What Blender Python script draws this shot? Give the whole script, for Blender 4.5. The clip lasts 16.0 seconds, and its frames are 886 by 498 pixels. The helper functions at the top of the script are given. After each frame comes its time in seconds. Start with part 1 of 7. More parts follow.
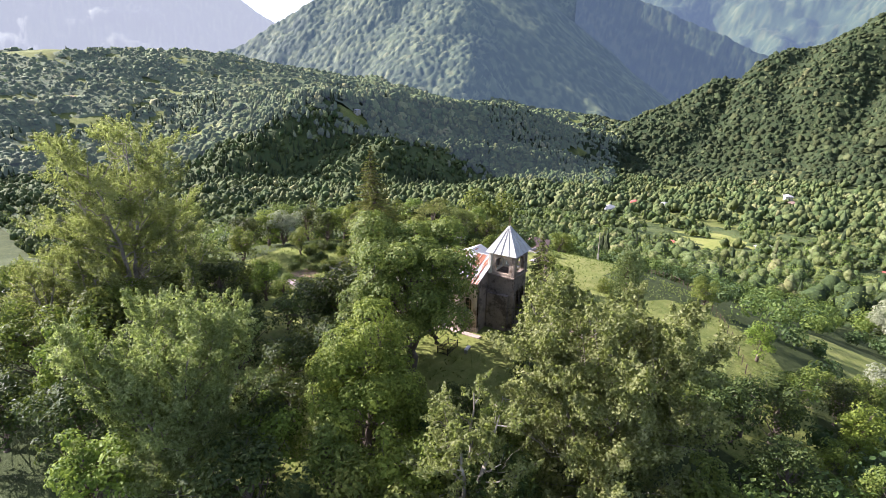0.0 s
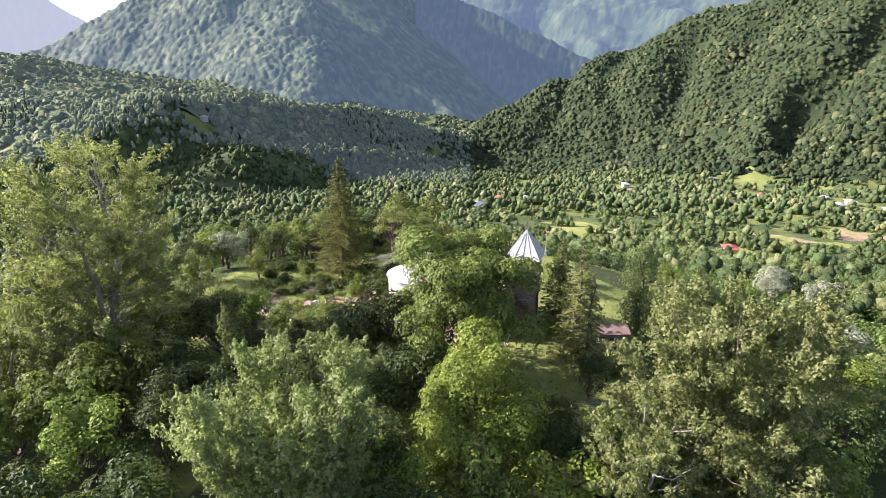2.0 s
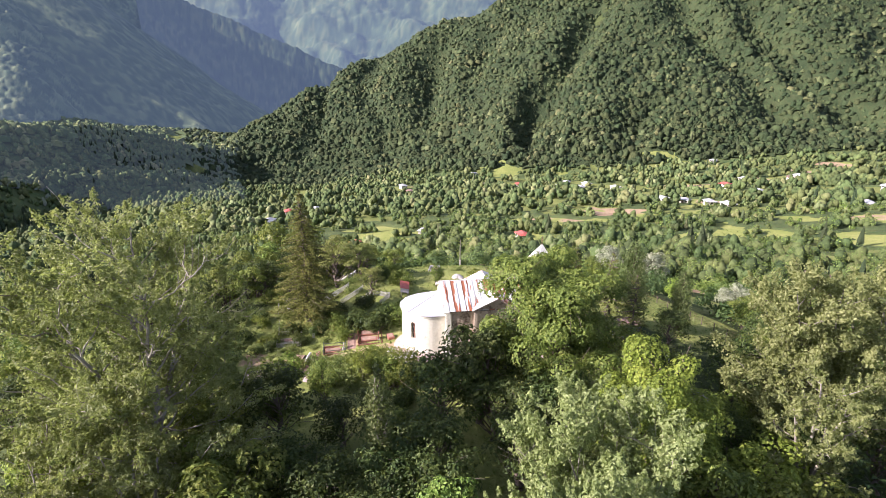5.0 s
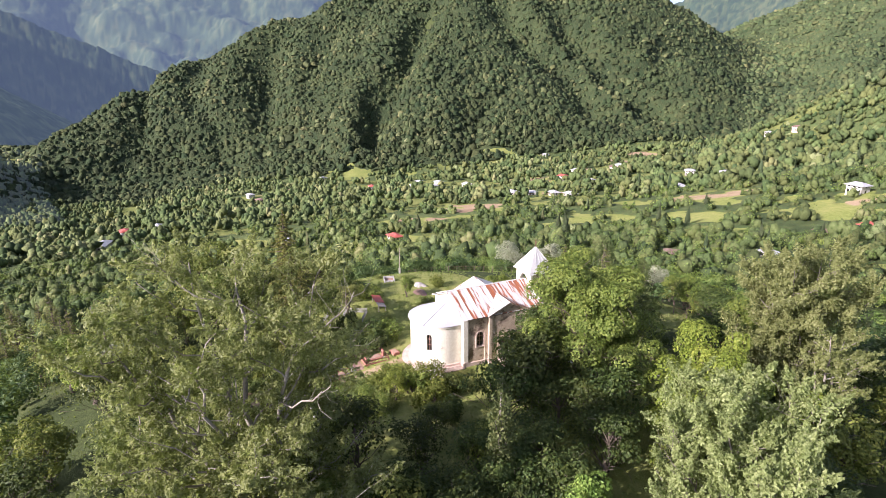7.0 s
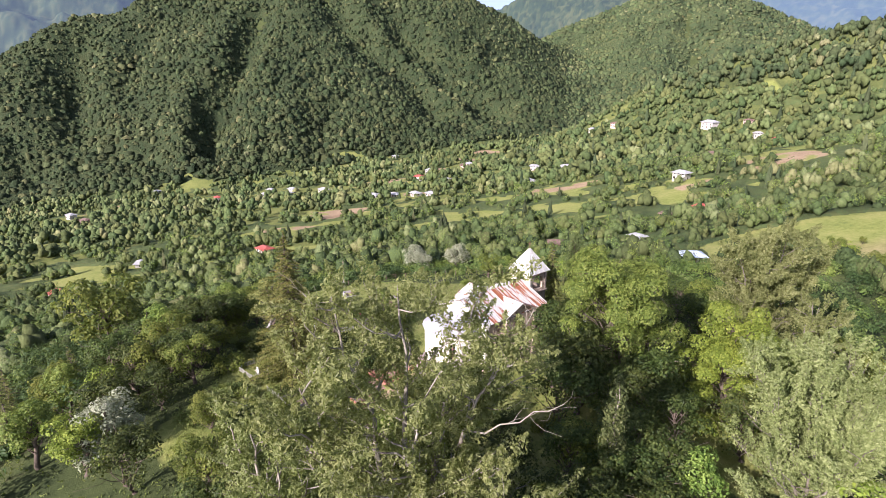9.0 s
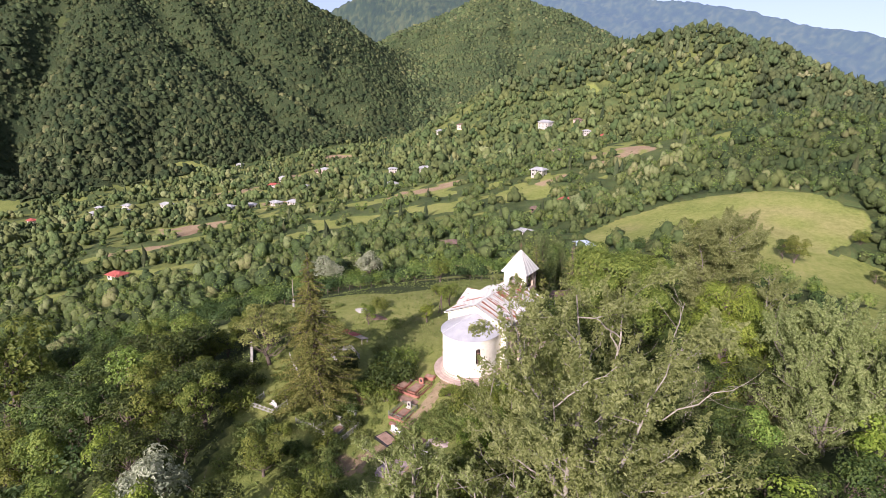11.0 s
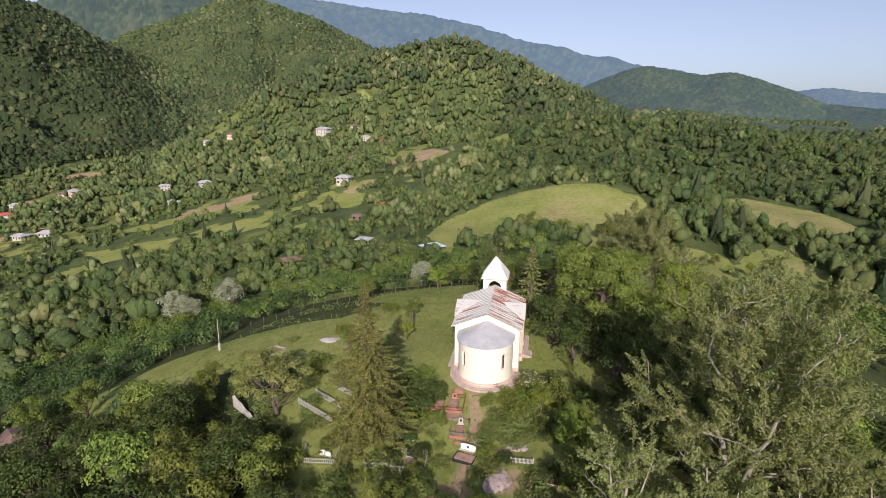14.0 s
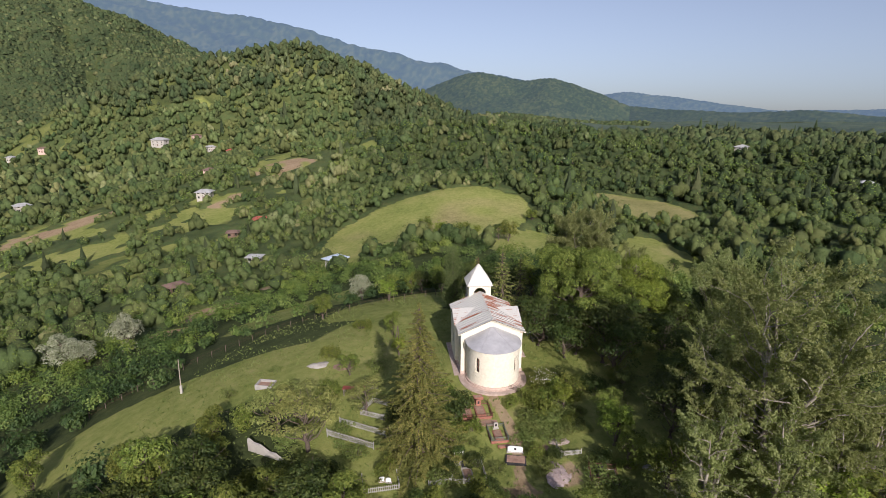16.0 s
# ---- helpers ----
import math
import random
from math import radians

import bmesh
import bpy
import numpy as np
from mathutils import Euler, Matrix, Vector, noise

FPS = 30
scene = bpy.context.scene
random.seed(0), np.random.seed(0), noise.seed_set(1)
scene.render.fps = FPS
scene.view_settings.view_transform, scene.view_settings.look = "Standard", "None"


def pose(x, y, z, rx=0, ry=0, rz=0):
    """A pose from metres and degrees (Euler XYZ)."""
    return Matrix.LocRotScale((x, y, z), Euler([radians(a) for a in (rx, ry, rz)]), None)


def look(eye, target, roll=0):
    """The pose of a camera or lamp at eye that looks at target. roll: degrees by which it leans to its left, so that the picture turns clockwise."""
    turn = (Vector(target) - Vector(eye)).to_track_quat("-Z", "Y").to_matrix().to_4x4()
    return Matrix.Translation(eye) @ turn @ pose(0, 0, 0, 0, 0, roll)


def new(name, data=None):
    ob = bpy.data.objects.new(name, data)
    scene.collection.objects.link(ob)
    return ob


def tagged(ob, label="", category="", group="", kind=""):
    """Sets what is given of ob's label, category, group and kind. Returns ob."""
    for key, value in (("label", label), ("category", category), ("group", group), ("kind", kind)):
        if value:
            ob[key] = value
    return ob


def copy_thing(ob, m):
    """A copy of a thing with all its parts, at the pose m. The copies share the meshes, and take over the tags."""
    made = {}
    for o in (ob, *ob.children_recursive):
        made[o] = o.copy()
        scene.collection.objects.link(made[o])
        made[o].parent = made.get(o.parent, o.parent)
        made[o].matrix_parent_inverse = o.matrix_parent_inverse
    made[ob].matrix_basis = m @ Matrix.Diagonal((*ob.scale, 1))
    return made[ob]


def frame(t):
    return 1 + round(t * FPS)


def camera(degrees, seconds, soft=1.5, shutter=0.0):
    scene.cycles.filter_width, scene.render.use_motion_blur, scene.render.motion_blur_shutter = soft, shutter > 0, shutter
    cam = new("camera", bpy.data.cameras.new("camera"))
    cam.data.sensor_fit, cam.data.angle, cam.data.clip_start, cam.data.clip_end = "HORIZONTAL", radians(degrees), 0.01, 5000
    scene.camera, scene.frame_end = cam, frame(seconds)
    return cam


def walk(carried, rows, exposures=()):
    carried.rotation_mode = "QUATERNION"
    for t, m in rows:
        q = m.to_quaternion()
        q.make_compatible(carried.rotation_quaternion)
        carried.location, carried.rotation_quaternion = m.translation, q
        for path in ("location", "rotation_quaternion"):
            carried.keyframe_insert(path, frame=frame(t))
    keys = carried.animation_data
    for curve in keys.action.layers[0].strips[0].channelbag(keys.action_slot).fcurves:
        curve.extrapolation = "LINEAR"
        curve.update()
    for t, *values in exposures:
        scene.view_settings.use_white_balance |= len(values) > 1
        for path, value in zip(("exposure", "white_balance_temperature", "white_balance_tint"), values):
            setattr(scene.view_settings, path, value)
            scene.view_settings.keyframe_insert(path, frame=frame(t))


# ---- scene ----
# camera: an orbit round the church on its hill
cam = camera(76.0, 16.0, soft=0.85)
PATH = [
    (0.0, 56.13, 38.59, 29.85, 71.58, -0.39, 122.56),
    (0.5, 58.30, 34.59, 29.83, 71.60, -0.48, 118.88),
    (1.0, 59.88, 30.30, 29.80, 71.68, -0.48, 115.06),
    (1.5, 60.93, 25.82, 29.83, 71.78, -0.41, 111.27),
    (2.0, 61.66, 21.11, 29.97, 71.88, -0.31, 107.37),
    (2.5, 62.10, 16.29, 30.23, 71.99, -0.19, 103.35),
    (3.0, 62.39, 11.46, 30.51, 72.11, -0.07, 99.30),
    (3.5, 62.61, 6.64, 30.78, 72.20, 0.05, 95.25),
    (4.0, 62.60, 1.91, 31.13, 72.33, 0.15, 91.16),
    (6.5, 59.66, -21.43, 32.97, 72.57, 0.41, 70.60),
    (7.0, 57.90, -25.84, 33.32, 72.56, 0.42, 66.51),
    (7.5, 55.71, -30.17, 33.59, 72.59, 0.42, 62.41),
    (8.0, 53.25, -34.37, 33.87, 72.60, 0.41, 58.34),
    (8.5, 50.56, -38.46, 34.09, 72.63, 0.39, 54.30),
    (9.0, 47.60, -42.37, 34.35, 72.66, 0.37, 50.27),
    (11.5, 29.33, -59.47, 35.90, 72.92, 0.18, 30.09),
    (12.0, 25.07, -61.94, 36.20, 73.00, 0.11, 26.07),
    (12.5, 20.58, -64.06, 36.49, 73.07, 0.04, 22.10),
    (13.0, 15.94, -65.85, 36.75, 73.16, -0.03, 18.10),
    (13.5, 11.18, -67.28, 36.99, 73.27, -0.11, 14.13),
    (14.0, 6.28, -68.39, 37.19, 73.36, -0.19, 10.17),
    (14.5, 1.27, -69.20, 37.38, 73.51, -0.25, 6.19),
    (15.0, -3.83, -69.72, 37.67, 73.61, -0.27, 2.19),
    (15.5, -8.93, -69.98, 38.01, 73.73, -0.25, -1.83),
    (16.0, -13.95, -70.03, 38.45, 73.87, -0.15, -5.85),
]
walk(cam, [(row[0], pose(*row[1:])) for row in PATH],
     exposures=[(0, 1.60, 5800, 23), (2, 1.58, 5800, 24), (4, 1.48, 5850, 26), (7, 1.22, 5850, 28), (9, 1.04, 5850, 28), (11.5, 0.60, 6000, 28), (12.5, 0.44, 6080, 25), (14.5, 0.22, 6050, 20), (16, 0.13, 6000, 19)])

# ---- world ----
TAU = 2 * math.pi
SUN_DIR = Vector((0.15, -0.99, 0.0)).normalized()   # horizontal way towards the sun
SUN_EL = radians(28)

# sky and sun
world = bpy.data.worlds.new("sky")
scene.world = world
world.use_nodes = True
wn = world.node_tree.nodes
sky = wn.new("ShaderNodeTexSky")
sky.sky_type = "NISHITA"
sky.sun_disc = False
sky.sun_elevation = SUN_EL
sky.sun_rotation = math.atan2(SUN_DIR.x, SUN_DIR.y)
sky.air_density = 0.9
sky.dust_density = 3.2
sky.altitude = 600
wn["Background"].inputs["Strength"].default_value = 0.11
# the sky's horizon lies a little below the eye, as it does from a height
way = wn.new("ShaderNodeTexCoord")
lift = wn.new("ShaderNodeVectorMath")
lift.operation = "ADD"
lift.inputs[1].default_value = (0, 0, 0.07)
world.node_tree.links.new(way.outputs["Generated"], lift.inputs[0])
world.node_tree.links.new(lift.outputs[0], sky.inputs["Vector"])
veil = wn.new("ShaderNodeHueSaturation")           # thin high haze pales the blue
veil.inputs["Saturation"].default_value = 0.7
veil.inputs["Value"].default_value = 1.0
world.node_tree.links.new(sky.outputs["Color"], veil.inputs["Color"])
world.node_tree.links.new(veil.outputs["Color"], wn["Background"].inputs["Color"])

sun_data = bpy.data.lights.new("sun", "SUN")
sun_data.energy = 5.0
sun_data.angle = radians(0.6)
sun_data.color = (1.0, 0.91, 0.78)
sun = new("sun", sun_data)
to_sun = Vector((SUN_DIR.x * math.cos(SUN_EL), SUN_DIR.y * math.cos(SUN_EL), math.sin(SUN_EL)))
sun.matrix_world = look(to_sun * 300, (0, 0, 0))
scene.view_settings.exposure = 0.0


# ---- materials ----
def node_mat(name):
    m = bpy.data.materials.new(name)
    m.use_nodes = True
    return m, m.node_tree.nodes, m.node_tree.links, m.node_tree.nodes["Principled BSDF"]


def noise_tex(n, l, scale, detail=4.0, rough=0.6, coords=None):
    t = n.new("ShaderNodeTexNoise")
    t.inputs["Scale"].default_value = scale
    t.inputs["Detail"].default_value = detail
    t.inputs["Roughness"].default_value = rough
    if coords is not None:
        l.new(coords, t.inputs["Vector"])
    return t


def ramp(n, l, fac, stops):
    r = n.new("ShaderNodeValToRGB")
    els = r.color_ramp.elements
    while len(els) < len(stops):
        els.new(0.5)
    for e, (p, c) in zip(els, stops):
        e.position, e.color = p, (*c, 1.0)
    l.new(fac, r.inputs["Fac"])
    return r


def mix_col(n, l, fac, a, b, blend="MIX"):
    m = n.new("ShaderNodeMix")
    m.data_type, m.blend_type = "RGBA", blend
    for sock, v in ((m.inputs[0], fac), (m.inputs[6], a), (m.inputs[7], b)):
        if isinstance(v, bpy.types.NodeSocket):
            l.new(v, sock)
        elif isinstance(v, (int, float)):
            sock.default_value = v
        else:
            sock.default_value = (*v, 1.0)
    return m.outputs[2]


def bump(n, l, bsdf, height, strength, dist):
    b = n.new("ShaderNodeBump")
    b.inputs["Strength"].default_value = strength
    b.inputs["Distance"].default_value = dist
    l.new(height, b.inputs["Height"])
    l.new(b.outputs["Normal"], bsdf.inputs["Normal"])


def world_coords(n):
    return n.new("ShaderNodeNewGeometry").outputs["Position"]


def surface(name, stops, scale=2.0, rough=0.8, metal=0.0, fine=30.0, bump_amt=0.3, bump_dist=0.02, coarse=None):
    """A weathered surface: colour from coarse and fine noise at real size, with a little relief."""
    m, n, l, b = node_mat(name)
    pos = world_coords(n)
    big = noise_tex(n, l, scale, 6.0, 0.65, pos)
    small = noise_tex(n, l, fine, 4.0, 0.6, pos)
    add = n.new("ShaderNodeMath")
    add.operation = "MULTIPLY_ADD"
    l.new(small.outputs["Fac"], add.inputs[0])
    add.inputs[1].default_value = 0.35
    sub = n.new("ShaderNodeMath")
    sub.operation = "MULTIPLY_ADD"
    l.new(big.outputs["Fac"], sub.inputs[0])
    sub.inputs[1].default_value, sub.inputs[2].default_value = 1.0, -0.175
    l.new(sub.outputs[0], add.inputs[2])
    col = ramp(n, l, add.outputs[0], stops).outputs["Color"]
    l.new(col, b.inputs["Base Color"])
    b.inputs["Roughness"].default_value = rough
    b.inputs["Metallic"].default_value = metal
    bump(n, l, b, small.outputs["Fac"], bump_amt, bump_dist)
    return m


def leaf_mat(name, dark, mid, light, trans=0.35, rough=0.55, spread=1.0, patch_scale=0.35, patch_amt=0.9, spec=0.2):
    """Leaves: every leaf takes its own tone, every tree a slight shift, some light passes through."""
    m, n, l, b = node_mat(name)
    geo = n.new("ShaderNodeNewGeometry")
    info = n.new("ShaderNodeObjectInfo")
    patch = noise_tex(n, l, patch_scale, 3.0, 0.6, geo.outputs["Position"])
    f = n.new("ShaderNodeMath")
    f.operation = "MULTIPLY_ADD"
    l.new(geo.outputs["Random Per Island"], f.inputs[0])
    f.inputs[1].default_value = 0.55 * spread
    g = n.new("ShaderNodeMath")
    g.operation = "MULTIPLY_ADD"
    l.new(patch.outputs["Fac"], g.inputs[0])
    g.inputs[1].default_value, g.inputs[2].default_value = patch_amt, 0.23 - 0.5 * patch_amt + 0.275 * (1 - spread)
    l.new(g.outputs[0], f.inputs[2])
    col = ramp(n, l, f.outputs[0], [(0.05, dark), (0.5, mid), (0.95, light)]).outputs["Color"]
    hsv = n.new("ShaderNodeHueSaturation")
    l.new(col, hsv.inputs["Color"])
    h = n.new("ShaderNodeMapRange")
    h.inputs["To Min"].default_value, h.inputs["To Max"].default_value = 0.485, 0.515
    l.new(info.outputs["Random"], h.inputs["Value"])
    l.new(h.outputs[0], hsv.inputs["Hue"])
    v = n.new("ShaderNodeMapRange")
    v.inputs["To Min"].default_value, v.inputs["To Max"].default_value = 0.85, 1.15
    l.new(info.outputs["Random"], v.inputs["Value"])
    l.new(v.outputs[0], hsv.inputs["Value"])
    l.new(hsv.outputs["Color"], b.inputs["Base Color"])
    b.inputs["Roughness"].default_value = rough
    b.inputs["Specular IOR Level"].default_value = spec
    t = n.new("ShaderNodeBsdfTranslucent")
    tc = mix_col(n, l, 0.5, hsv.outputs["Color"], (0.27, 0.34, 0.05))
    l.new(tc, t.inputs["Color"])
    mixer = n.new("ShaderNodeMixShader")
    mixer.inputs[0].default_value = trans
    l.new(b.outputs[0], mixer.inputs[1])
    l.new(t.outputs[0], mixer.inputs[2])
    l.new(mixer.outputs[0], n["Material Output"].inputs["Surface"])
    return m


def wood_far_mat(name, tones, glow=None, patch_scale=0.012, grain_scale=0.55):
    """Far woods: each crown its own green, broad patches, rough fine grain; glow paints haze on as emission."""
    m, n, l, b = node_mat(name)
    geo = n.new("ShaderNodeNewGeometry")
    tone = n.new("ShaderNodeAttribute")
    tone.attribute_name = "tone"
    grain = noise_tex(n, l, grain_scale, 6.0, 0.8, geo.outputs["Position"])
    patch = noise_tex(n, l, patch_scale, 4.0, 0.6, geo.outputs["Position"])
    f = n.new("ShaderNodeMath")
    f.operation = "MULTIPLY_ADD"
    l.new(tone.outputs["Fac"], f.inputs[0])
    f.inputs[1].default_value = 0.62
    g = n.new("ShaderNodeMath")
    g.operation = "MULTIPLY_ADD"
    l.new(patch.outputs["Fac"], g.inputs[0])
    g.inputs[1].default_value, g.inputs[2].default_value = 0.7, -0.20
    l.new(g.outputs[0], f.inputs[2])
    e = n.new("ShaderNodeMath")
    e.operation = "MULTIPLY_ADD"
    l.new(grain.outputs["Fac"], e.inputs[0])
    e.inputs[1].default_value = 0.65
    k = n.new("ShaderNodeMath")
    k.operation = "SUBTRACT"
    l.new(f.outputs[0], k.inputs[0])
    k.inputs[1].default_value = 0.30
    l.new(k.outputs[0], e.inputs[2])
    col = ramp(n, l, e.outputs[0], tones).outputs["Color"]
    # each crown leans a little towards yellow or blue-green
    own = n.new("ShaderNodeMath")
    own.operation = "MULTIPLY"
    own.inputs[1].default_value = 9.7
    l.new(tone.outputs["Fac"], own.inputs[0])
    part_of = n.new("ShaderNodeMath")
    part_of.operation = "FRACT"
    l.new(own.outputs[0], part_of.inputs[0])
    shift = n.new("ShaderNodeMapRange")
    shift.inputs["To Min"].default_value, shift.inputs["To Max"].default_value = 0.472, 0.522
    l.new(part_of.outputs[0], shift.inputs["Value"])
    hsv = n.new("ShaderNodeHueSaturation")
    l.new(shift.outputs[0], hsv.inputs["Hue"])
    l.new(col, hsv.inputs["Color"])
    l.new(hsv.outputs["Color"], b.inputs["Base Color"])
    b.inputs["Roughness"].default_value = 0.8
    b.inputs["Specular IOR Level"].default_value = 0.15
    bump(n, l, b, grain.outputs["Fac"], 1.0, 0.75 / grain_scale)
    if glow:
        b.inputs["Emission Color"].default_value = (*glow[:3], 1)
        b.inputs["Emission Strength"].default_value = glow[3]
    return m


LEAF_POPLAR = leaf_mat("silvery poplar leaves", (0.097, 0.125, 0.040), (0.237, 0.276, 0.095), (0.454, 0.480, 0.211), 0.50, 0.58, spec=0.30)
LEAF_ASPEN = leaf_mat("dull olive poplar leaves", (0.102, 0.124, 0.040), (0.243, 0.266, 0.090), (0.444, 0.450, 0.189), 0.58, 0.5, spec=0.42)
WOOD_DARK = leaf_mat("dark woodland leaves", (0.015, 0.030, 0.010), (0.044, 0.070, 0.020), (0.115, 0.144, 0.044), 0.22, spread=0.7, patch_scale=0.13, patch_amt=1.3)
WOOD_MID = leaf_mat("green woodland leaves", (0.030, 0.056, 0.012), (0.098, 0.143, 0.033), (0.235, 0.272, 0.078), 0.28, spread=0.7, patch_scale=0.13, patch_amt=1.3)
WOOD_BRIGHT = leaf_mat("bright woodland leaves", (0.045, 0.075, 0.014), (0.138, 0.190, 0.036), (0.290, 0.330, 0.086), 0.3, spread=0.7, patch_scale=0.13, patch_amt=1.3)
LEAF_LIME = leaf_mat("bright green broad leaves", (0.060, 0.092, 0.011), (0.166, 0.220, 0.030), (0.332, 0.375, 0.064), 0.32)
LEAF_CHESTNUT = leaf_mat("chestnut leaves", (0.042, 0.076, 0.012), (0.135, 0.198, 0.032), (0.315, 0.375, 0.082), 0.32, spec=0.3)
LEAF_DARK = leaf_mat("dark broad leaves", (0.016, 0.031, 0.008), (0.045, 0.068, 0.015), (0.112, 0.134, 0.031), 0.22)
LEAF_FIR = leaf_mat("conifer needles", (0.075, 0.092, 0.026), (0.190, 0.210, 0.058), (0.37, 0.37, 0.125), 0.28, 0.65)
LEAF_SPRUCE = leaf_mat("dark spruce needles", (0.051, 0.064, 0.016), (0.144, 0.155, 0.037), (0.321, 0.305, 0.086), 0.26, 0.65)
LEAF_CYPRESS = leaf_mat("columnar poplar leaves", (0.040, 0.060, 0.020), (0.100, 0.132, 0.044), (0.21, 0.235, 0.09), 0.32)
LEAF_PALE = leaf_mat("pale willow leaves", (0.14, 0.155, 0.09), (0.28, 0.295, 0.19), (0.46, 0.46, 0.34), 0.30)
LEAF_SHRUB = leaf_mat("shrub leaves", (0.051, 0.078, 0.014), (0.133, 0.168, 0.031), (0.273, 0.290, 0.064), 0.38)
LEAF_BLOSSOM = leaf_mat("white blossom", (0.45, 0.43, 0.36), (0.62, 0.60, 0.54), (0.78, 0.77, 0.72), 0.2)
LEAF_GRASS = leaf_mat("long grass", (0.075, 0.105, 0.026), (0.150, 0.190, 0.050), (0.26, 0.28, 0.095), 0.35)
BARK = surface("grey brown bark", [(0.25, (0.05, 0.036, 0.024)), (0.6, (0.13, 0.10, 0.075)), (0.9, (0.24, 0.21, 0.17))], 1.5, 0.9, fine=14)
BARK_PALE = surface("pale poplar bark", [(0.2, (0.09, 0.075, 0.055)), (0.5, (0.26, 0.23, 0.18)), (0.9, (0.50, 0.47, 0.40))], 0.8, 0.85, fine=9)
BARK_GREY = surface("weathered grey poplar bark", [(0.2, (0.07, 0.058, 0.042)), (0.5, (0.18, 0.155, 0.12)), (0.9, (0.36, 0.33, 0.27))], 0.8, 0.88, fine=9)
# WOODS is darker and WOODS_HILL lighter to stand in for weaker and stronger light
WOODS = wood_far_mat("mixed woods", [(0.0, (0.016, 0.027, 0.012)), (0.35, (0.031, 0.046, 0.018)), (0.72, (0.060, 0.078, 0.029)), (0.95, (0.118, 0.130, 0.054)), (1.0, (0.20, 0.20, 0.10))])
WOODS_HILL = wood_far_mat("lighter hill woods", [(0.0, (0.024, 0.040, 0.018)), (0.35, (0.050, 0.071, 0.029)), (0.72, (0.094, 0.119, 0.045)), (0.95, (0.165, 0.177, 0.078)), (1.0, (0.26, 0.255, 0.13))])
WOODS_VALLEY = wood_far_mat("valley trees", [(0.0, (0.024, 0.040, 0.017)), (0.35, (0.062, 0.087, 0.030)), (0.7, (0.116, 0.145, 0.048)), (1.0, (0.22, 0.232, 0.105))], patch_scale=0.03, grain_scale=1.1)
WOODS_RIDGE = wood_far_mat("ridge trees", [(0.0, (0.012, 0.024, 0.010)), (0.35, (0.040, 0.060, 0.022)), (0.7, (0.080, 0.106, 0.036)), (1.0, (0.155, 0.168, 0.075))], patch_scale=0.03, grain_scale=1.0)
# haze over plateau and lowland woods is painted on as a bluish emission
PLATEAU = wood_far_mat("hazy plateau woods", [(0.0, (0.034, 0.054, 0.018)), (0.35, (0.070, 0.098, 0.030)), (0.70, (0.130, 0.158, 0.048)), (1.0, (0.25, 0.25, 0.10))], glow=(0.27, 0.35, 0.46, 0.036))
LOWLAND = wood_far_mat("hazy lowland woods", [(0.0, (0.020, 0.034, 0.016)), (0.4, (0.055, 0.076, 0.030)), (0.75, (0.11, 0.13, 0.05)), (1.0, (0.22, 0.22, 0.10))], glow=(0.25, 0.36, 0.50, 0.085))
WOODS_CONIFER = wood_far_mat("far conifers", [(0.0, (0.024, 0.038, 0.018)), (0.5, (0.050, 0.070, 0.031)), (1.0, (0.100, 0.115, 0.050))])

# ---- the lie of the land ----
def hash2(ix, iy, seed):
    h = (ix.astype(np.int64) * 374761393 + iy.astype(np.int64) * 668265263 + seed * 974711) & 0x7FFFFFFF
    h = ((h ^ (h >> 13)) * 1274126177) & 0x7FFFFFFF
    return ((h ^ (h >> 16)) & 0xFFFF) / 65535.0


def vnoise(x, y, seed=0):
    ix, iy = np.floor(x), np.floor(y)
    fx, fy = x - ix, y - iy
    fx, fy = fx * fx * (3 - 2 * fx), fy * fy * (3 - 2 * fy)
    a, b = hash2(ix, iy, seed), hash2(ix + 1, iy, seed)
    c, d = hash2(ix, iy + 1, seed), hash2(ix + 1, iy + 1, seed)
    return (a + (b - a) * fx) * (1 - fy) + (c + (d - c) * fx) * fy


def fbm(x, y, seed=0, octaves=4):
    s, amp, tot = 0.0, 1.0, 0.0
    for o in range(octaves):
        s = s + amp * vnoise(x * 2 ** o, y * 2 ** o, seed + o)
        tot += amp
        amp *= 0.5
    return s / tot


def polar(az, r):
    """Ground place at that bearing (degrees to the left of +y) and distance."""
    return -r * math.sin(radians(az)), r * math.cos(radians(az))


def ridge_line(x, y, pts, slope):
    """Height of a mountain whose crest runs through pts (bearing, distance, height)."""
    best = np.full(np.shape(x), -1e4)
    knots = [(*polar(a, r), z) for a, r, z in pts]
    for (x0, y0, z0), (x1, y1, z1) in zip(knots, knots[1:]):
        dx, dy = x1 - x0, y1 - y0
        t = np.clip(((x - x0) * dx + (y - y0) * dy) / (dx * dx + dy * dy), 0, 1)
        d = np.hypot(x - x0 - t * dx, y - y0 - t * dy)
        best = np.maximum(best, z0 + t * (z1 - z0) - slope * (np.sqrt(d * d + 900) - 30))
    return best


MOUNTAIN_RIGHT = [(48, 1500, 214), (55, 1560, 344), (64, 1560, 364), (71, 1500, 254), (77, 1450, 195), (84, 1390, 125), (90, 1330, 55), (95, 1270, -8), (100, 1210, -65), (104, 1150, -105), (107.5, 1040, -145)]
MOUNTAIN_NORTH = [(40, 1750, 104), (35, 1800, 158), (31, 1880, 246), (28.5, 1900, 284), (25, 1900, 228), (22, 1900, 168), (18, 1880, 104), (10, 1800, 22)]
HILL_NORTH = [(25, 860, 31), (22, 860, 50), (18, 860, 65), (13, 860, 79), (9.5, 860, 90), (4, 870, 60), (-2, 880, 26), (-7, 890, -14), (-11, 900, -64)]
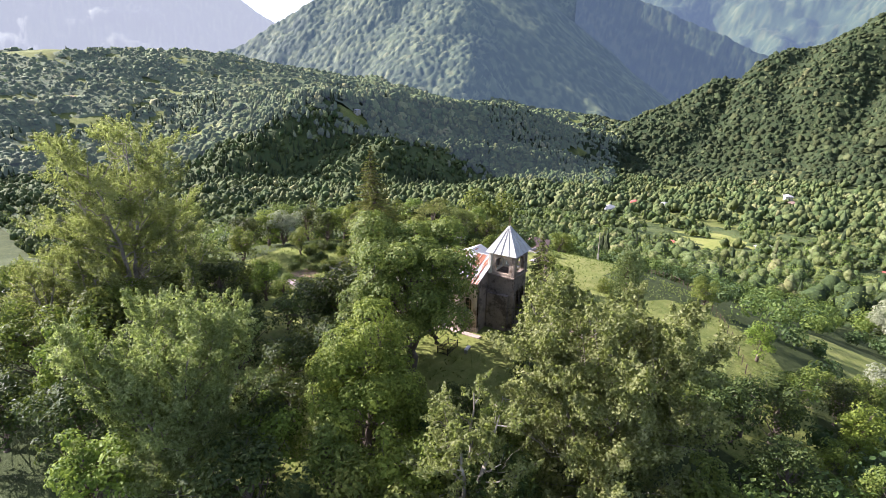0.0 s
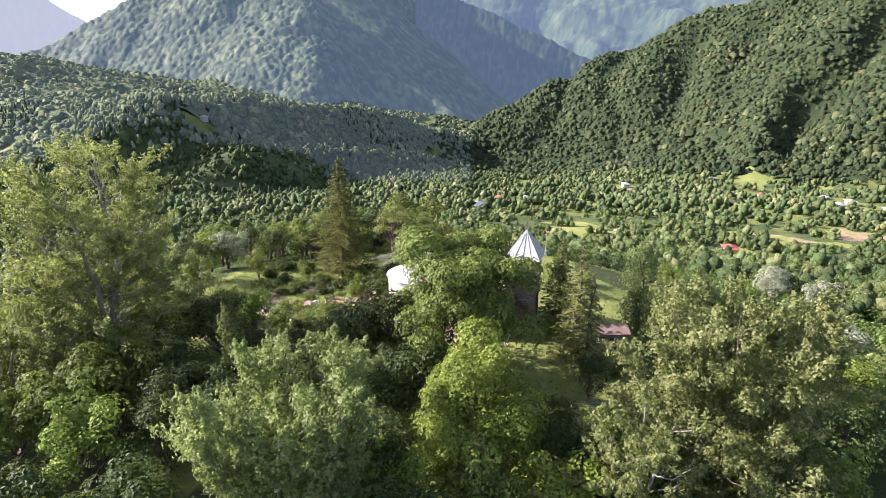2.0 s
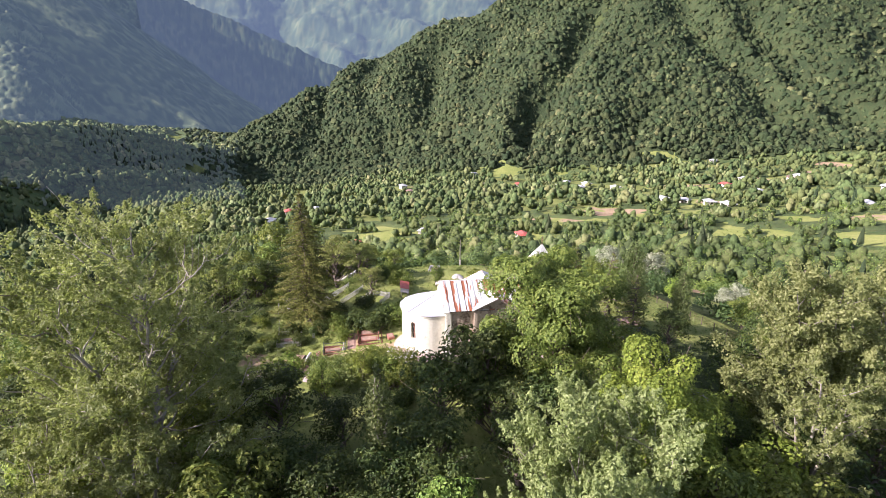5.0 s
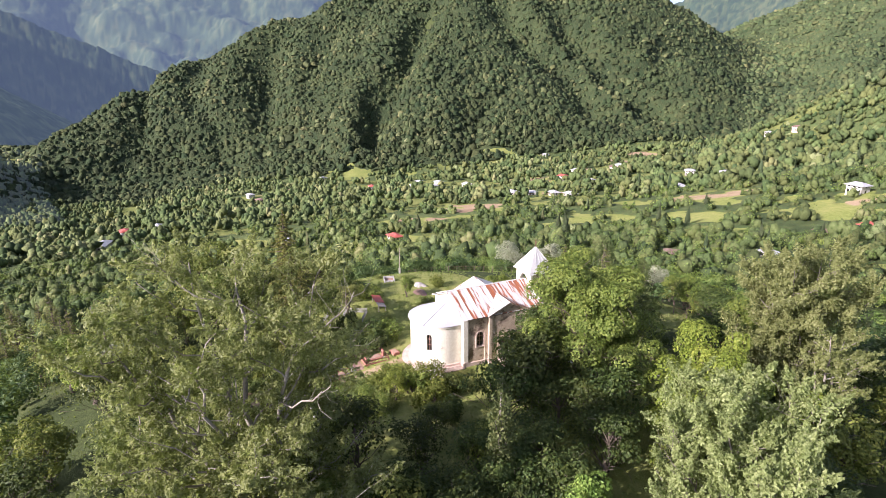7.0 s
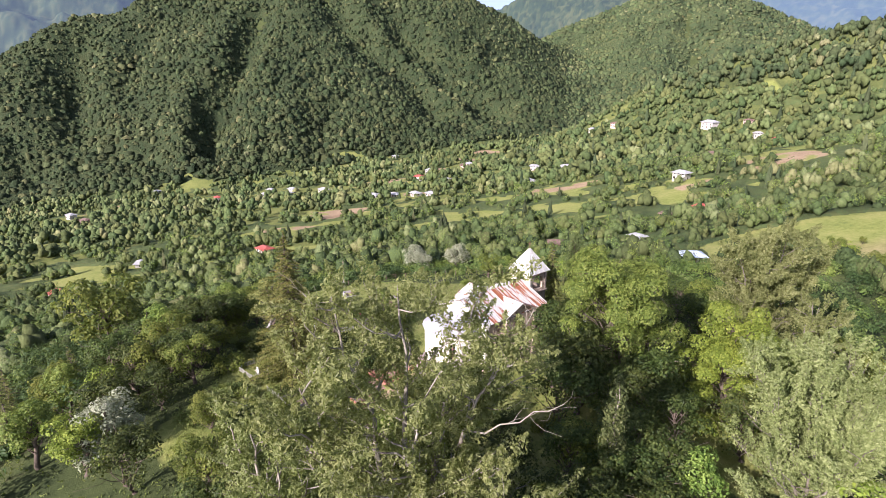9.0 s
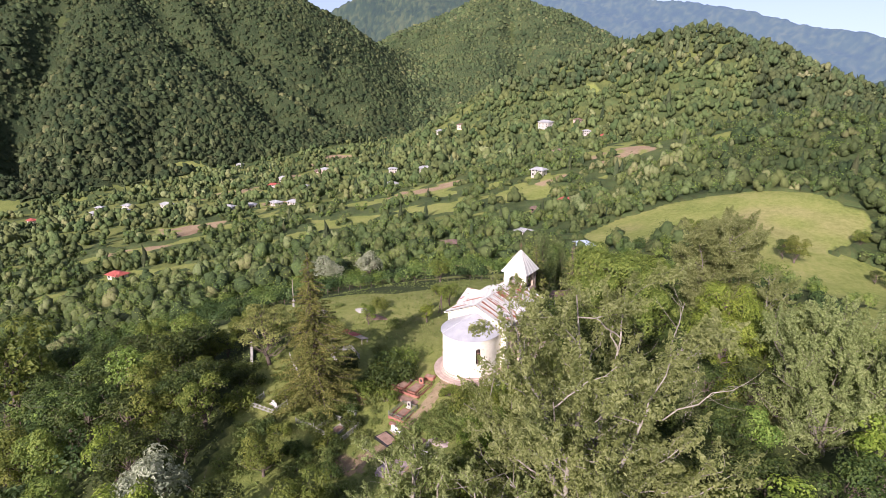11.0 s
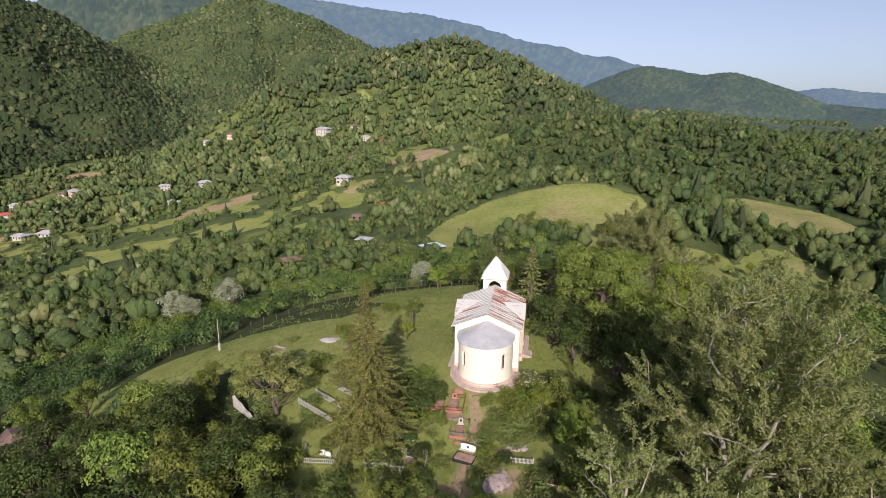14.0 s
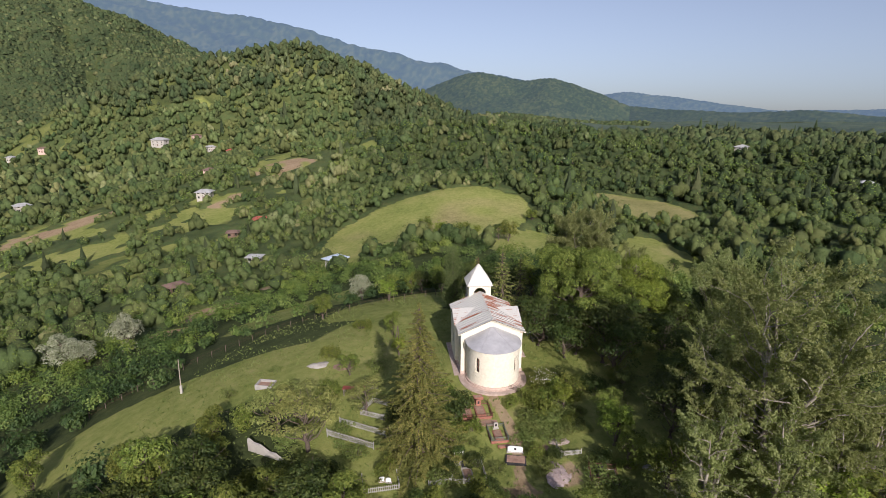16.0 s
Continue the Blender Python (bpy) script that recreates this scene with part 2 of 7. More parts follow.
HILL_LEFT = [(170, 1450, 32), (158, 1500, 34), (150, 1550, 42), (143, 1600, 38), (138, 1650, 12), (130, 1650, -26), (118, 1600, -66), (110, 1550, -104), (104, 1480, -150)]
WOOD_RIDGE = [(5, 405, -6), (-4, 382, 8), (-10, 365, 8), (-19, 360, 3), (-25, 365, -2), (-31, 370, -8), (-37, 375, -12), (-43, 385, -10), (-60, 420, -6)]
HILL_FAR = [(0, 2500, -60), (-4, 2500, 14), (-6.5, 2500, 58), (-8.8, 2500, 84), (-11.5, 2500, 70), (-13.8, 2500, 52), (-16.2, 2500, 66), (-18.5, 2500, 40), (-20.6, 2500, 4), (-24, 2500, -60)]
BACK_LEFT = [(150, 2250, -20), (147, 2250, 0), (142, 2200, 50), (136, 2200, 195), (128, 2300, 360), (124, 2290, 395), (120, 2285, 408), (116.5, 2420, 410), (112, 2700, 385), (108, 2900, 300), (104, 3050, 190), (98, 3250, 4), (92, 3400, -180)]


GULLIES = [[(-1180, 480), (-1065, 385), (-1006, 330), (-967, 293), (-880, 248)], [(-1180, 640), (-1094, 620), (-986, 618), (-909, 632), (-776, 623)],
           [(-1110, 760), (-1029, 720), (-915, 700), (-818, 693), (-730, 730)], [(-1264, 267), (-1167, 219), (-1016, 189), (-900, 190)], [(-1260, 139), (-1123, 124), (-990, 118)]]


SCARP = [(135.6, 770, -19), (130.9, 820, -26), (123.8, 880, -40), (118.5, 940, -60), (112.0, 1000, -79), (106.8, 1040, -109), (102.4, 1040, -152)]


def terraces(x, y):
    """The plateau across the gorge: a level top that drops north-east in two wooded steps."""
    best = np.full(np.shape(x), -1e4)
    knots = [(*polar(a, r), z) for a, r, z in SCARP]
    for (x0, y0, z0), (x1, y1, z1) in zip(knots, knots[1:]):
        dx, dy = x1 - x0, y1 - y0
        length = math.hypot(dx, dy)
        t = ((x - x0) * dx + (y - y0) * dy) / length ** 2
        d = ((x - x0) * dy - (y - y0) * dx) / length
        past = np.maximum(np.maximum(-t, t - 1), 0) * length
        d = d + 46 * (fbm(x / 95, y / 95, 33, 3) - 0.5)
        drop = np.interp(d, [-500, 0, 12, 74, 128, 190, 320], [-34, 0, -3, -52, -57, -104, -150])
        best = np.maximum(best, z0 + np.clip(t, 0, 1) * (z1 - z0) + drop - 0.5 * past)
    return best


def gully_depth(x, y):
    """How deep the mountain's stream cuts go, in metres."""
    cut = np.zeros(np.shape(x))
    for n, line in enumerate(GULLIES):
        for (x0, y0), (x1, y1) in zip(line, line[1:]):
            dx, dy = x1 - x0, y1 - y0
            t = np.clip(((x - x0) * dx + (y - y0) * dy) / (dx * dx + dy * dy), 0, 1)
            d = np.hypot(x - x0 - t * dx, y - y0 - t * dy) + 14 * (vnoise(x / 40, y / 40, 27) - 0.5)
            cut = np.maximum(cut, (44 if n == 0 else 32 if n < 3 else 20) * np.exp(-np.clip(d, 0, None) ** 2 / (34.0 ** 2 if n == 0 else 40.0 ** 2)))
    return cut


def soft_max(a, b, k):
    m = np.maximum(a, b)
    return m + k * np.log(np.exp((a - m) / k) + np.exp((b - m) / k))


def ground(x, y):
    x, y = np.asarray(x, float), np.asarray(y, float)
    r = np.hypot(x, y)
    valley = 0.1137 * np.minimum(x, 250) + 0.047 * y - 37.5
    valley = np.clip(valley, -185, 0)
    valley = np.where(y > 700, valley - 0.05 * (y - 700), valley)
    side = np.clip((x * 0.75 + y * 0.35) / 200, 0, 1)          # the land falls away gently behind the camera too
    valley = valley - 8 * side
    ro = np.hypot(x - 4, y + 4)
    k = np.maximum(ro - 22, 0)
    z = valley * k ** 2 / (k ** 2 + 72.0 ** 2)
    fall = np.clip((r - 170) / 120, 0, 1) * np.clip((500 - x) / 500, 0, 1)
    z = z - 9.5 * fall * fall * (3 - 2 * fall)
    z = z - 1.5 * np.exp(-((x + 3) ** 2 + (y + 20) ** 2) / 90.0) - 4.5 * np.exp(-((x + 50) ** 2 + (y + 32) ** 2) / 500.0)
    z = z + 19 * np.exp(-((x - 25) ** 2 / 75 ** 2 + (y - 205) ** 2 / 60 ** 2))
    z = z - 4 * np.exp(-((x - 50) ** 2 / 55 ** 2 + (y - 135) ** 2 / 40 ** 2)) + 6 * np.exp(-((x - 15) ** 2 / 40 ** 2 + (y - 120) ** 2 / 40 ** 2))
    for line, slope, kk, cut in ((WOOD_RIDGE, 0.26, 5.0, 0), (HILL_NORTH, 0.62, 8.0, 4), (MOUNTAIN_NORTH, 0.45, 15.0, 22),
                            (HILL_LEFT, 0.21, 15.0, 6), (MOUNTAIN_RIGHT, 0.66, 12.0, 19)):
        crest, top = ridge_line(x, y, line, slope), max(p[2] for p in line)
        gully = 1 - np.abs(fbm(np.degrees(np.arctan2(-x, y)) / 7.0 + 1.1 * vnoise(x / 210, y / 210, 19) + r / 520, r / 600, 17, 3) - 0.5) * 5
        crest = crest + np.clip((crest - z) / 60, 0, 1) * ((16 + 0.6 * cut) * (fbm(x / 170, y / 170, 7, 4) - 0.55) - cut * np.clip(gully, 0, 1) ** 1.5 * np.clip((top - crest) / 120, 0.12, 1)) * np.clip(r / 900, 0.15, 1)
        if line is MOUNTAIN_RIGHT:
            crest = crest - gully_depth(x, y)
        z = soft_max(z, np.maximum(crest, -400), kk)
    bearing = np.degrees(np.arctan2(-x, y))
    z = z - 26 * np.clip((r - 420) / 330, 0, 1) * np.clip((-bearing - 13) / 9, 0, 1) * np.clip((bearing + 95) / 20, 0, 1)      # the lowland beyond the ridge lies deeper
    far = np.clip((r - 150) / 600, 0, 1)
    west = np.atleast_1d((x < -300) & (y < 100) & (r < 1700))
    if west.any():
        z = np.atleast_1d(z)
        z[west] = soft_max(z[west], np.maximum(terraces(np.atleast_1d(x)[west], np.atleast_1d(y)[west]), -400), 5.0)
        z = z.reshape(np.shape(x))
    over = np.clip((r - 770) / 220, 0, 1) * np.clip((np.degrees(np.arctan2(-x, y)) - 105) / 7, 0, 1)      # folds of the plateau across the gorge
    z = z + over * 56 * (fbm(x / 215, y / 215, 31, 3) - 0.52)
    z = z + far * 16 * (fbm(x / 120, y / 120, 3, 4) - 0.5) + np.clip((r - 28) / 60, 0, 1) * 2.2 * (fbm(x / 18, y / 18, 5, 3) - 0.5)
    return z


def gz(x, y):
    return float(ground(np.array([x]), np.array([y]))[0])


# open ground: (x, y, half length, half width, turn, kind), kind 1 meadow, 2 bare or mown brown
HOUSES = [(-813, 150, "grey"), (-665, 138, "pink"), (-642, 177, "red"), (-620, 192, "grey"), (-693, 31, "white"), (-643, 38, "pink"), (-509, 251, "long"), (-386, 256, "tin"),
          (-446, 332, "red"), (-403, 336, "grey"), (-341, 267, "tin"), (-452, 414, "tall"), (-347, 409, "white"), (-287, 336, "tin"), (-302, 405, "white"), (-78, 225, "cottage"),
          (-126, 293, "white"), (-275, 634, "big"), (-237, 647, "pink"), (-214, 618, "white"), (-186, 599, "red"), (-280, 86, "cottage"), (-333, 27, "grey"), (-299, -20, "cottage"),
          (-696, 476, "grey"), (-583, 212, "grey"), (-537, 219, "white"), (-438, -102, "long"), (-497, -92, "red"), (-502, -66, "white"), (-600, 226, "grey"), (-560, 236, "white"),
          (-573, -507, "white"), (-1259, -778, "pink"), (-937, -385, "pink"), (-404, 246, "tin"), (-358, 262, "tin"), (-485, 379, "white"), (-90, 213, "hut"), (-65, 147, "kiosk"),
          (-32, 124, "shed"), (-89, 129, "hut"), (235, 308, "white"), (237, 201, "grey"), (-479, 429, "pink"), (-450, 648, "white"), (-411, 645, "pink"), (-143, 368, "pink"), (-62, -12, "old")]
FIELDS = [(5, 160, 46, 30, 20, 1), (42, 122, 26, 20, 0, 1), (54, 82, 13, 28, -10, 1), (-42, 6, 27, 8.5, 8, 1), (-9, 34, 18, 9, 20, 1), (-30, 60, 24, 12, 40, 1), (-30, 150, 14, 6, 40, 1), (-110, 250, 22, 8, 30, 1),
          (-337, 125, 28, 7, 45, 2), (-316, 161, 18, 8, 60, 1), (-234, 162, 12, 7, 29, 1), (-220, 284, 48, 13, 38, 1), (-313, 553, 38, 8, -80, 1), (-273, 441, 35, 7, -75, 1), (-220, 543, 18, 8, 55, 1),
          (-626, 728, 43, 7, 57, 2), (-366, 509, 15, 6, 38, 2), (-435, 276, 14, 7, 50, 2), (-470, 259, 19, 8, -60, 1), (-135, 188, 20, 9, 60, 1), (-101, 620, 34, 7, 14, 1.6), (-109, 283, 11, 7, 42, 2),
          (-230, 716, 38, 4, -8, 1.6), (-265, 259, 14, 8, 58, 1), (-117, 163, 18, 8, -13, 1), (-236, 180, 12, 7, 42, 1), (-53, 108, 9, 3, 42, 2), (-120, 66, 9, 2.6, 40, 2), (-67, 92, 10, 6, 30, 2),
          (-116, 268, 10, 6, 66, 2), (-332, 192, 14, 8, 40, 1), (-211, 526, 21, 7, 75, 1), (-203, 480, 22, 7, -45, 1), (-340, 590, 25, 8, 61, 1), (-123, 210, 16, 7, 12, 1), (-70, 76, 9, 4, -17, 2),
          (80, 104, 38, 14, 79, 1), (107, 183, 30, 17, -69, 1.4), (-2, 75, 13, 2.0, 57, 2), (-367, 523, 12, 7, 22, 1), (-1210, -760, 110, 22, 2, 1.6), (-1089, -673, 54, 16, -17, 1), (-963, -1019, 50, 16, -3, 1),
          (-981, -927, 34, 16, -33, 1), (-580, -1362, 110, 42, -4, 1), (-921, -305, 31, 10, -38, 1), (-819, -917, 31, 14, -73, 1), (-934, -853, 47, 14, 6, 1), (-561, -505, 25, 14, -50, 1), (-784, -982, 28, 14, -38, 1),
          (-193, 275, 18, 6, -33, 1), (-529, 181, 14, 6, -60, 1), (-430, 240, 26, 6, -30, 2), (-118, 56, 12, 2.5, 86, 2), (-440, 190, 24, 7, 20, 1), (101, 275, 9, 5, 0, 1.9), (-620, 110, 26, 8, 20, 1),
          (-740, 90, 30, 7, 10, 2), (-700, 200, 24, 7, 40, 1), (-520, 330, 22, 7, 30, 1), (-400, 470, 22, 7, 30, 1)]


def field_kind(x, y):
    """0 wooded, 1 meadow, 2 bare field."""
    x, y = np.asarray(x, float), np.asarray(y, float)
    kind = np.zeros(x.shape)
    wob = 0.35 * (fbm(x / 14, y / 14, 11, 2) - 0.5)
    for cx, cy, a, b, turn, k in FIELDS:
        b = b * (1.3 if math.hypot(cx, cy) > 180 else 1.0)
        c, s = math.cos(radians(turn)), math.sin(radians(turn))
        u, v = ((x - cx) * c + (y - cy) * s) / a, (-(x - cx) * s + (y - cy) * c) / b
        kind = np.where(u * u + v * v + wob < 1, k, kind)
    r = np.hypot(x, y)
    az = np.degrees(np.arctan2(-x, y))
    z_ok = ((r > 230) & (r < 860) & (az > 3) & (az < 100)) | ((r > np.where(az < 142, 1090, 800)) & (r < 1500) & (az > 104) & (az < 165))
    cu, cv = x * 0.86 + y * 0.5, -x * 0.5 + y * 0.86
    cell = hash2(np.floor(cu / 46 + 0.6 * vnoise(x / 40, y / 40, 4)), np.floor(cv / 40 + 0.6 * vnoise(x / 40, y / 40, 9)), 21)
    edge = vnoise(x / 9, y / 9, 6)
    kind = np.where(z_ok & (cell > np.where(az > 100, 0.74, np.where((az < 30) & (r > 560), 0.985, 0.82))) & (edge > 0.28), 1, kind)
    kind = np.where(z_ok & (cell > 0.972) & (edge > 0.30), 2, kind)
    clearing = vnoise(x / np.where(az > 100, 60, 24), y / np.where(az > 100, 60, 24), 41) * 0.6 + vnoise(x / 11, y / 11, 43) * 0.4
    kind = np.where(z_ok & (clearing < np.where(az > 100, 0.33, np.where((az < 30) & (r > 560), 0.12, 0.29))), 1, kind)
    for hx, hy, _ in HOUSES:
        kind = np.where(np.hypot(x - hx, y - hy) < 7.5 + 4 * edge, 1, kind)
    return kind


def mesh_object(name, verts, faces, material, parent=None, smooth=False):
    """A mesh object from arrays of vertices and of equal-sided faces."""
    me = bpy.data.meshes.new(name)
    verts, faces = np.asarray(verts, np.float32), np.asarray(faces, np.int32)
    n, k = faces.shape
    me.vertices.add(len(verts))
    me.vertices.foreach_set("co", verts.ravel())
    me.loops.add(n * k)
    me.loops.foreach_set("vertex_index", faces.ravel())
    me.polygons.add(n)
    me.polygons.foreach_set("loop_start", np.arange(0, n * k, k, dtype=np.int32))
    me.polygons.foreach_set("use_smooth", np.full(n, smooth))
    me.update(calc_edges=True)
    me.materials.append(material)
    ob = new(name, me)
    ob.parent = parent
    return ob


# ground material: grass, woodland floor and bare earth by the land's cover
def ground_mat():
    m, n, l, b = node_mat("grass and earth")
    pos = world_coords(n)
    cover = n.new("ShaderNodeAttribute")
    cover.attribute_name = "cover"
    big = noise_tex(n, l, 0.05, 6.0, 0.65, pos)
    mid = noise_tex(n, l, 0.6, 5.0, 0.7, pos)
    fine = noise_tex(n, l, 7.0, 4.0, 0.7, pos)
    add = n.new("ShaderNodeMath")
    add.operation = "ADD"
    l.new(big.outputs["Fac"], add.inputs[0])
    l.new(mid.outputs["Fac"], add.inputs[1])
    half = n.new("ShaderNodeMath")
    half.operation = "MULTIPLY"
    half.inputs[1].default_value = 0.5
    l.new(add.outputs[0], half.inputs[0])
    grass = ramp(n, l, half.outputs[0], [(0.32, (0.104, 0.136, 0.036)), (0.44, (0.175, 0.205, 0.052)), (0.56, (0.240, 0.252, 0.076)), (0.68, (0.307, 0.283, 0.114))]).outputs["Color"]
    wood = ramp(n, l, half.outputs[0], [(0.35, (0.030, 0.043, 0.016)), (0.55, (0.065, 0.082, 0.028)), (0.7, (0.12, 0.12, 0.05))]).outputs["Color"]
    earth = ramp(n, l, half.outputs[0], [(0.35, (0.22, 0.145, 0.085)), (0.6, (0.36, 0.27, 0.17))]).outputs["Color"]
    s1 = n.new("ShaderNodeMapRange")
    s1.inputs["From Min"].default_value, s1.inputs["From Max"].default_value = 0.2, 0.8
    l.new(cover.outputs["Fac"], s1.inputs["Value"])
    s2 = n.new("ShaderNodeMapRange")
    s2.inputs["From Min"].default_value, s2.inputs["From Max"].default_value = 1.2, 1.8
    l.new(cover.outputs["Fac"], s2.inputs["Value"])
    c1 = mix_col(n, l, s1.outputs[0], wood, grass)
    c2 = mix_col(n, l, s2.outputs[0], c1, earth)
    c3 = mix_col(n, l, 0.35, c2, ramp(n, l, fine.outputs["Fac"], [(0.3, (0.35, 0.35, 0.35)), (0.7, (0.75, 0.75, 0.75))]).outputs["Color"], "OVERLAY")
    l.new(c3, b.inputs["Base Color"])
    b.inputs["Roughness"].default_value = 0.95
    b.inputs["Specular IOR Level"].default_value = 0.1
    bump(n, l, b, fine.outputs["Fac"], 0.8, 0.15)
    return m


# one sheet of ground to the horizon, finer near the church
rings = np.concatenate([np.linspace(0.0, 60, 61), 60 * (4900 / 60.0) ** (np.arange(1, 190) / 189.0)])
SPOKES = 400
ang = np.arange(SPOKES) * TAU / SPOKES
RR, AA = np.meshgrid(rings[1:], ang, indexing="ij")
gx, gy = np.concatenate([[0.0], (-RR * np.sin(AA)).ravel()]), np.concatenate([[0.0], (RR * np.cos(AA)).ravel()])
gv = np.stack([gx, gy, ground(gx, gy)], 1)
far_r, far_az = np.hypot(gx, gy), np.degrees(np.arctan2(-gx, gy))
gv[:, 2] -= 7 * ((far_r > 680) & (far_r < 1090) & (far_az > 103) & (far_az < 144) & (field_kind(gx, gy) == 0))             # soil well below the crowns on the steep steps
nr = len(rings) - 1
i, j = np.meshgrid(np.arange(nr - 1), np.arange(SPOKES), indexing="ij")
j2 = (j + 1) % SPOKES
quads = np.stack([1 + i * SPOKES + j, 1 + (i + 1) * SPOKES + j, 1 + (i + 1) * SPOKES + j2, 1 + i * SPOKES + j2], -1).reshape(-1, 4)
# the middle is closed by folding the inmost ring's quads onto the centre
fan = np.stack([np.zeros(SPOKES // 2, int), 1 + (2 * np.arange(SPOKES // 2)) % SPOKES, 1 + (2 * np.arange(SPOKES // 2) + 1) % SPOKES,
                1 + (2 * np.arange(SPOKES // 2) + 2) % SPOKES], -1)
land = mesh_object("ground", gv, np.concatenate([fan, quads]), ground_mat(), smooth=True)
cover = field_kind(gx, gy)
cover = np.where((far_r > 400) & (cover == 1), 0.58, cover)                                   # far fields darkened towards the woodland floor colour
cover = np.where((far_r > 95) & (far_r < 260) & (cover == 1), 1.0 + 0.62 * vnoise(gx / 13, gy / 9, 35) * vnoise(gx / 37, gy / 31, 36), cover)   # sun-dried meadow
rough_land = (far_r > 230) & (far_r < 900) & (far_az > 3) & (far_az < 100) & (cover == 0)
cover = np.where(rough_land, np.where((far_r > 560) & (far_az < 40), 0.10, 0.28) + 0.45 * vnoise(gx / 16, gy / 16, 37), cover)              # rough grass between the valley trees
near_r = np.hypot(gx - 2, gy + 2)
lawn = (near_r < 27 + 10 * vnoise(gx / 9, gy / 9, 33))
cover = np.where(lawn & (cover < 1), 0.55 + 0.5 * vnoise(gx / 6, gy / 6, 31), cover)
# trodden earth among the graves and along the path
trod = (np.abs(gx + 0.3 - 0.6 * np.sin(gy / 3)) < 0.7) & (gy < -5.5) & (gy > -24)
trod |= (np.hypot((gx - 4.4) / 1.5, (gy + 21) / 2.2) < 1) | (np.hypot((gx + 1.2) / 2.4, (gy + 23) / 1.6) < 1) | (np.hypot((gx + 3.4) / 2.2, (gy + 10.4) / 0.8) < 1)
cover = np.where(trod, 1.75, cover)
track = (np.abs(gy - (126 + 0.62 * (gx - 40) + 3 * np.sin(gx / 7))) < 1.6) & (gx > 56) & (gx < 84)
for bx, by, ba, bb in ((-53, 107, 6, 2.6), (-120, 62, 9, 2.4), (-125, 69, 4, 4), (-100, 92, 5, 3)):
    track |= np.hypot((gx - bx) / ba, (gy - by) / bb) < 1
cover = np.where(track, 1.8, cover)
attr = land.data.attributes.new("cover", "FLOAT", "POINT")
attr.data.foreach_set("value", cover.astype(np.float32))
tagged(land, "grassy hill and valley floor with meadows and bare patches", "ground", kind="structure")

# ---- trees ----
def frames_of(dirs, rng):
    """Two unit vectors across each direction, turned at random."""
    ref = rng.normal(size=dirs.shape)
    u = np.cross(dirs, ref)
    u /= np.linalg.norm(u, axis=1, keepdims=True) + 1e-9
    return u, np.cross(dirs, u)


def leaves(points, normals, length, width, rng, tilt=0.45):
    """Folded diamond leaves at points, facing roughly along normals."""
    n = len(points)
    nn = normals + tilt * rng.normal(size=(n, 3))
    nn /= np.linalg.norm(nn, axis=1, keepdims=True) + 1e-9
    u, v = frames_of(nn, rng)
    s = (0.6 + 0.8 * rng.random((n, 1)))
    a, w = u * length * s * 0.5, v * width * s * 0.5
    droop = nn * length * s * 0.12
    quad = np.stack([points - a, points + w + droop, points + a, points - w + droop], 1)
    return quad.reshape(-1, 3), np.arange(n * 4).reshape(n, 4)


def tube(path, radii, sides=6):
    """A tapering limb along a path."""
    path = np.asarray(path, float)
    n = len(path)
    d = np.gradient(path, axis=0)
    d /= np.linalg.norm(d, axis=1, keepdims=True) + 1e-9
    ref = np.where(np.abs(d[:, 2:3]) < 0.9, np.array([[0, 0, 1.0]]), np.array([[1.0, 0, 0]]))
    u = np.cross(d, ref)
    u /= np.linalg.norm(u, axis=1, keepdims=True) + 1e-9
    v = np.cross(d, u)
    th = np.arange(sides) * TAU / sides
    ring = np.cos(th)[None, :, None] * u[:, None, :] + np.sin(th)[None, :, None] * v[:, None, :]
    verts = path[:, None, :] + ring * np.asarray(radii, float)[:, None, None]
    k, s = np.meshgrid(np.arange(n - 1), np.arange(sides), indexing="ij")
    s2 = (s + 1) % sides
    return verts.reshape(-1, 3), np.stack([k * sides + s, k * sides + s2, (k + 1) * sides + s2, (k + 1) * sides + s], -1).reshape(-1, 4)


class Pile:
    """Gathers vertices and faces into one mesh."""

    def __init__(self):
        self.v, self.f, self.n = [], [], 0

    def add(self, v, f):
        self.v.append(v)
        self.f.append(np.asarray(f) + self.n)
        self.n += len(v)

    def build(self, name, material, parent=None, smooth=False):
        return mesh_object(name, np.concatenate(self.v), np.concatenate(self.f), material, parent, smooth)


def bent(a, b, rng, sag=0.12, n=6):
    t = np.linspace(0, 1, n)[:, None]
    a, b = np.asarray(a, float), np.asarray(b, float)
    off = rng.normal(size=3) * np.linalg.norm(b - a) * sag
    wig = rng.normal(size=(n, 3)) * np.linalg.norm(b - a) * 0.025
    wig[0] = wig[-1] = 0
    return a + (b - a) * t + off * (4 * t * (1 - t)) + wig


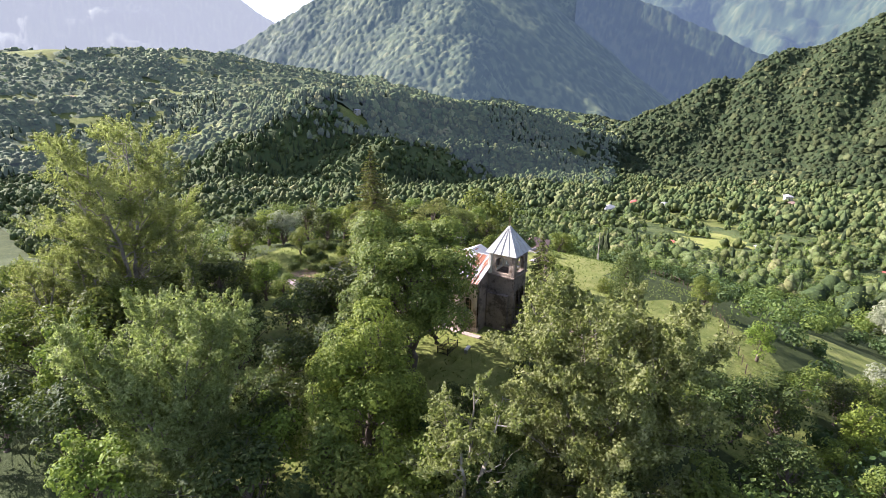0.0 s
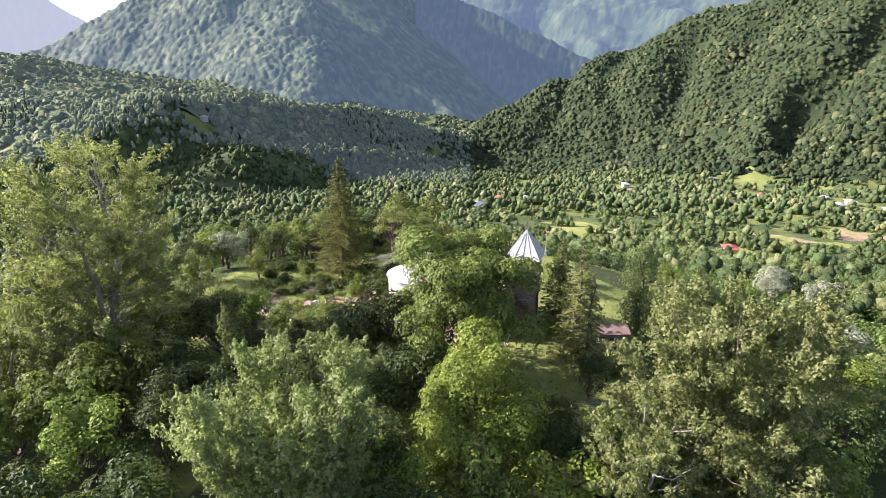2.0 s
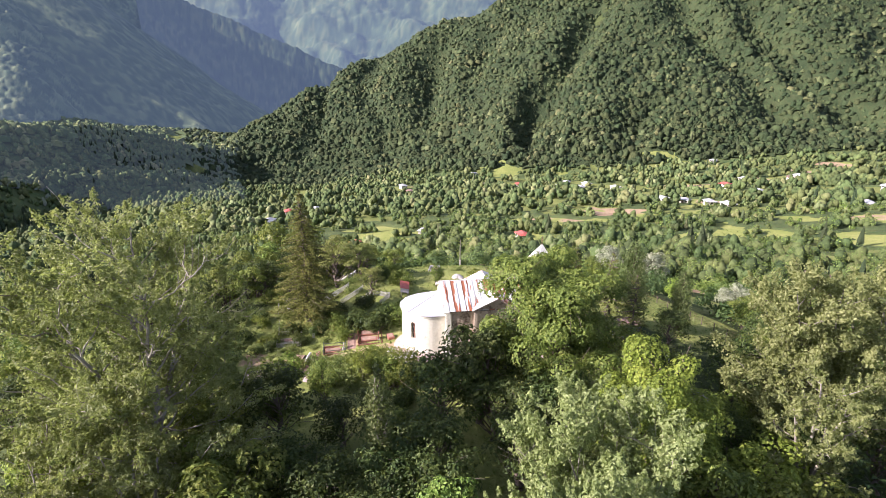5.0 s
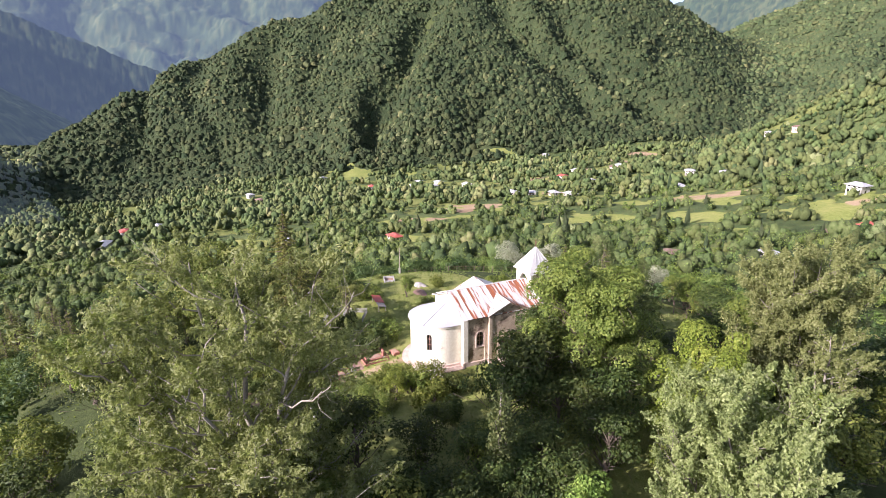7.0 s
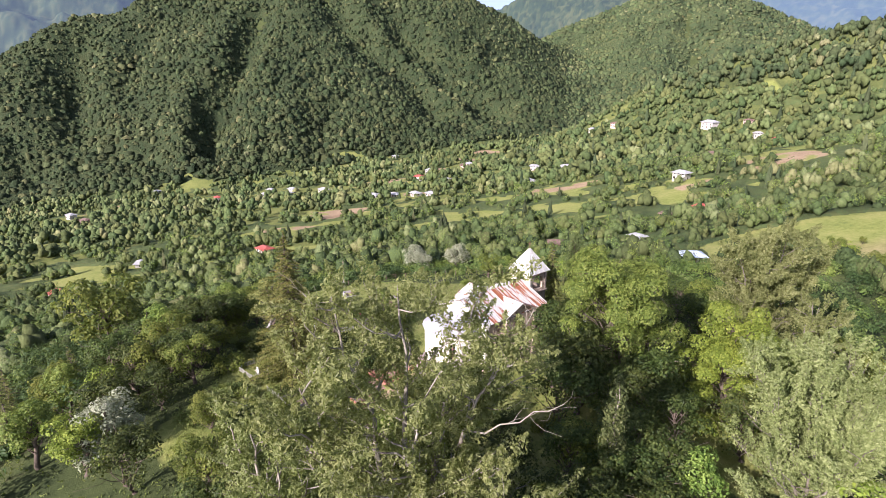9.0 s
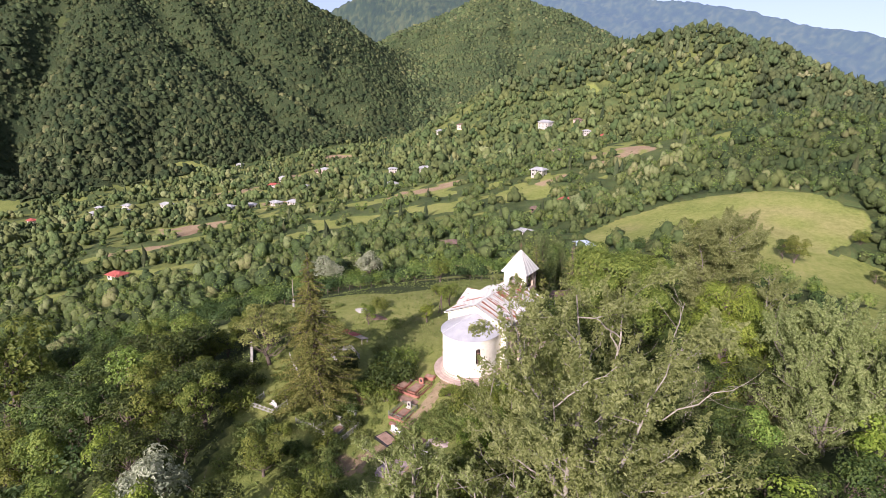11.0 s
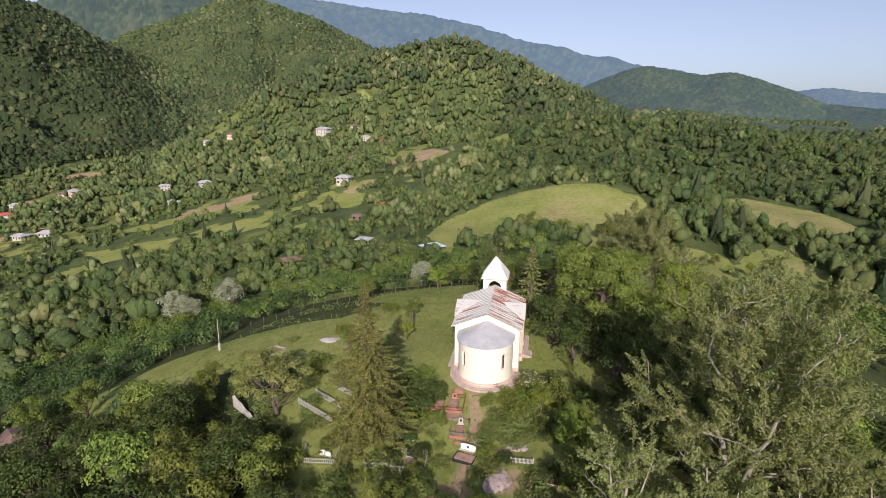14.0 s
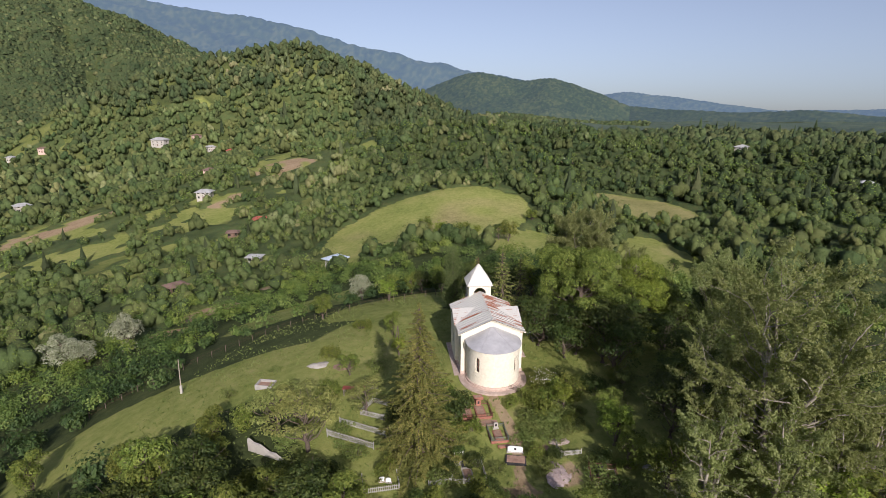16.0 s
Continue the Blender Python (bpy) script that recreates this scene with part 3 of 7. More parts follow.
def broadleaf(name, height, radius, leaf, bark, seed, crown_from=0.22, limbs=14, clumps=46, clump=0.27, count=12000,
              leaf_len=0.30, leaf_wid=0.19, top_heavy=0.55, stems=1, spiky=0.0, bare=0, bare_len=1.5, tilt=0.27, flat=0.75, conic=0.0, twigs=3, fine_wood=True):
    """A broad tree at the origin: trunk, limbs, twigs, and a crown of leaf clumps with gaps between."""
    rng = np.random.default_rng(seed)
    root = new(name)
    wood = Pile()
    trunk = Pile()
    c0 = crown_from * height
    centre = np.array([0, 0, c0 + (height - c0) * top_heavy])
    half = np.array([radius, radius, (height - c0) * 0.5])
    # clump centres spread through the crown's outer part
    dirs = rng.normal(size=(clumps * 3, 3))
    dirs /= np.linalg.norm(dirs, axis=1, keepdims=True)
    dirs = dirs[dirs[:, 2] > -0.75][:clumps]
    dirs[::4, 2] = np.abs(dirs[::4, 2]) + 0.5
    dirs /= np.linalg.norm(dirs, axis=1, keepdims=True)
    lump = 0.80 + 0.34 * np.sin(dirs[:, :1] * 3.1 + seed) * np.cos(dirs[:, 1:2] * 2.7 + 2 * seed)
    rad = (0.36 + 0.57 * rng.random((len(dirs), 1)) ** 0.55) * np.clip(lump, 0.6, 1.12)
    mid = np.array([0, 0, c0 + (height - c0) * 0.5])
    cen = mid + dirs * half * rad
    if conic:
        t = rng.random(len(cen)) ** 0.85
        aa = np.arange(len(cen)) * 2.4 + rng.random(len(cen))
        pr = radius * (1 - conic * t ** 1.25) * (0.45 + 0.5 * rng.random(len(cen)) ** 0.6) * (1 + 0.18 * np.sin(2 * aa + seed))
        plume = 1 - 0.20 * (0.5 + 0.5 * np.sin(3 * aa + seed))          # several tops of uneven height
        cen = np.stack([pr * np.cos(aa), pr * np.sin(aa), c0 + 0.6 + (height - c0 - 1.0) * t * plume], 1)
        dirs = cen - np.array([0, 0, c0])
    cen[:, 2] = np.minimum(cen[:, 2], height - clump * radius * 0.5)
    size = clump * radius * (0.65 + 0.6 * rng.random(len(cen)))
    # stems
    tops = []
    for s in range(stems):
        lean = rng.normal(size=2) * radius * (0.10 if stems == 1 else 0.05)
        if stems > 1:
            lean = lean + radius * 0.24 * np.array([math.cos(TAU * s / stems + seed), math.sin(TAU * s / stems + seed)])
        base = np.array([0, 0, -0.6]) + np.array([*(rng.normal(size=2) * 0.25 * (stems > 1)), 0])
        top = np.array([lean[0], lean[1], height * (0.80 if stems == 1 else 0.72)])
        path = bent(base, top, rng, 0.04, 10)
        r0 = height * 0.022 / math.sqrt(stems) + 0.06
        v, f = tube(path, r0 * (1.25 - 1.1 * np.linspace(0, 1, 10)) + 0.02, 8)
        trunk.add(v, f)
        tops.append(path)
    # limbs to the clumps
    for k, c in enumerate(cen):
        path = tops[k % stems]
        zt = np.clip(c[2] - 0.55 * np.hypot(c[0], c[1]) - 0.5 - 1.2 * rng.random(), c0 * 0.8, height * (0.55 + 0.22 * rng.random()))
        start = np.array([np.interp(zt, path[:, 2], path[:, q]) for q in range(3)])
        thick = 0.04 + 0.0045 * height * (1.0 if k < limbs else 0.40)
        p = bent(start, c, rng, 0.10, 6)
        v, f = tube(p, np.linspace(thick, 0.025, 6), 5) if fine_wood else tube(p[::2], np.linspace(thick, 0.025, 3), 3)
        wood.add(v, f)
        for q in range(twigs):
            e = c + rng.normal(size=3) * size[k] * 0.6
            v, f = tube(bent(p[3 + q % 3], e, rng, 0.1, 4), np.linspace(thick * 0.4, 0.015, 4), 4)
            wood.add(v, f)
    # pale dead twigs that stand out of the crown
    for k in range(bare):
        c = cen[rng.integers(len(cen))]
        out = (c - mid) / np.linalg.norm(c - mid)
        tip = c + out * size.mean() * bare_len + np.array([0, 0, 0.4])
        v, f = tube(bent(c, tip, rng, 0.1, 5), np.linspace(0.07, 0.02, 5), 4)
        wood.add(v, f)
        for q in range(3):
            e = tip + rng.normal(size=3) * size.mean() * 0.5
            v, f = tube(bent(c + (tip - c) * 0.6, e, rng, 0.1, 4), np.linspace(0.035, 0.012, 4), 4)
            wood.add(v, f)
    # leaves on the shells of the clumps
    share = size ** 2 / (size ** 2).sum()
    which = rng.choice(len(cen), count, p=share)
    d = rng.normal(size=(count, 3))
    d /= np.linalg.norm(d, axis=1, keepdims=True)
    d[:, 2] = np.where(d[:, 2] < -0.35, -d[:, 2], d[:, 2])
    fine = 0.72 + 0.30 * rng.random((count, 1)) ** 0.5 + 0.16 * np.sin(d[:, :1] * 7 + which[:, None]) * np.sin(d[:, 1:2] * 6 + 2 * which[:, None])
    pts = cen[which] + d * size[which, None] * fine * np.array([1, 1, flat + spiky])
    if spiky:
        # upright brushes: each clump narrows towards a tip and leans a little outwards
        up = np.clip((pts[:, 2] - cen[which, 2]) / (size[which] * (flat + spiky)), -1, 1)
        lean = cen[which, :2] / (radius + 1e-6)
        pts[:, :2] = cen[which, :2] + (pts[:, :2] - cen[which, :2]) * (1 - 0.45 * np.clip(up, 0, 1))[:, None] + lean * (up * size[which] * 0.5)[:, None]
        pts[:, 2] += spiky * size[which] * rng.random(count) ** 2 * 1.5 * np.clip(up, 0, 1)
    v, f = leaves(pts, d + np.array([0, 0, 0.35]), leaf_len, leaf_wid, rng, tilt)
    trunk.build("trunk", bark, root, True)
    wood.build("branchwork", bark, root, True)
    mesh_object("crown", v, f, leaf, root)
    return root


def limb_tree(name, height, radius, leaf, bark, seed, leaders=4, boughs=13, sprays=7, count=90000, leaf_len=0.24, leaf_wid=0.12, low=0.16, upright=0.7,
              wide=0.42, spray=0.24, plump=0.27, dead=0.05, thick=1.0):
    """An open poplar: several leaders, long boughs, and feathery sprays of leaves that leave the limbs in sight."""
    rng = np.random.default_rng(seed)
    root = new(name)
    trunk, wood = Pile(), Pile()
    at, way, span = [], [], []
    zc, half = height * 0.56, height * 0.50
    for s in range(leaders):
        a0 = TAU * (s + 0.35 * rng.random()) / leaders + seed
        out = radius * wide * (0.75 + 0.5 * rng.random()) * (0.25 if s == 0 else 1.0)
        top = height * (0.97 if s == 0 else 0.76 + 0.20 * rng.random())
        t = np.linspace(0, 1, 12)
        path = np.stack([out * math.cos(a0) * t ** 1.4, out * math.sin(a0) * t ** 1.4, -0.6 + (top + 0.6) * t], 1)
        path[1:-1, :2] += rng.normal(size=(10, 2)) * radius * 0.018
        r0 = (height * 0.020 / math.sqrt(leaders) + 0.09) * thick
        trunk.add(*tube(path, r0 * (1.25 - 1.18 * t) + 0.02, 8))
        for k in range(16):
            u = low + (0.99 - low) * (k + rng.random()) / 16
            a = rng.random() * TAU
            e = np.array([math.cos(a), math.sin(a), 0.5 + 0.9 * upright * u])
            at.append(np.array([np.interp(u, t, path[:, q]) for q in range(3)]))
            way.append(e / np.linalg.norm(e))
            span.append(radius * spray * (0.8 + 0.6 * rng.random()))
        for k in range(boughs):
            u = low + (0.98 - low) * (k + rng.random()) / boughs
            start = np.array([np.interp(u, t, path[:, q]) for q in range(3)])
            az = a0 + (rng.random() - 0.5) * (TAU if s == 0 else 3.9)
            length = radius * (0.88 - 0.56 * u) * (0.65 + 0.6 * rng.random())
            d = np.array([math.cos(az), math.sin(az), upright * (0.25 + 0.9 * u) + 0.15 * rng.normal()])
            end = start + d / np.linalg.norm(d) * length
            rz = radius * math.sqrt(max(0.06, 1 - ((end[2] - zc) / half) ** 2))
            rr = math.hypot(end[0], end[1])
            if rr > rz:
                end[:2] *= rz / rr
            end[2] = min(end[2], height * 0.97)
            p = bent(start, end, rng, 0.09, 7)
            p[:, 2] += 0.10 * length * np.linspace(0, 1, 7) ** 2 * upright
            b0 = (0.035 + 0.0036 * height * (1 - 0.75 * u)) * thick
            wood.add(*tube(p, np.linspace(b0, 0.022, 7), 5))
            bare = rng.random() < dead
            for q in range(sprays):
                v = 0.30 + 0.70 * (q + rng.random()) / sprays
                c = np.array([np.interp(v, np.linspace(0, 1, 7), p[:, w]) for w in range(3)])
                e = (p[-1] - p[0]) / (length + 1e-6) * 0.7 + rng.normal(size=3) * 0.55 + np.array([0, 0, 0.35 * upright])
                e /= np.linalg.norm(e)
                ls = radius * spray * (0.65 + 0.7 * rng.random()) * (1 - 0.25 * u)
                wood.add(*tube(bent(c, c + e * ls * (1.1 if bare else 0.8), rng, 0.08, 4), np.linspace(b0 * 0.22, 0.008, 4), 3))
                if not bare:
                    at.append(c)
                    way.append(e)
                    span.append(ls)
    at, way, span = np.array(at), np.array(way), np.array(span)
    which = rng.choice(len(at), count, p=span ** 1.6 / (span ** 1.6).sum())
    along = 0.08 + 0.97 * rng.random((count, 1)) ** 0.8
    side = rng.normal(size=(count, 3))
    side -= way[which] * (side * way[which]).sum(1, keepdims=True)
    side /= np.linalg.norm(side, axis=1, keepdims=True)
    rad = plump * span[which, None] * np.sin(np.pi * np.clip(0.12 + 0.84 * along, 0, 1)) * np.sqrt(rng.random((count, 1))) * (0.75 + 0.4 * np.sin(along * 17 + which[:, None]))
    pts = at[which] + way[which] * along * span[which, None] + side * rad
    v, f = leaves(pts, side + 0.45 * way[which] + np.array([0, 0, 0.35]), leaf_len, leaf_wid, rng, 0.5)
    trunk.build("trunk", bark, root, True)
    wood.build("branchwork", bark, root, True)
    mesh_object("crown", v, f, leaf, root)
    return root


def conifer(name, height, radius, leaf, bark, seed, layers=26, per=9, count=9000, from_frac=0.08, droop=0.25, leaf_len=0.34, leaf_wid=0.10, ragged=0.25):
    """A spruce: straight trunk, whorls of drooping boughs clothed in needles."""
    rng = np.random.default_rng(seed)
    root = new(name)
    wood = Pile()
    v, f = tube(bent((0, 0, -0.5), (0, 0, height), rng, 0.003, 9), np.linspace(height * 0.016 + 0.05, 0.02, 9), 7)
    trunk = Pile()
    trunk.add(v, f)
    starts, ends = [], []
    wood.add(*tube([(0, 0, height * from_frac), (0, 0, height * 0.97)], [height * 0.010 + 0.03, 0.012], 4))       # the boughs hang together on the stem
    for k in range(layers):
        t = k / (layers - 1)
        z = height * (from_frac + (0.985 - from_frac) * t)
        r = radius * (1 - t) ** 0.85 + 0.12
        for q in range(per):
            a = TAU * (q + rng.random() * 0.8) / per + k * 1.3
            rr = r * (1 - ragged + 2 * ragged * rng.random())
            s = np.array([0, 0, z])
            e = np.array([rr * math.cos(a), rr * math.sin(a), z - droop * rr + 0.15 * rng.normal()])
            starts.append(s)
            ends.append(e)
            if q % 2 == 0:
                v, f = tube(bent(s, e, rng, 0.04, 4), np.linspace(0.05, 0.015, 4), 4)
                wood.add(v, f)
    starts, ends = np.array(starts), np.array(ends)
    lens = np.linalg.norm(ends - starts, axis=1)
    which = rng.choice(len(starts), count, p=lens / lens.sum())
    t = rng.random((count, 1)) ** 0.65
    axis = (ends - starts)[which]
    across = np.stack([-axis[:, 1], axis[:, 0], np.zeros(count)], 1) / (lens[which, None] + 1e-6)
    spread = (1.02 - t) * 0.42 * lens[which, None] * (rng.random((count, 1)) - 0.5) * 1.4
    pts = starts[which] + axis * t + across * spread
    pts[:, 2] += -0.10 * rng.random(count) - 0.25 * np.abs(spread[:, 0])
    nn = np.tile(np.array([[0, 0, 1.0]]), (count, 1)) + 0.35 * axis / (lens[which, None] + 1e-6)
    v, f = leaves(pts, nn, leaf_len, leaf_wid, rng, 0.5)
    trunk.build("trunk", bark, root, True)
    wood.build("branchwork", bark, root, True)
    mesh_object("crown", v, f, leaf, root)
    return root


def columnar(name, height, radius, leaf, bark, seed, count=5000, leaf_len=0.26):
    """A slim upright poplar or cypress with steep boughs in ragged tufts."""
    rng = np.random.default_rng(seed)
    root = new(name)
    trunk, wood = Pile(), Pile()
    v, f = tube(bent((0, 0, -0.5), (0, 0, height * 0.95), rng, 0.01, 8), np.linspace(height * 0.014 + 0.05, 0.02, 8), 6)
    trunk.add(v, f)
    n = 40
    t = 0.10 + 0.86 * np.arange(n) / n
    a = np.arange(n) * 2.4 + rng.random(n)
    prof = radius * np.clip(np.sin(np.pi * np.clip(t, 0, 1) ** 0.75) ** 0.6, 0.12, 1) * (0.55 + 0.5 * rng.random(n))
    cen = np.stack([prof * 0.6 * np.cos(a), prof * 0.6 * np.sin(a), t * height], 1)
    for c in cen:
        v, f = tube(bent((0, 0, max(0.3, c[2] - 1.6)), c, rng, 0.05, 4), np.linspace(0.06, 0.015, 4), 4)
        wood.add(v, f)
    size = np.maximum(prof * 0.62, 0.22)
    which = rng.choice(n, count, p=size / size.sum())
    d = rng.normal(size=(count, 3))
    d /= np.linalg.norm(d, axis=1, keepdims=True)
    pts = cen[which] + d * size[which, None] * np.array([1, 1, 2.0]) * (0.6 + 0.5 * rng.random((count, 1)))
    pts[:, 2] = np.minimum(pts[:, 2], height * (0.97 + 0.05 * rng.random(count)))
    v, f = leaves(pts, d, leaf_len, leaf_len * 0.6, rng)
    trunk.build("trunk", bark, root, True)
    wood.build("branchwork", bark, root, True)
    mesh_object("crown", v, f, leaf, root)
    return root


def shrub(name, height, radius, leaf, seed, count=2500, leaf_len=0.2, tufts=14, blossom=0):
    """A bush: stems from the ground and leafy tufts."""
    rng = np.random.default_rng(seed)
    root = new(name)
    stems = Pile()
    a = rng.random(tufts) * TAU
    rr = radius * 0.72 * np.sqrt(rng.random(tufts))
    cz = height * (0.25 + 0.55 * rng.random(tufts)) * (1 - 0.45 * (rr / radius) ** 2)
    cen = np.stack([rr * np.cos(a), rr * np.sin(a), cz], 1)
    size = radius * 0.34 * (0.7 + 0.6 * rng.random(tufts))
    for c in cen:
        v, f = tube(bent((0.1 * rng.normal(), 0.1 * rng.normal(), -0.2), c, rng, 0.08, 5), np.linspace(0.05, 0.012, 5), 4)
        stems.add(v, f)
    which = rng.choice(tufts, count, p=size ** 2 / (size ** 2).sum())
    d = rng.normal(size=(count, 3))
    d /= np.linalg.norm(d, axis=1, keepdims=True)
    pts = cen[which] + d * size[which, None] * (0.6 + 0.5 * rng.random((count, 1))) * np.array([1, 1, height / radius * 0.9 if height < radius else 1.1])
    pts[:, 2] = np.maximum(pts[:, 2], 0.02 + 0.1 * rng.random(count))
    v, f = leaves(pts, d + np.array([0, 0, 0.4]), leaf_len, leaf_len * 0.62, rng)
    stems.build("stems", BARK, root, True)
    mesh_object("foliage", v, f, leaf, root)
    if blossom:
        k = rng.choice(count, blossom, replace=False)
        k = k[pts[k, 2] > height * 0.45]
        v, f = leaves(pts[k] + d[k] * 0.06, d[k], leaf_len * 0.9, leaf_len * 0.8, rng)
        mesh_object("blossom", v, f, LEAF_BLOSSOM, root)
    return root


def stand(ob, x, y, turn=0.0, scale=1.0, tall=1.0, sink=0.0):
    ob.location = (x, y, gz(x, y) - sink)
    ob.rotation_euler = (0, 0, radians(turn))
    ob.scale = (scale, scale, scale * tall)
    return ob


def again(ob, x, y, turn=0.0, scale=1.0, tall=1.0):
    c = copy_thing(ob, pose(x, y, gz(x, y), 0, 0, turn))
    c.scale = (scale, scale, scale * tall)
    return c


# the great trees round the church
def tree_top(x, y, top):
    return top - gz(x, y)


def hero(build, label, category, x, y, top, *args, turn=0.0, **kw):
    ob = build(kw.pop("name"), tree_top(x, y, top), *args, **kw)
    stand(ob, x, y, turn)
    return tagged(ob, label, category)


P_A = hero(limb_tree, "tall silvery poplar with pale branches on the grassy slope", "tree", 37.2, 3.7, 13.2, 7.6, LEAF_POPLAR, BARK_GREY, 11,
           name="poplar_tree", leaders=7, boughs=12, sprays=7, count=105000, leaf_len=0.22, leaf_wid=0.125, low=0.06, upright=1.7, wide=0.62, spray=0.30, plump=0.27, dead=0.06, thick=0.6)
P_B = hero(limb_tree, "broad silvery poplar leaning over the meadow slope", "tree", 22.8, 30.2, 15.8, 8.7, LEAF_POPLAR, BARK_GREY, 12,
           name="poplar_tree", leaders=6, boughs=14, sprays=7, count=120000, leaf_len=0.245, leaf_wid=0.15, low=0.05, upright=0.9, wide=0.55, spray=0.27, plump=0.36, dead=0.02, thick=0.55)
LIME = hero(broadleaf, "bright green rounded tree in full leaf", "tree", 27.0, 13.0, 12.8, 6.2, LEAF_LIME, BARK, 13,
            name="leafy_tree", count=36000, clumps=64, clump=0.25, crown_from=0.01, leaf_len=0.23, leaf_wid=0.15, conic=0.75)
CHESTNUT = hero(broadleaf, "large spreading chestnut in flower close to the church", "tree", 15.5, 8.9, 17.4, 7.2, LEAF_CHESTNUT, BARK, 14,
                name="chestnut_tree", count=64000, clumps=84, clump=0.235, crown_from=0.06, leaf_len=0.25, leaf_wid=0.165)
GREAT = hero(limb_tree, "huge spreading poplar with bare pale limbs", "tree", 23.2, -25.2, 23.0, 11.6, LEAF_ASPEN, BARK_PALE, 15,
             name="poplar_tree", leaders=6, boughs=16, sprays=7, count=118000, leaf_len=0.235, leaf_wid=0.115, low=0.10, upright=0.75, wide=0.5, spray=0.21, plump=0.30, dead=0.08, thick=0.95)
SPRUCE = hero(conifer, "tall ragged spruce among the graves", "tree", -10.9, -17.2, 17.6, 4.6, LEAF_SPRUCE, BARK, 16, name="spruce_tree",
              count=19000, layers=34, per=9, droop=0.16, leaf_len=0.34, leaf_wid=0.12, ragged=0.38)
FIR = hero(conifer, "young dark fir beside the bell tower", "tree", 0.4, 16.1, 12.1, 2.7, LEAF_SPRUCE, BARK, 17, name="fir_tree",
           count=7000, layers=26, per=9, droop=0.15, leaf_len=0.32, leaf_wid=0.14)
COLUMN = hero(columnar, "columnar poplar standing upright in the grass", "tree", -2.4, 24.9, 11.4, 2.3, LEAF_CYPRESS, BARK, 18, name="columnar_poplar", count=6500)
COLUMN_S = hero(columnar, "small dark cypress in the grass", "tree", -1.9, 31.6, 7.4, 1.5, LEAF_CYPRESS, BARK, 19, name="cypress_tree", count=3600)
COLUMN_T = hero(columnar, "slender young poplar on the slope", "tree", 26.8, -7.9, 13.0, 1.2, LEAF_CYPRESS, BARK_PALE, 20, name="columnar_poplar", count=3600)

# ---- far woods ----
def blob(seed, rings_n, sides, squash=1.0, ragged=0.3, cone=False):
    """A low crown shape for far trees, its base at z = 0."""
    rng = np.random.default_rng(seed)
    vs, fs = [], []
    for k in range(rings_n):
        t = k / rings_n
        if cone:
            r, z = (1 - t) ** 0.8 * 0.55, t
        else:
            r, z = math.sin(math.pi * (0.32 + 0.68 * t)) ** 0.8, 0.1 + 0.9 * (1 - math.cos(math.pi * (0.32 + 0.68 * t))) / 2
        for s in range(sides):
            a = TAU * (s + 0.5 * (k % 2)) / sides
            q = r * (1 + ragged * rng.normal() * 0.6)
            vs.append((q * math.cos(a), q * math.sin(a), (z + 0.10 * rng.normal() * (k > 0)) * squash))
    vs.append((0.1 * rng.normal(), 0.1 * rng.normal(), squash * 1.02))
    for k in range(rings_n - 1):
        for s in range(sides):
            a, b = k * sides + s, k * sides + (s + 1) % sides
            c, d = a + sides, b + sides
            fs += [(a, b, d), (a, d, c)]
    top = len(vs) - 1
    for s in range(sides):
        fs.append(((rings_n - 1) * sides + s, (rings_n - 1) * sides + (s + 1) % sides, top))
    return np.array(vs), np.array(fs)


def scatter(rmin, rmax, az0, az1, spacing, seed):
    """Jittered places over a sector of the land."""
    rng = np.random.default_rng(seed)
    xs, ys = [], []
    r = rmin
    while r < rmax:
        s = spacing(r)
        n = max(1, int(radians(az1 - az0) * r / s))
        a = radians(az0) + (np.arange(n) + 1.4 * rng.random(n)) / n * radians(az1 - az0)
        q = r + (rng.random(n) - 0.5) * s * 2.4
        xs.append(-q * np.sin(a))
        ys.append(q * np.cos(a))
        r += s * 0.92
    return np.concatenate(xs), np.concatenate(ys), rng


# slopes in sight from the camera's height: woods on the hidden backs of the ridges are left out
H_AZ = np.arange(-60, 181, 1.0)
H_R = np.concatenate([np.arange(30, 400, 8.0), np.arange(400, 3200, 14.0)])
hr, ha = np.meshgrid(H_R, np.radians(H_AZ), indexing="ij")
h_el = (ground(-hr * np.sin(ha), hr * np.cos(ha)) - 36.0) / hr
h_max = np.maximum.accumulate(h_el, axis=0)


def facing(x, y, tall=11.0):
    r, az = np.hypot(x, y), np.degrees(np.arctan2(-x, y))
    i = np.clip(np.searchsorted(H_R, r - 22) - 1, 0, len(H_R) - 1)
    j = np.clip(np.round(az - H_AZ[0]).astype(int), 0, len(H_AZ) - 1)
    return (ground(x, y) + tall - 36.0) / r > h_max[i, j] - 0.012


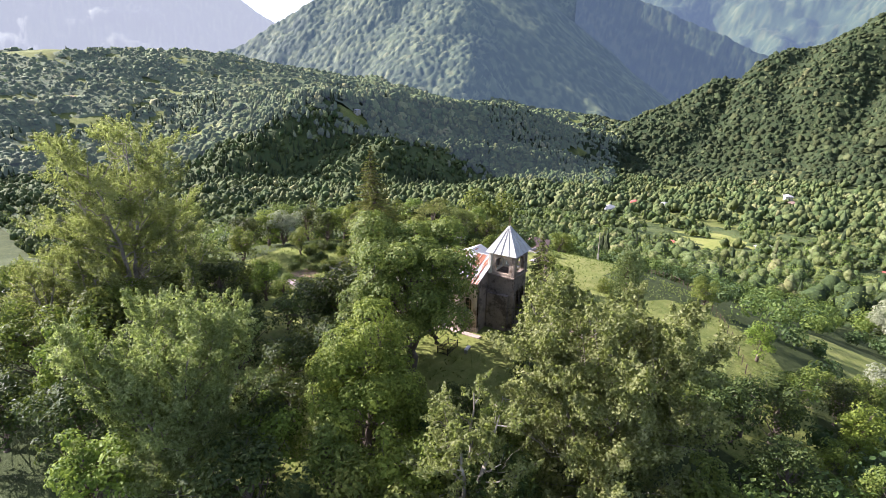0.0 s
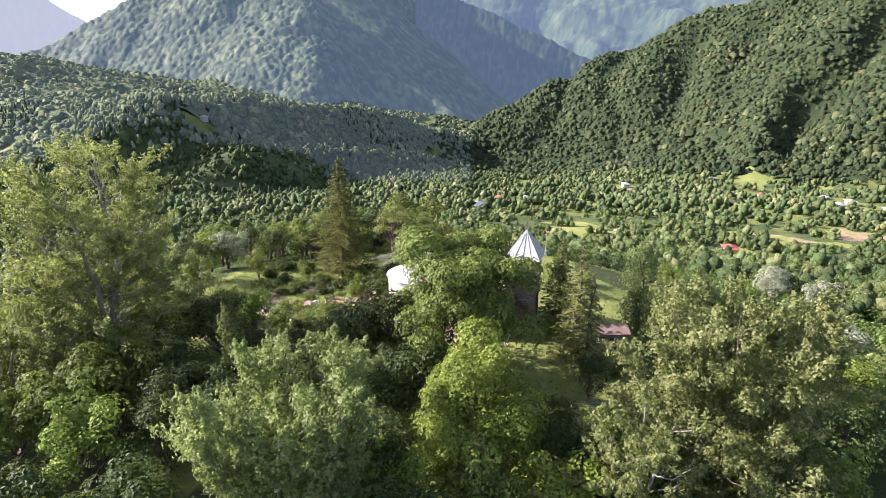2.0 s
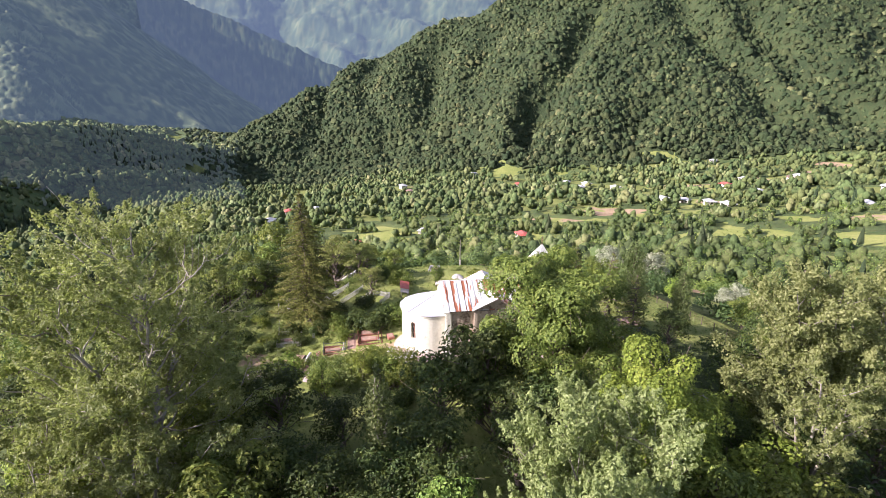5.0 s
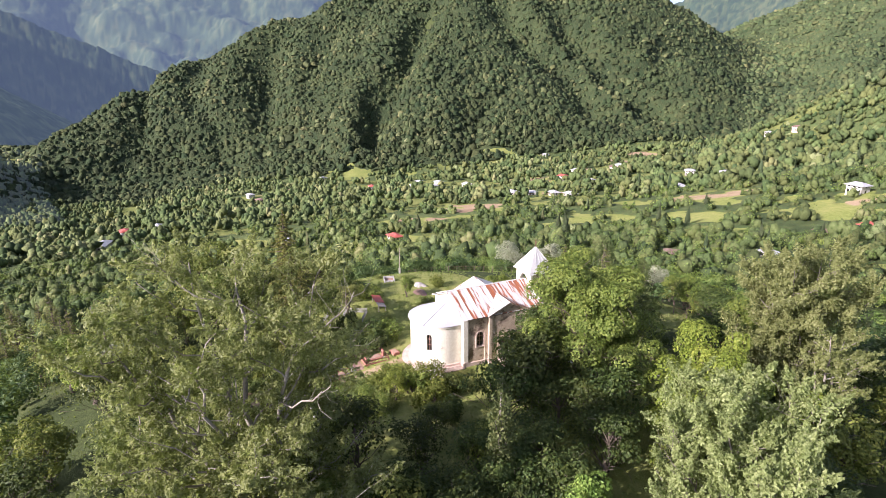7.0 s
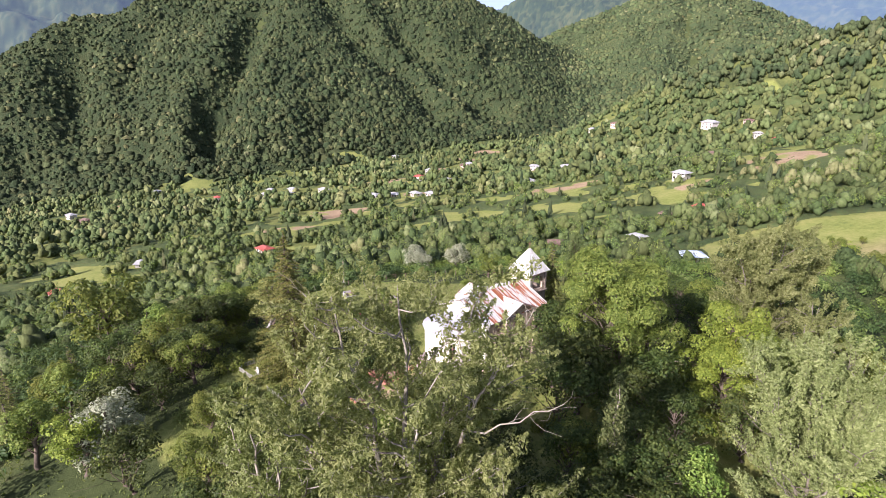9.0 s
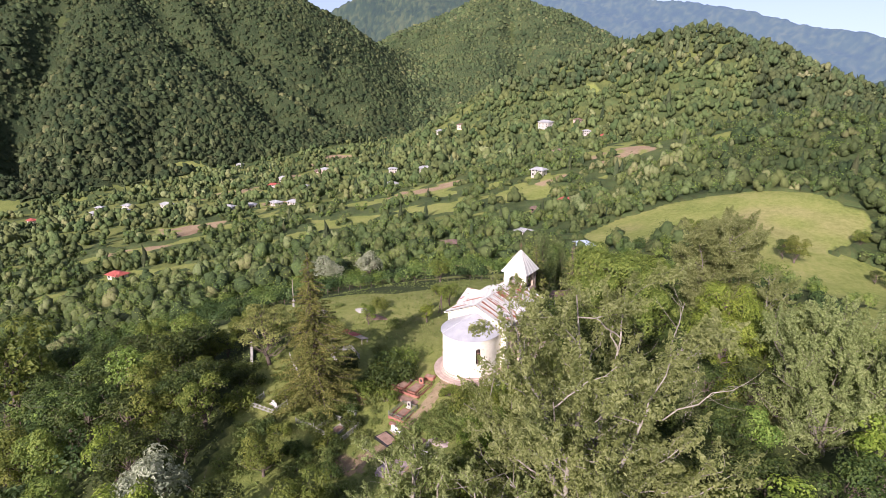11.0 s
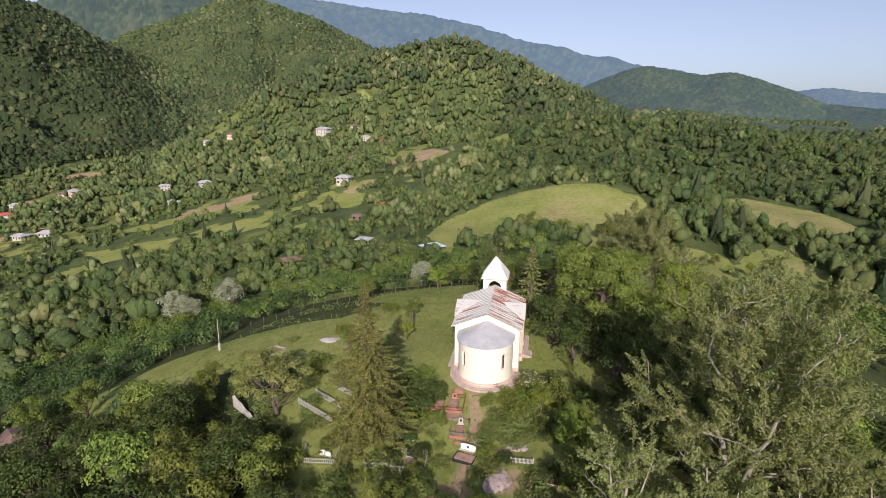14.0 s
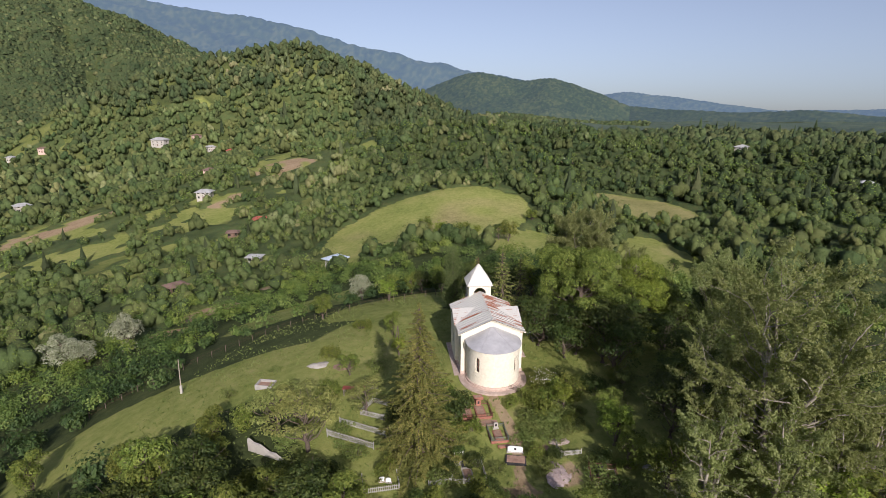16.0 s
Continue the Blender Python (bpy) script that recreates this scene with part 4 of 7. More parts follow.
def forest(name, x, y, height, width, shapes, material, rng, label, smooth=True, lift=0.0):
    """Many far trees as one sheet of woods."""
    pile = Pile()
    z = ground(x, y)
    tones = []
    pick = rng.integers(len(shapes), size=len(x))
    turn = rng.random(len(x)) * TAU
    for k, (sv, sf) in enumerate(shapes):
        m = np.where(pick == k)[0]
        if not len(m):
            continue
        c, s = np.cos(turn[m]), np.sin(turn[m])
        lx = sv[None, :, 0] * c[:, None] - sv[None, :, 1] * s[:, None]
        ly = sv[None, :, 0] * s[:, None] + sv[None, :, 1] * c[:, None]
        v = np.stack([x[m, None] + lx * width[m, None], y[m, None] + ly * width[m, None], z[m, None] - 0.4 + lift + sv[None, :, 2] * height[m, None]], -1)
        f = sf[None] + (np.arange(len(m)) * len(sv))[:, None, None]
        pile.add(v.reshape(-1, 3), f.reshape(-1, 3))
        own = 0.16 + 0.66 * rng.random(len(m))
        pale = (rng.random(len(m)) < 0.55 * np.clip(vnoise(x[m] / 70, y[m] / 70, 83) - 0.40, 0, 1))
        tones.append(np.repeat(np.where(pale, 0.95 + 0.25 * own, own), len(sv)))
    ob = set_tone(pile.build(name, material, smooth=smooth), np.concatenate(tones))
    return tagged(ob, label, "woods", kind="stuff")


SHAPES_CONE = [blob(40 + s, 3, 5, ragged=0.35, cone=True) for s in range(4)]


def crowns(x, y, c, seed, low=0.45):
    """Height share and tone of a closed canopy of round crowns, c apart, at places x, y."""
    h = np.full(x.shape, 0.18)
    tone = np.full(x.shape, 0.15)
    ix, iy = np.floor(x / c), np.floor(y / c)
    for dx in (-1, 0, 1):
        for dy in (-1, 0, 1):
            jx, jy = ix + dx, iy + dy
            px_, py_ = (jx + hash2(jx, jy, seed)) * c, (jy + hash2(jx, jy, seed + 1)) * c
            q = hash2(jx, jy, seed + 2)
            rad = c * (0.55 + 0.42 * q)
            d2 = ((x - px_) ** 2 + (y - py_) ** 2) / rad ** 2
            top = (low + (1 - low) * hash2(jx, jy, seed + 3)) * (0.45 + 0.55 * np.sqrt(np.clip(1 - d2, 0, 1)))
            win = (d2 < 1) & (top > h)
            h = np.where(win, top, h)
            tone = np.where(win, hash2(jx, jy, seed + 4), tone)
    return h, tone


def set_tone(ob, tone):
    ob.data.attributes.new("tone", "FLOAT", "POINT").data.foreach_set("value", tone.astype(np.float32))
    return ob


def closed_woods(x, y):
    """Where the hills rise out of the valley floor and the woods close."""
    floor = 0.1137 * np.minimum(x, 250) + 0.047 * y - 47
    rise = np.maximum.reduce([ridge_line(x, y, line, slope) for line, slope in ((MOUNTAIN_RIGHT, 0.66), (MOUNTAIN_NORTH, 0.45))])
    r, az = np.hypot(x, y), np.degrees(np.arctan2(-x, y))
    hill = ridge_line(x, y, HILL_NORTH, 0.62) > floor + 62
    return (rise > floor + 6) | hill | (r > 940) | ((az < 4) & (r > 225))


def canopy(name, r0, r1, az0, az1, step, c, tall, mat, label, seed, gap=-1.0, gap_size=30.0, closed=None):
    """Closed woods over a sector of the land: one rough sheet of crowns, left open over fields."""
    rs = [r0]
    while rs[-1] < r1:
        rs.append(rs[-1] + step(rs[-1]))
    n = int(radians(az1 - az0) * (r0 + r1) * 0.5 / step((r0 + r1) * 0.5))
    R, A = np.meshgrid(np.array(rs), np.radians(np.linspace(az0, az1, n)), indexing="ij")
    rng = np.random.default_rng(seed)
    R = R + (rng.random(R.shape) - 0.5) * step(r0) * 0.5
    x, y = -R * np.sin(A), R * np.cos(A)
    x, y = x.ravel(), y.ravel()
    wx, wy = x + 0.25 * c * (vnoise(x / (c * 0.5), y / (c * 0.5), 61) - 0.5), y + 0.25 * c * (vnoise(x / (c * 0.5), y / (c * 0.5), 62) - 0.5)
    h = 0.33 + 0.26 * vnoise(wx / (c * 0.7), wy / (c * 0.7), seed)
    h = np.where((R.ravel() < r0 + step(r0) * 0.6), 0.0, h)
    tone = 0.20 + 0.40 * vnoise(wx / c, wy / c, seed + 5)
    tall = tall * np.where((R.ravel() < 940) & (R.ravel() > 400), 0.7 if closed else 0.45, 1.0)
    open_ = field_kind(x, y) > 0
    if gap > 0:
        open_ |= vnoise(x / gap_size, y / gap_size, 41) * 0.6 + vnoise(x / 11, y / 11, 43) * 0.4 < gap
    seen = facing(x, y, tall) & ~open_
    if closed is not None:
        seen &= closed_woods(x, y) == closed
    z = ground(x, y) + np.where(open_, -0.6, tall * (h + 0.10 * (rng.random(len(x)) - 0.5)))
    m = R.shape[1]
    i, j = np.meshgrid(np.arange(len(rs) - 1), np.arange(m - 1), indexing="ij")
    q = np.stack([i * m + j, i * m + j + 1, (i + 1) * m + j + 1, (i + 1) * m + j], -1).reshape(-1, 4)
    q = q[seen[q].any(axis=1)]
    used_v, inv = np.unique(q, return_inverse=True)
    v = np.stack([x, y, z], 1)[used_v]
    ob = set_tone(mesh_object(name, v, inv.reshape(-1, 4), mat, smooth=True), tone[used_v])
    return tagged(ob, label, "woods", kind="stuff")


def cap(seed, sides):
    """The upper part of a round crown, base at z = 0, one high and one wide."""
    rng = np.random.default_rng(seed)
    vs, fs = [], []
    for k, (r, z) in enumerate(((1.0, -0.1), (0.70, 0.68))):
        for q in range(sides):
            a = TAU * (q + 0.5 * (k % 2) + 0.2 * rng.normal()) / sides
            e = r * (1 + 0.26 * rng.normal())
            vs.append((e * math.cos(a), e * math.sin(a), z + 0.18 * rng.normal()))
    vs.append((0.2 * rng.normal(), 0.2 * rng.normal(), 1.0))
    for k in range(1):
        for q in range(sides):
            a, b = k * sides + q, k * sides + (q + 1) % sides
            fs += [(a, b, b + sides), (a, b + sides, a + sides)]
    for q in range(sides):
        fs.append((sides + q, sides + (q + 1) % sides, 2 * sides))
    return np.array(vs), np.array(fs)


CAPS = [cap(60 + q, 6) for q in range(12)]


def lump(seed, lobes):
    """A leafy crown of several bulging lobes, one wide and one high, its skirt near z = 0.1."""
    rng = np.random.default_rng(seed)
    g = (1 + 5 ** 0.5) / 2
    ico = np.array([(-1, g, 0), (1, g, 0), (-1, -g, 0), (1, -g, 0), (0, -1, g), (0, 1, g), (0, -1, -g), (0, 1, -g), (g, 0, -1), (g, 0, 1), (-g, 0, -1), (-g, 0, 1)]) / math.sqrt(1 + g * g)
    tri = np.array([(0, 11, 5), (0, 5, 1), (0, 1, 7), (0, 7, 10), (0, 10, 11), (1, 5, 9), (5, 11, 4), (11, 10, 2), (10, 7, 6), (7, 1, 8),
                    (3, 9, 4), (3, 4, 2), (3, 2, 6), (3, 6, 8), (3, 8, 9), (4, 9, 5), (2, 4, 11), (6, 2, 10), (8, 6, 7), (9, 8, 1)])
    pile = Pile()
    for k in range(lobes):
        a = TAU * (k + 0.5 * rng.random()) / max(lobes - 1, 1)
        top = k == lobes - 1
        off = np.array([0.50 * math.cos(a), 0.50 * math.sin(a), 0.30 + 0.28 * rng.random()]) * (0.85 + 0.3 * rng.random()) if not top else np.array([0.12 * rng.normal(), 0.12 * rng.normal(), 0.66])
        size = np.array([1, 1, 0.62]) * (0.46 + 0.16 * rng.random())
        turn = rng.normal(size=(3, 3))
        turn, _ = np.linalg.qr(turn)
        v = (ico @ turn) * (1 + 0.24 * rng.normal(size=(12, 1))) * size + off
        pile.add(v, tri)
    return np.concatenate(pile.v), np.concatenate(pile.f)


LUMPS_FAR = [lump(140 + q, 3) for q in range(10)]


def crown_tops(name, r0, r1, az0, az1, space, wide, tall, mat, label, seed, gap=-1.0, gap_size=30.0):
    """Single round crowns that rise out of the closed woods."""
    x, y, rng = scatter(r0, r1, az0, az1, space, seed)
    keep = (field_kind(x, y) == 0) & facing(x, y, tall * 0.8) & (closed_woods(x, y) | (az0 > 100))
    if gap > 0:
        keep &= vnoise(x / gap_size, y / gap_size, 41) * 0.6 + vnoise(x / 11, y / 11, 43) * 0.4 > gap - 0.03
    x, y = x[keep], y[keep]
    size = (0.45 + 0.95 * rng.random(len(x)) ** 2.0) * (0.78 + 0.5 * vnoise(x / 45, y / 45, seed))
    forest(name, x, y, size * tall * 0.47 * (0.8 + 0.5 * rng.random(len(x))), size * wide, CAPS, mat, rng, label, lift=tall * 0.34)


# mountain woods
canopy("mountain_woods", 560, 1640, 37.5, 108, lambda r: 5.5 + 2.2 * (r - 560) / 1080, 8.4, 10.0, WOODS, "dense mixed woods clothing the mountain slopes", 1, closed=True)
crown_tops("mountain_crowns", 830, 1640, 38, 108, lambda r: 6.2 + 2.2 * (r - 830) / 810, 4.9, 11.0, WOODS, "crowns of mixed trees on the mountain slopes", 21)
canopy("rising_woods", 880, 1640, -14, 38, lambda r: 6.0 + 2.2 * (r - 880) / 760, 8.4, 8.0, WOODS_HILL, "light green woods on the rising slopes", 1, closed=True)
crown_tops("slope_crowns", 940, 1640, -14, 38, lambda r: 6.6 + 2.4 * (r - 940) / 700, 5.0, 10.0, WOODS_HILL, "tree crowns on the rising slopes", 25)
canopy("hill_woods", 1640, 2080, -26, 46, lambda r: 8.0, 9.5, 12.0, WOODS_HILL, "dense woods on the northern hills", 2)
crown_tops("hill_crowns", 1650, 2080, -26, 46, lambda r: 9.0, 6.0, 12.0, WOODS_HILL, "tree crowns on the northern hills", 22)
canopy("valley_woods", 395, 945, -52, 106, lambda r: 3.6 + 1.6 * (r - 395) / 550, 5.6, 3.6, WOODS_VALLEY, "green hedges and undergrowth across the valley", 3, gap=0.47, gap_size=24.0, closed=False)
canopy("gorge_woods", 395, 752, 104, 168, lambda r: 3.6 + 1.2 * (r - 395) / 345, 6.5, 6.5, WOODS_VALLEY, "green woods on the sides of the gorge", 3)
canopy("ridge_woods", 225, 560, -62, 5, lambda r: 3.0 + 1.4 * (r - 225) / 335, 6.0, 2.0, WOODS_RIDGE, "dense woods along the low ridge", 6, closed=True)
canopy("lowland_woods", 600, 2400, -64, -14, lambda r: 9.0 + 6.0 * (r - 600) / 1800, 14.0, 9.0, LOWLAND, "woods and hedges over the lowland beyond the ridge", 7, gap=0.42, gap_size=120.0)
canopy("undergrowth", 112, 400, -64, 168, lambda r: 2.4 + 0.8 * (r - 112) / 288, 4.6, 2.0, WOODS_VALLEY, "green undergrowth beneath the valley trees", 5, gap=0.30, gap_size=15.0)
# woods on the plateau's own ground, with glowing haze in their material
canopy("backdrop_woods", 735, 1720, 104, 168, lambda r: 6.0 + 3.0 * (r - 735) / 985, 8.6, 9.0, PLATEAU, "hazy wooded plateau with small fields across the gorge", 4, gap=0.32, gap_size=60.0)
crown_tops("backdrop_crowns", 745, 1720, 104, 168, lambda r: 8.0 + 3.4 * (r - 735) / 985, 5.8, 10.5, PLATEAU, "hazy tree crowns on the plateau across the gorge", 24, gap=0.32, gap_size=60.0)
# dark conifers that stand above the rest, and groves of them
x, y, rng = scatter(745, 1600, -10, 160, lambda r: 17.0, 1)
keep = (field_kind(x, y) == 0) & facing(x, y) & (vnoise(x / 60, y / 60, 71) + 0.5 * rng.random(len(x)) > 1.16)
x2, y2, _ = scatter(620, 1350, 30, 165, lambda r: 8.5, 9)
grove = ((np.degrees(np.arctan2(-x2, y2)) > 104) & (vnoise(x2 / 170, y2 / 90, 72) > 0.70)) | (np.hypot((x2 + 475) / 50, (y2 - 545) / 26) < 1)
grove &= facing(x2, y2) & (field_kind(x2, y2) == 0)
x, y = np.concatenate([x[keep], x2[grove]]), np.concatenate([y[keep], y2[grove]])
w = 1.9 + 1.3 * rng.random(len(x))
forest("mountain_conifers", x, y, w * (3.6 + 1.4 * rng.random(len(x))), w * 1.45, SHAPES_CONE, WOODS_CONIFER, rng, "dark conifers standing among the mountain woods", False)


def leafy_woods(name, x, y, width, height, per, leaf, seed, label, size=0.62):
    """Nearer woods: crowns made of loose leaf sprays over short stems, in one sheet."""
    rng = np.random.default_rng(seed)
    n = len(x)
    z = ground(x, y)
    tufts = 11
    td = rng.normal(size=(n, tufts, 3))
    td /= np.linalg.norm(td, axis=2, keepdims=True)
    td[..., 2] = np.abs(td[..., 2]) * 1.1 - 0.25
    cen = np.stack([x, y, z + height * 0.52], 1)[:, None, :] + td * np.stack([width, width, height * 0.40], 1)[:, None, :] * (0.40 + 0.38 * rng.random((n, tufts, 1)))
    rad = width[:, None] * (0.34 + 0.2 * rng.random((n, tufts)))
    ti = rng.integers(tufts, size=(n, per))
    d = rng.normal(size=(n, per, 3))
    d /= np.linalg.norm(d, axis=2, keepdims=True)
    ii = np.arange(n)[:, None]
    pts = cen[ii, ti] + d * rad[ii, ti][..., None] * (0.7 + 0.4 * rng.random((n, per, 1)))
    pts[..., 2] = np.maximum(pts[..., 2], z[:, None] + 0.3)
    v, f = leaves(pts.reshape(-1, 3), (0.6 * d + 0.7 * td[ii, ti] + np.array([0, 0, 0.25])).reshape(-1, 3), size, size * 0.7, rng, 0.28)
    return tagged(mesh_object(name, v, f, leaf), label, "woods", kind="stuff")


# valley trees, hedges and orchards: rounded crowns of lobes, thick in the woods and scattered over the open land
x, y, rng = scatter(118, 945, -60, 168, lambda r: 5.3 + 2.2 * np.clip((r - 118) / 500, 0, 1.2), 2)
r, az = np.hypot(x, y), np.degrees(np.arctan2(-x, y))
shut = closed_woods(x, y) & (az < 106)
thin = np.where(shut, np.where((az < 26) & (r > 560), 0.12, 0.02), np.where((r > 560) & (az < 40), 0.10, np.where((r > 230) & (az > 6) & (az < 104), 0.36, 0.16)))
keep = (field_kind(x, y) == 0) & facing(x, y, 7) & (vnoise(x / 19, y / 19, 41) * 0.78 + 0.22 * rng.random(len(x)) > thin) & ((az < 106) | (r < 745))
x, y, r, az, shut = x[keep], y[keep], r[keep], az[keep], shut[keep]
w = (1.7 + 3.0 * rng.random(len(x)) ** 1.8) * (0.8 + 0.5 * vnoise(x / 33, y / 33, 29)) * np.where(shut, np.where(r < 560, 1.08, 1.1), 1.0) * np.where(r > 430, 1.15, 1.0) * np.where((r > 560) & (az < 40), 1.3, 1.0)
h = w * (1.5 + 0.8 * rng.random(len(x))) + 0.4
cone = rng.random(len(x)) > np.where(az > 100, 0.992, 0.980)
for nm, m, shapes, mat, label in (("valley_trees", (r < 430) & ~shut, LUMPS_FAR, WOODS_VALLEY, "round green trees and hedges across the valley"),
                                  ("far_valley_trees", (r >= 430) & ~shut, LUMPS_FAR, WOODS_VALLEY, "green trees, hedges and orchards across the valley floor"),
                                  ("ridge_trees", (r < 560) & shut, LUMPS_FAR, WOODS_RIDGE, "big leafy trees along the low wooded ridge"),
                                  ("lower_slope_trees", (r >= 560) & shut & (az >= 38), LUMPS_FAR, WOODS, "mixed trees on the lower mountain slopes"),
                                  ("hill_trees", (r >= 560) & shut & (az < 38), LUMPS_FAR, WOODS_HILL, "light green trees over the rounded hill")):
    m = m & ~cone
    core = np.where(r[m] < 430, 0.88, 1.0)
    forest(nm, x[m], y[m], h[m] * core, w[m] * core, shapes, mat, np.random.default_rng(8), label)
forest("valley_conifers", x[cone], y[cone], (w * 3.0)[cone], w[cone], SHAPES_CONE, WOODS_CONIFER, rng, "scattered dark conifers in the valley", False)
# trees on the steps of the plateau
x2, y2, rng2 = scatter(720, 1130, 104, 142, lambda r: 8.2, 12)
m = (field_kind(x2, y2) == 0) & facing(x2, y2, 11) & (vnoise(x2 / 26, y2 / 26, 45) > 0.22)
x2, y2 = x2[m], y2[m]
w2 = (2.6 + 3.0 * rng2.random(len(x2)) ** 1.6) * (0.8 + 0.5 * vnoise(x2 / 40, y2 / 40, 46))
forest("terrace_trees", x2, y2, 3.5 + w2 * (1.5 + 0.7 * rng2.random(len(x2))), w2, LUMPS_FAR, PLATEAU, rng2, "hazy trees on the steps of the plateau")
# loose sprays that break the outlines of the nearer crowns
pick = vnoise(x / 22, y / 22, 48) + 0.6 * (rng.random(len(x)) - 0.5)
for lo, hi, leaf, nm in ((-9, 0.33, WOOD_DARK, "dark_slope_woods"), (0.33, 0.70, WOOD_MID, "slope_woods"), (0.70, 9, WOOD_BRIGHT, "bright_slope_woods")):
    for near_r, far_r_, per, size, where in ((0, 235, 96, 0.50, "on the slopes beyond the church"), (235, 430, 52, 0.76, "across the valley floor")):
        m = (r >= near_r) & (r < far_r_) & ~cone & (pick >= lo) & (pick < hi)
        leafy_woods(nm, x[m], y[m], w[m] * 1.04, h[m] * 1.04, per, leaf, 51, "green trees and hedges " + where, size)

x, y, rng = scatter(47, 128, -72, 172, lambda r: 4.6, 3)
keep = (field_kind(x, y) == 0) & (vnoise(x / 11, y / 11, 43) * 0.8 + 0.2 * rng.random(len(x)) > np.where((np.degrees(np.arctan2(-x, y)) > 0) & (np.degrees(np.arctan2(-x, y)) < 82), 0.34, 0.20)) & facing(x, y, 9)
x, y = x[keep], y[keep]
pick = vnoise(x / 14, y / 14, 47) + 0.5 * (rng.random(len(x)) - 0.5) - 0.45 * np.clip((np.degrees(np.arctan2(-x, y)) - 58) / 25, 0, 1)
w = 1.5 + 2.0 * rng.random(len(x)) ** 1.4
h = w * (1.5 + 0.8 * rng.random(len(x))) * np.where((np.degrees(np.arctan2(-x, y)) > 0) & (np.degrees(np.arctan2(-x, y)) < 82), 0.8, 1.0)
for lo, hi, leaf, nm in ((-9, 0.30, WOOD_DARK, "dark_thicket"), (0.30, 0.64, WOOD_MID, "hillside_woods"), (0.64, 9, WOOD_BRIGHT, "bright_thicket")):
    m = (pick >= lo) & (pick < hi)
    leafy_woods(nm, x[m], y[m], w[m], h[m], 200, leaf, 50, "thick green woods on the slopes below the church", 0.50)

# ---- backdrop: mountains far behind, haze painted on as glow ----
def backdrop_ridge(name, line, slope, depth, mat, label, seed, rough=26.0, steps=26, spokes=200, crown=12.0):
    """A mountain side facing the valley, from its crest down."""
    knots = np.array(line, float)
    az = np.linspace(knots[:, 0].min(), knots[:, 0].max(), spokes)
    order = np.argsort(knots[:, 0])
    ks = max(5, spokes // 22 // 2 * 2 + 1)
    soften = np.ones(ks) / ks
    cr = np.convolve(np.pad(np.interp(az, knots[order, 0], knots[order, 1]), ks // 2, "edge"), soften, "valid")
    cz = np.convolve(np.pad(np.interp(az, knots[order, 0], knots[order, 2]), ks // 2, "edge"), soften, "valid")
    t = np.linspace(-0.12, 1, steps)
    A, T = np.meshgrid(az, t, indexing="ij")
    R = np.interp(A, az, cr) - T * depth
    X, Y = -R * np.sin(np.radians(A)), R * np.cos(np.radians(A))
    nz = fbm(X / 190, Y / 190, seed, 5) - 0.5
    gul = np.abs(fbm(X / 330 + 7, Y / 330, seed + 9, 4) - 0.5) * 2
    Z = cz[:, None] - slope * depth * np.abs(T) + rough * 2.2 * nz - rough * 1.6 * (1 - gul) * np.clip(T * 3, 0, 1) + rough * 0.7
    ch, tone = crowns(X.ravel(), Y.ravel(), crown, seed)
    Z = Z + (ch.reshape(X.shape) - 0.5) * crown * 1.1
    k, s = np.meshgrid(np.arange(len(az) - 1), np.arange(steps - 1), indexing="ij")
    f = np.stack([k * steps + s, (k + 1) * steps + s, (k + 1) * steps + s + 1, k * steps + s + 1], -1).reshape(-1, 4)
    ob = mesh_object(name, np.stack([X, Y, Z], -1).reshape(-1, 3), f, mat, smooth=True)
    set_tone(ob, tone)
    return tagged(ob, label, "mountain", kind="structure")


# the mountains emit a faint tint that imitates haze in front of them
def haze_glow_mat(name, tones, air, amount):
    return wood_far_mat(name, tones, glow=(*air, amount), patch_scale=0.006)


GREENS = [(0.0, (0.012, 0.024, 0.012)), (0.5, (0.032, 0.050, 0.018)), (1.0, (0.085, 0.095, 0.035))]
GREENS_B = [(0.0, (0.018, 0.030, 0.016)), (0.45, (0.046, 0.064, 0.029)), (0.75, (0.10, 0.12, 0.05)), (1.0, (0.20, 0.20, 0.10))]
HAZE_B = haze_glow_mat("hazy wooded mountain", GREENS_B, (0.25, 0.36, 0.50), 0.092)
HAZE_C = haze_glow_mat("blue hazy mountain", GREENS, (0.32, 0.44, 0.66), 0.095)
HAZE_D = haze_glow_mat("pale far mountain", GREENS, (0.42, 0.56, 0.82), 0.115)
HAZE_E = haze_glow_mat("mountain in bright haze", GREENS, (0.68, 0.71, 0.76), 0.26)
HAZE_G = haze_glow_mat("blue far ridge", GREENS, (0.25, 0.36, 0.58), 0.36)
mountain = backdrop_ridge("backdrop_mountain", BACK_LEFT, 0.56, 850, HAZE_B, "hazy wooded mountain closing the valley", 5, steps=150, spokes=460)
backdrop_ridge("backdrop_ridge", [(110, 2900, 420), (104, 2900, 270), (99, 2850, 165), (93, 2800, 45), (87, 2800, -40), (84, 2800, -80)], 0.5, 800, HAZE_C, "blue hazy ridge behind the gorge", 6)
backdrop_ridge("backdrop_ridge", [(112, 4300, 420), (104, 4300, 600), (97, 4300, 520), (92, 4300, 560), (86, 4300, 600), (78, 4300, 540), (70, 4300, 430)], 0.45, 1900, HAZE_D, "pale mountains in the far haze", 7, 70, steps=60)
# raised to fill the view's upper left; its glow imitates sunlit haze
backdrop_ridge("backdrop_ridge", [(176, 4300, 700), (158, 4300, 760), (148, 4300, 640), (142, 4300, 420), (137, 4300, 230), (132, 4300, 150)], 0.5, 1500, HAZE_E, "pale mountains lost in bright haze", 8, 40)
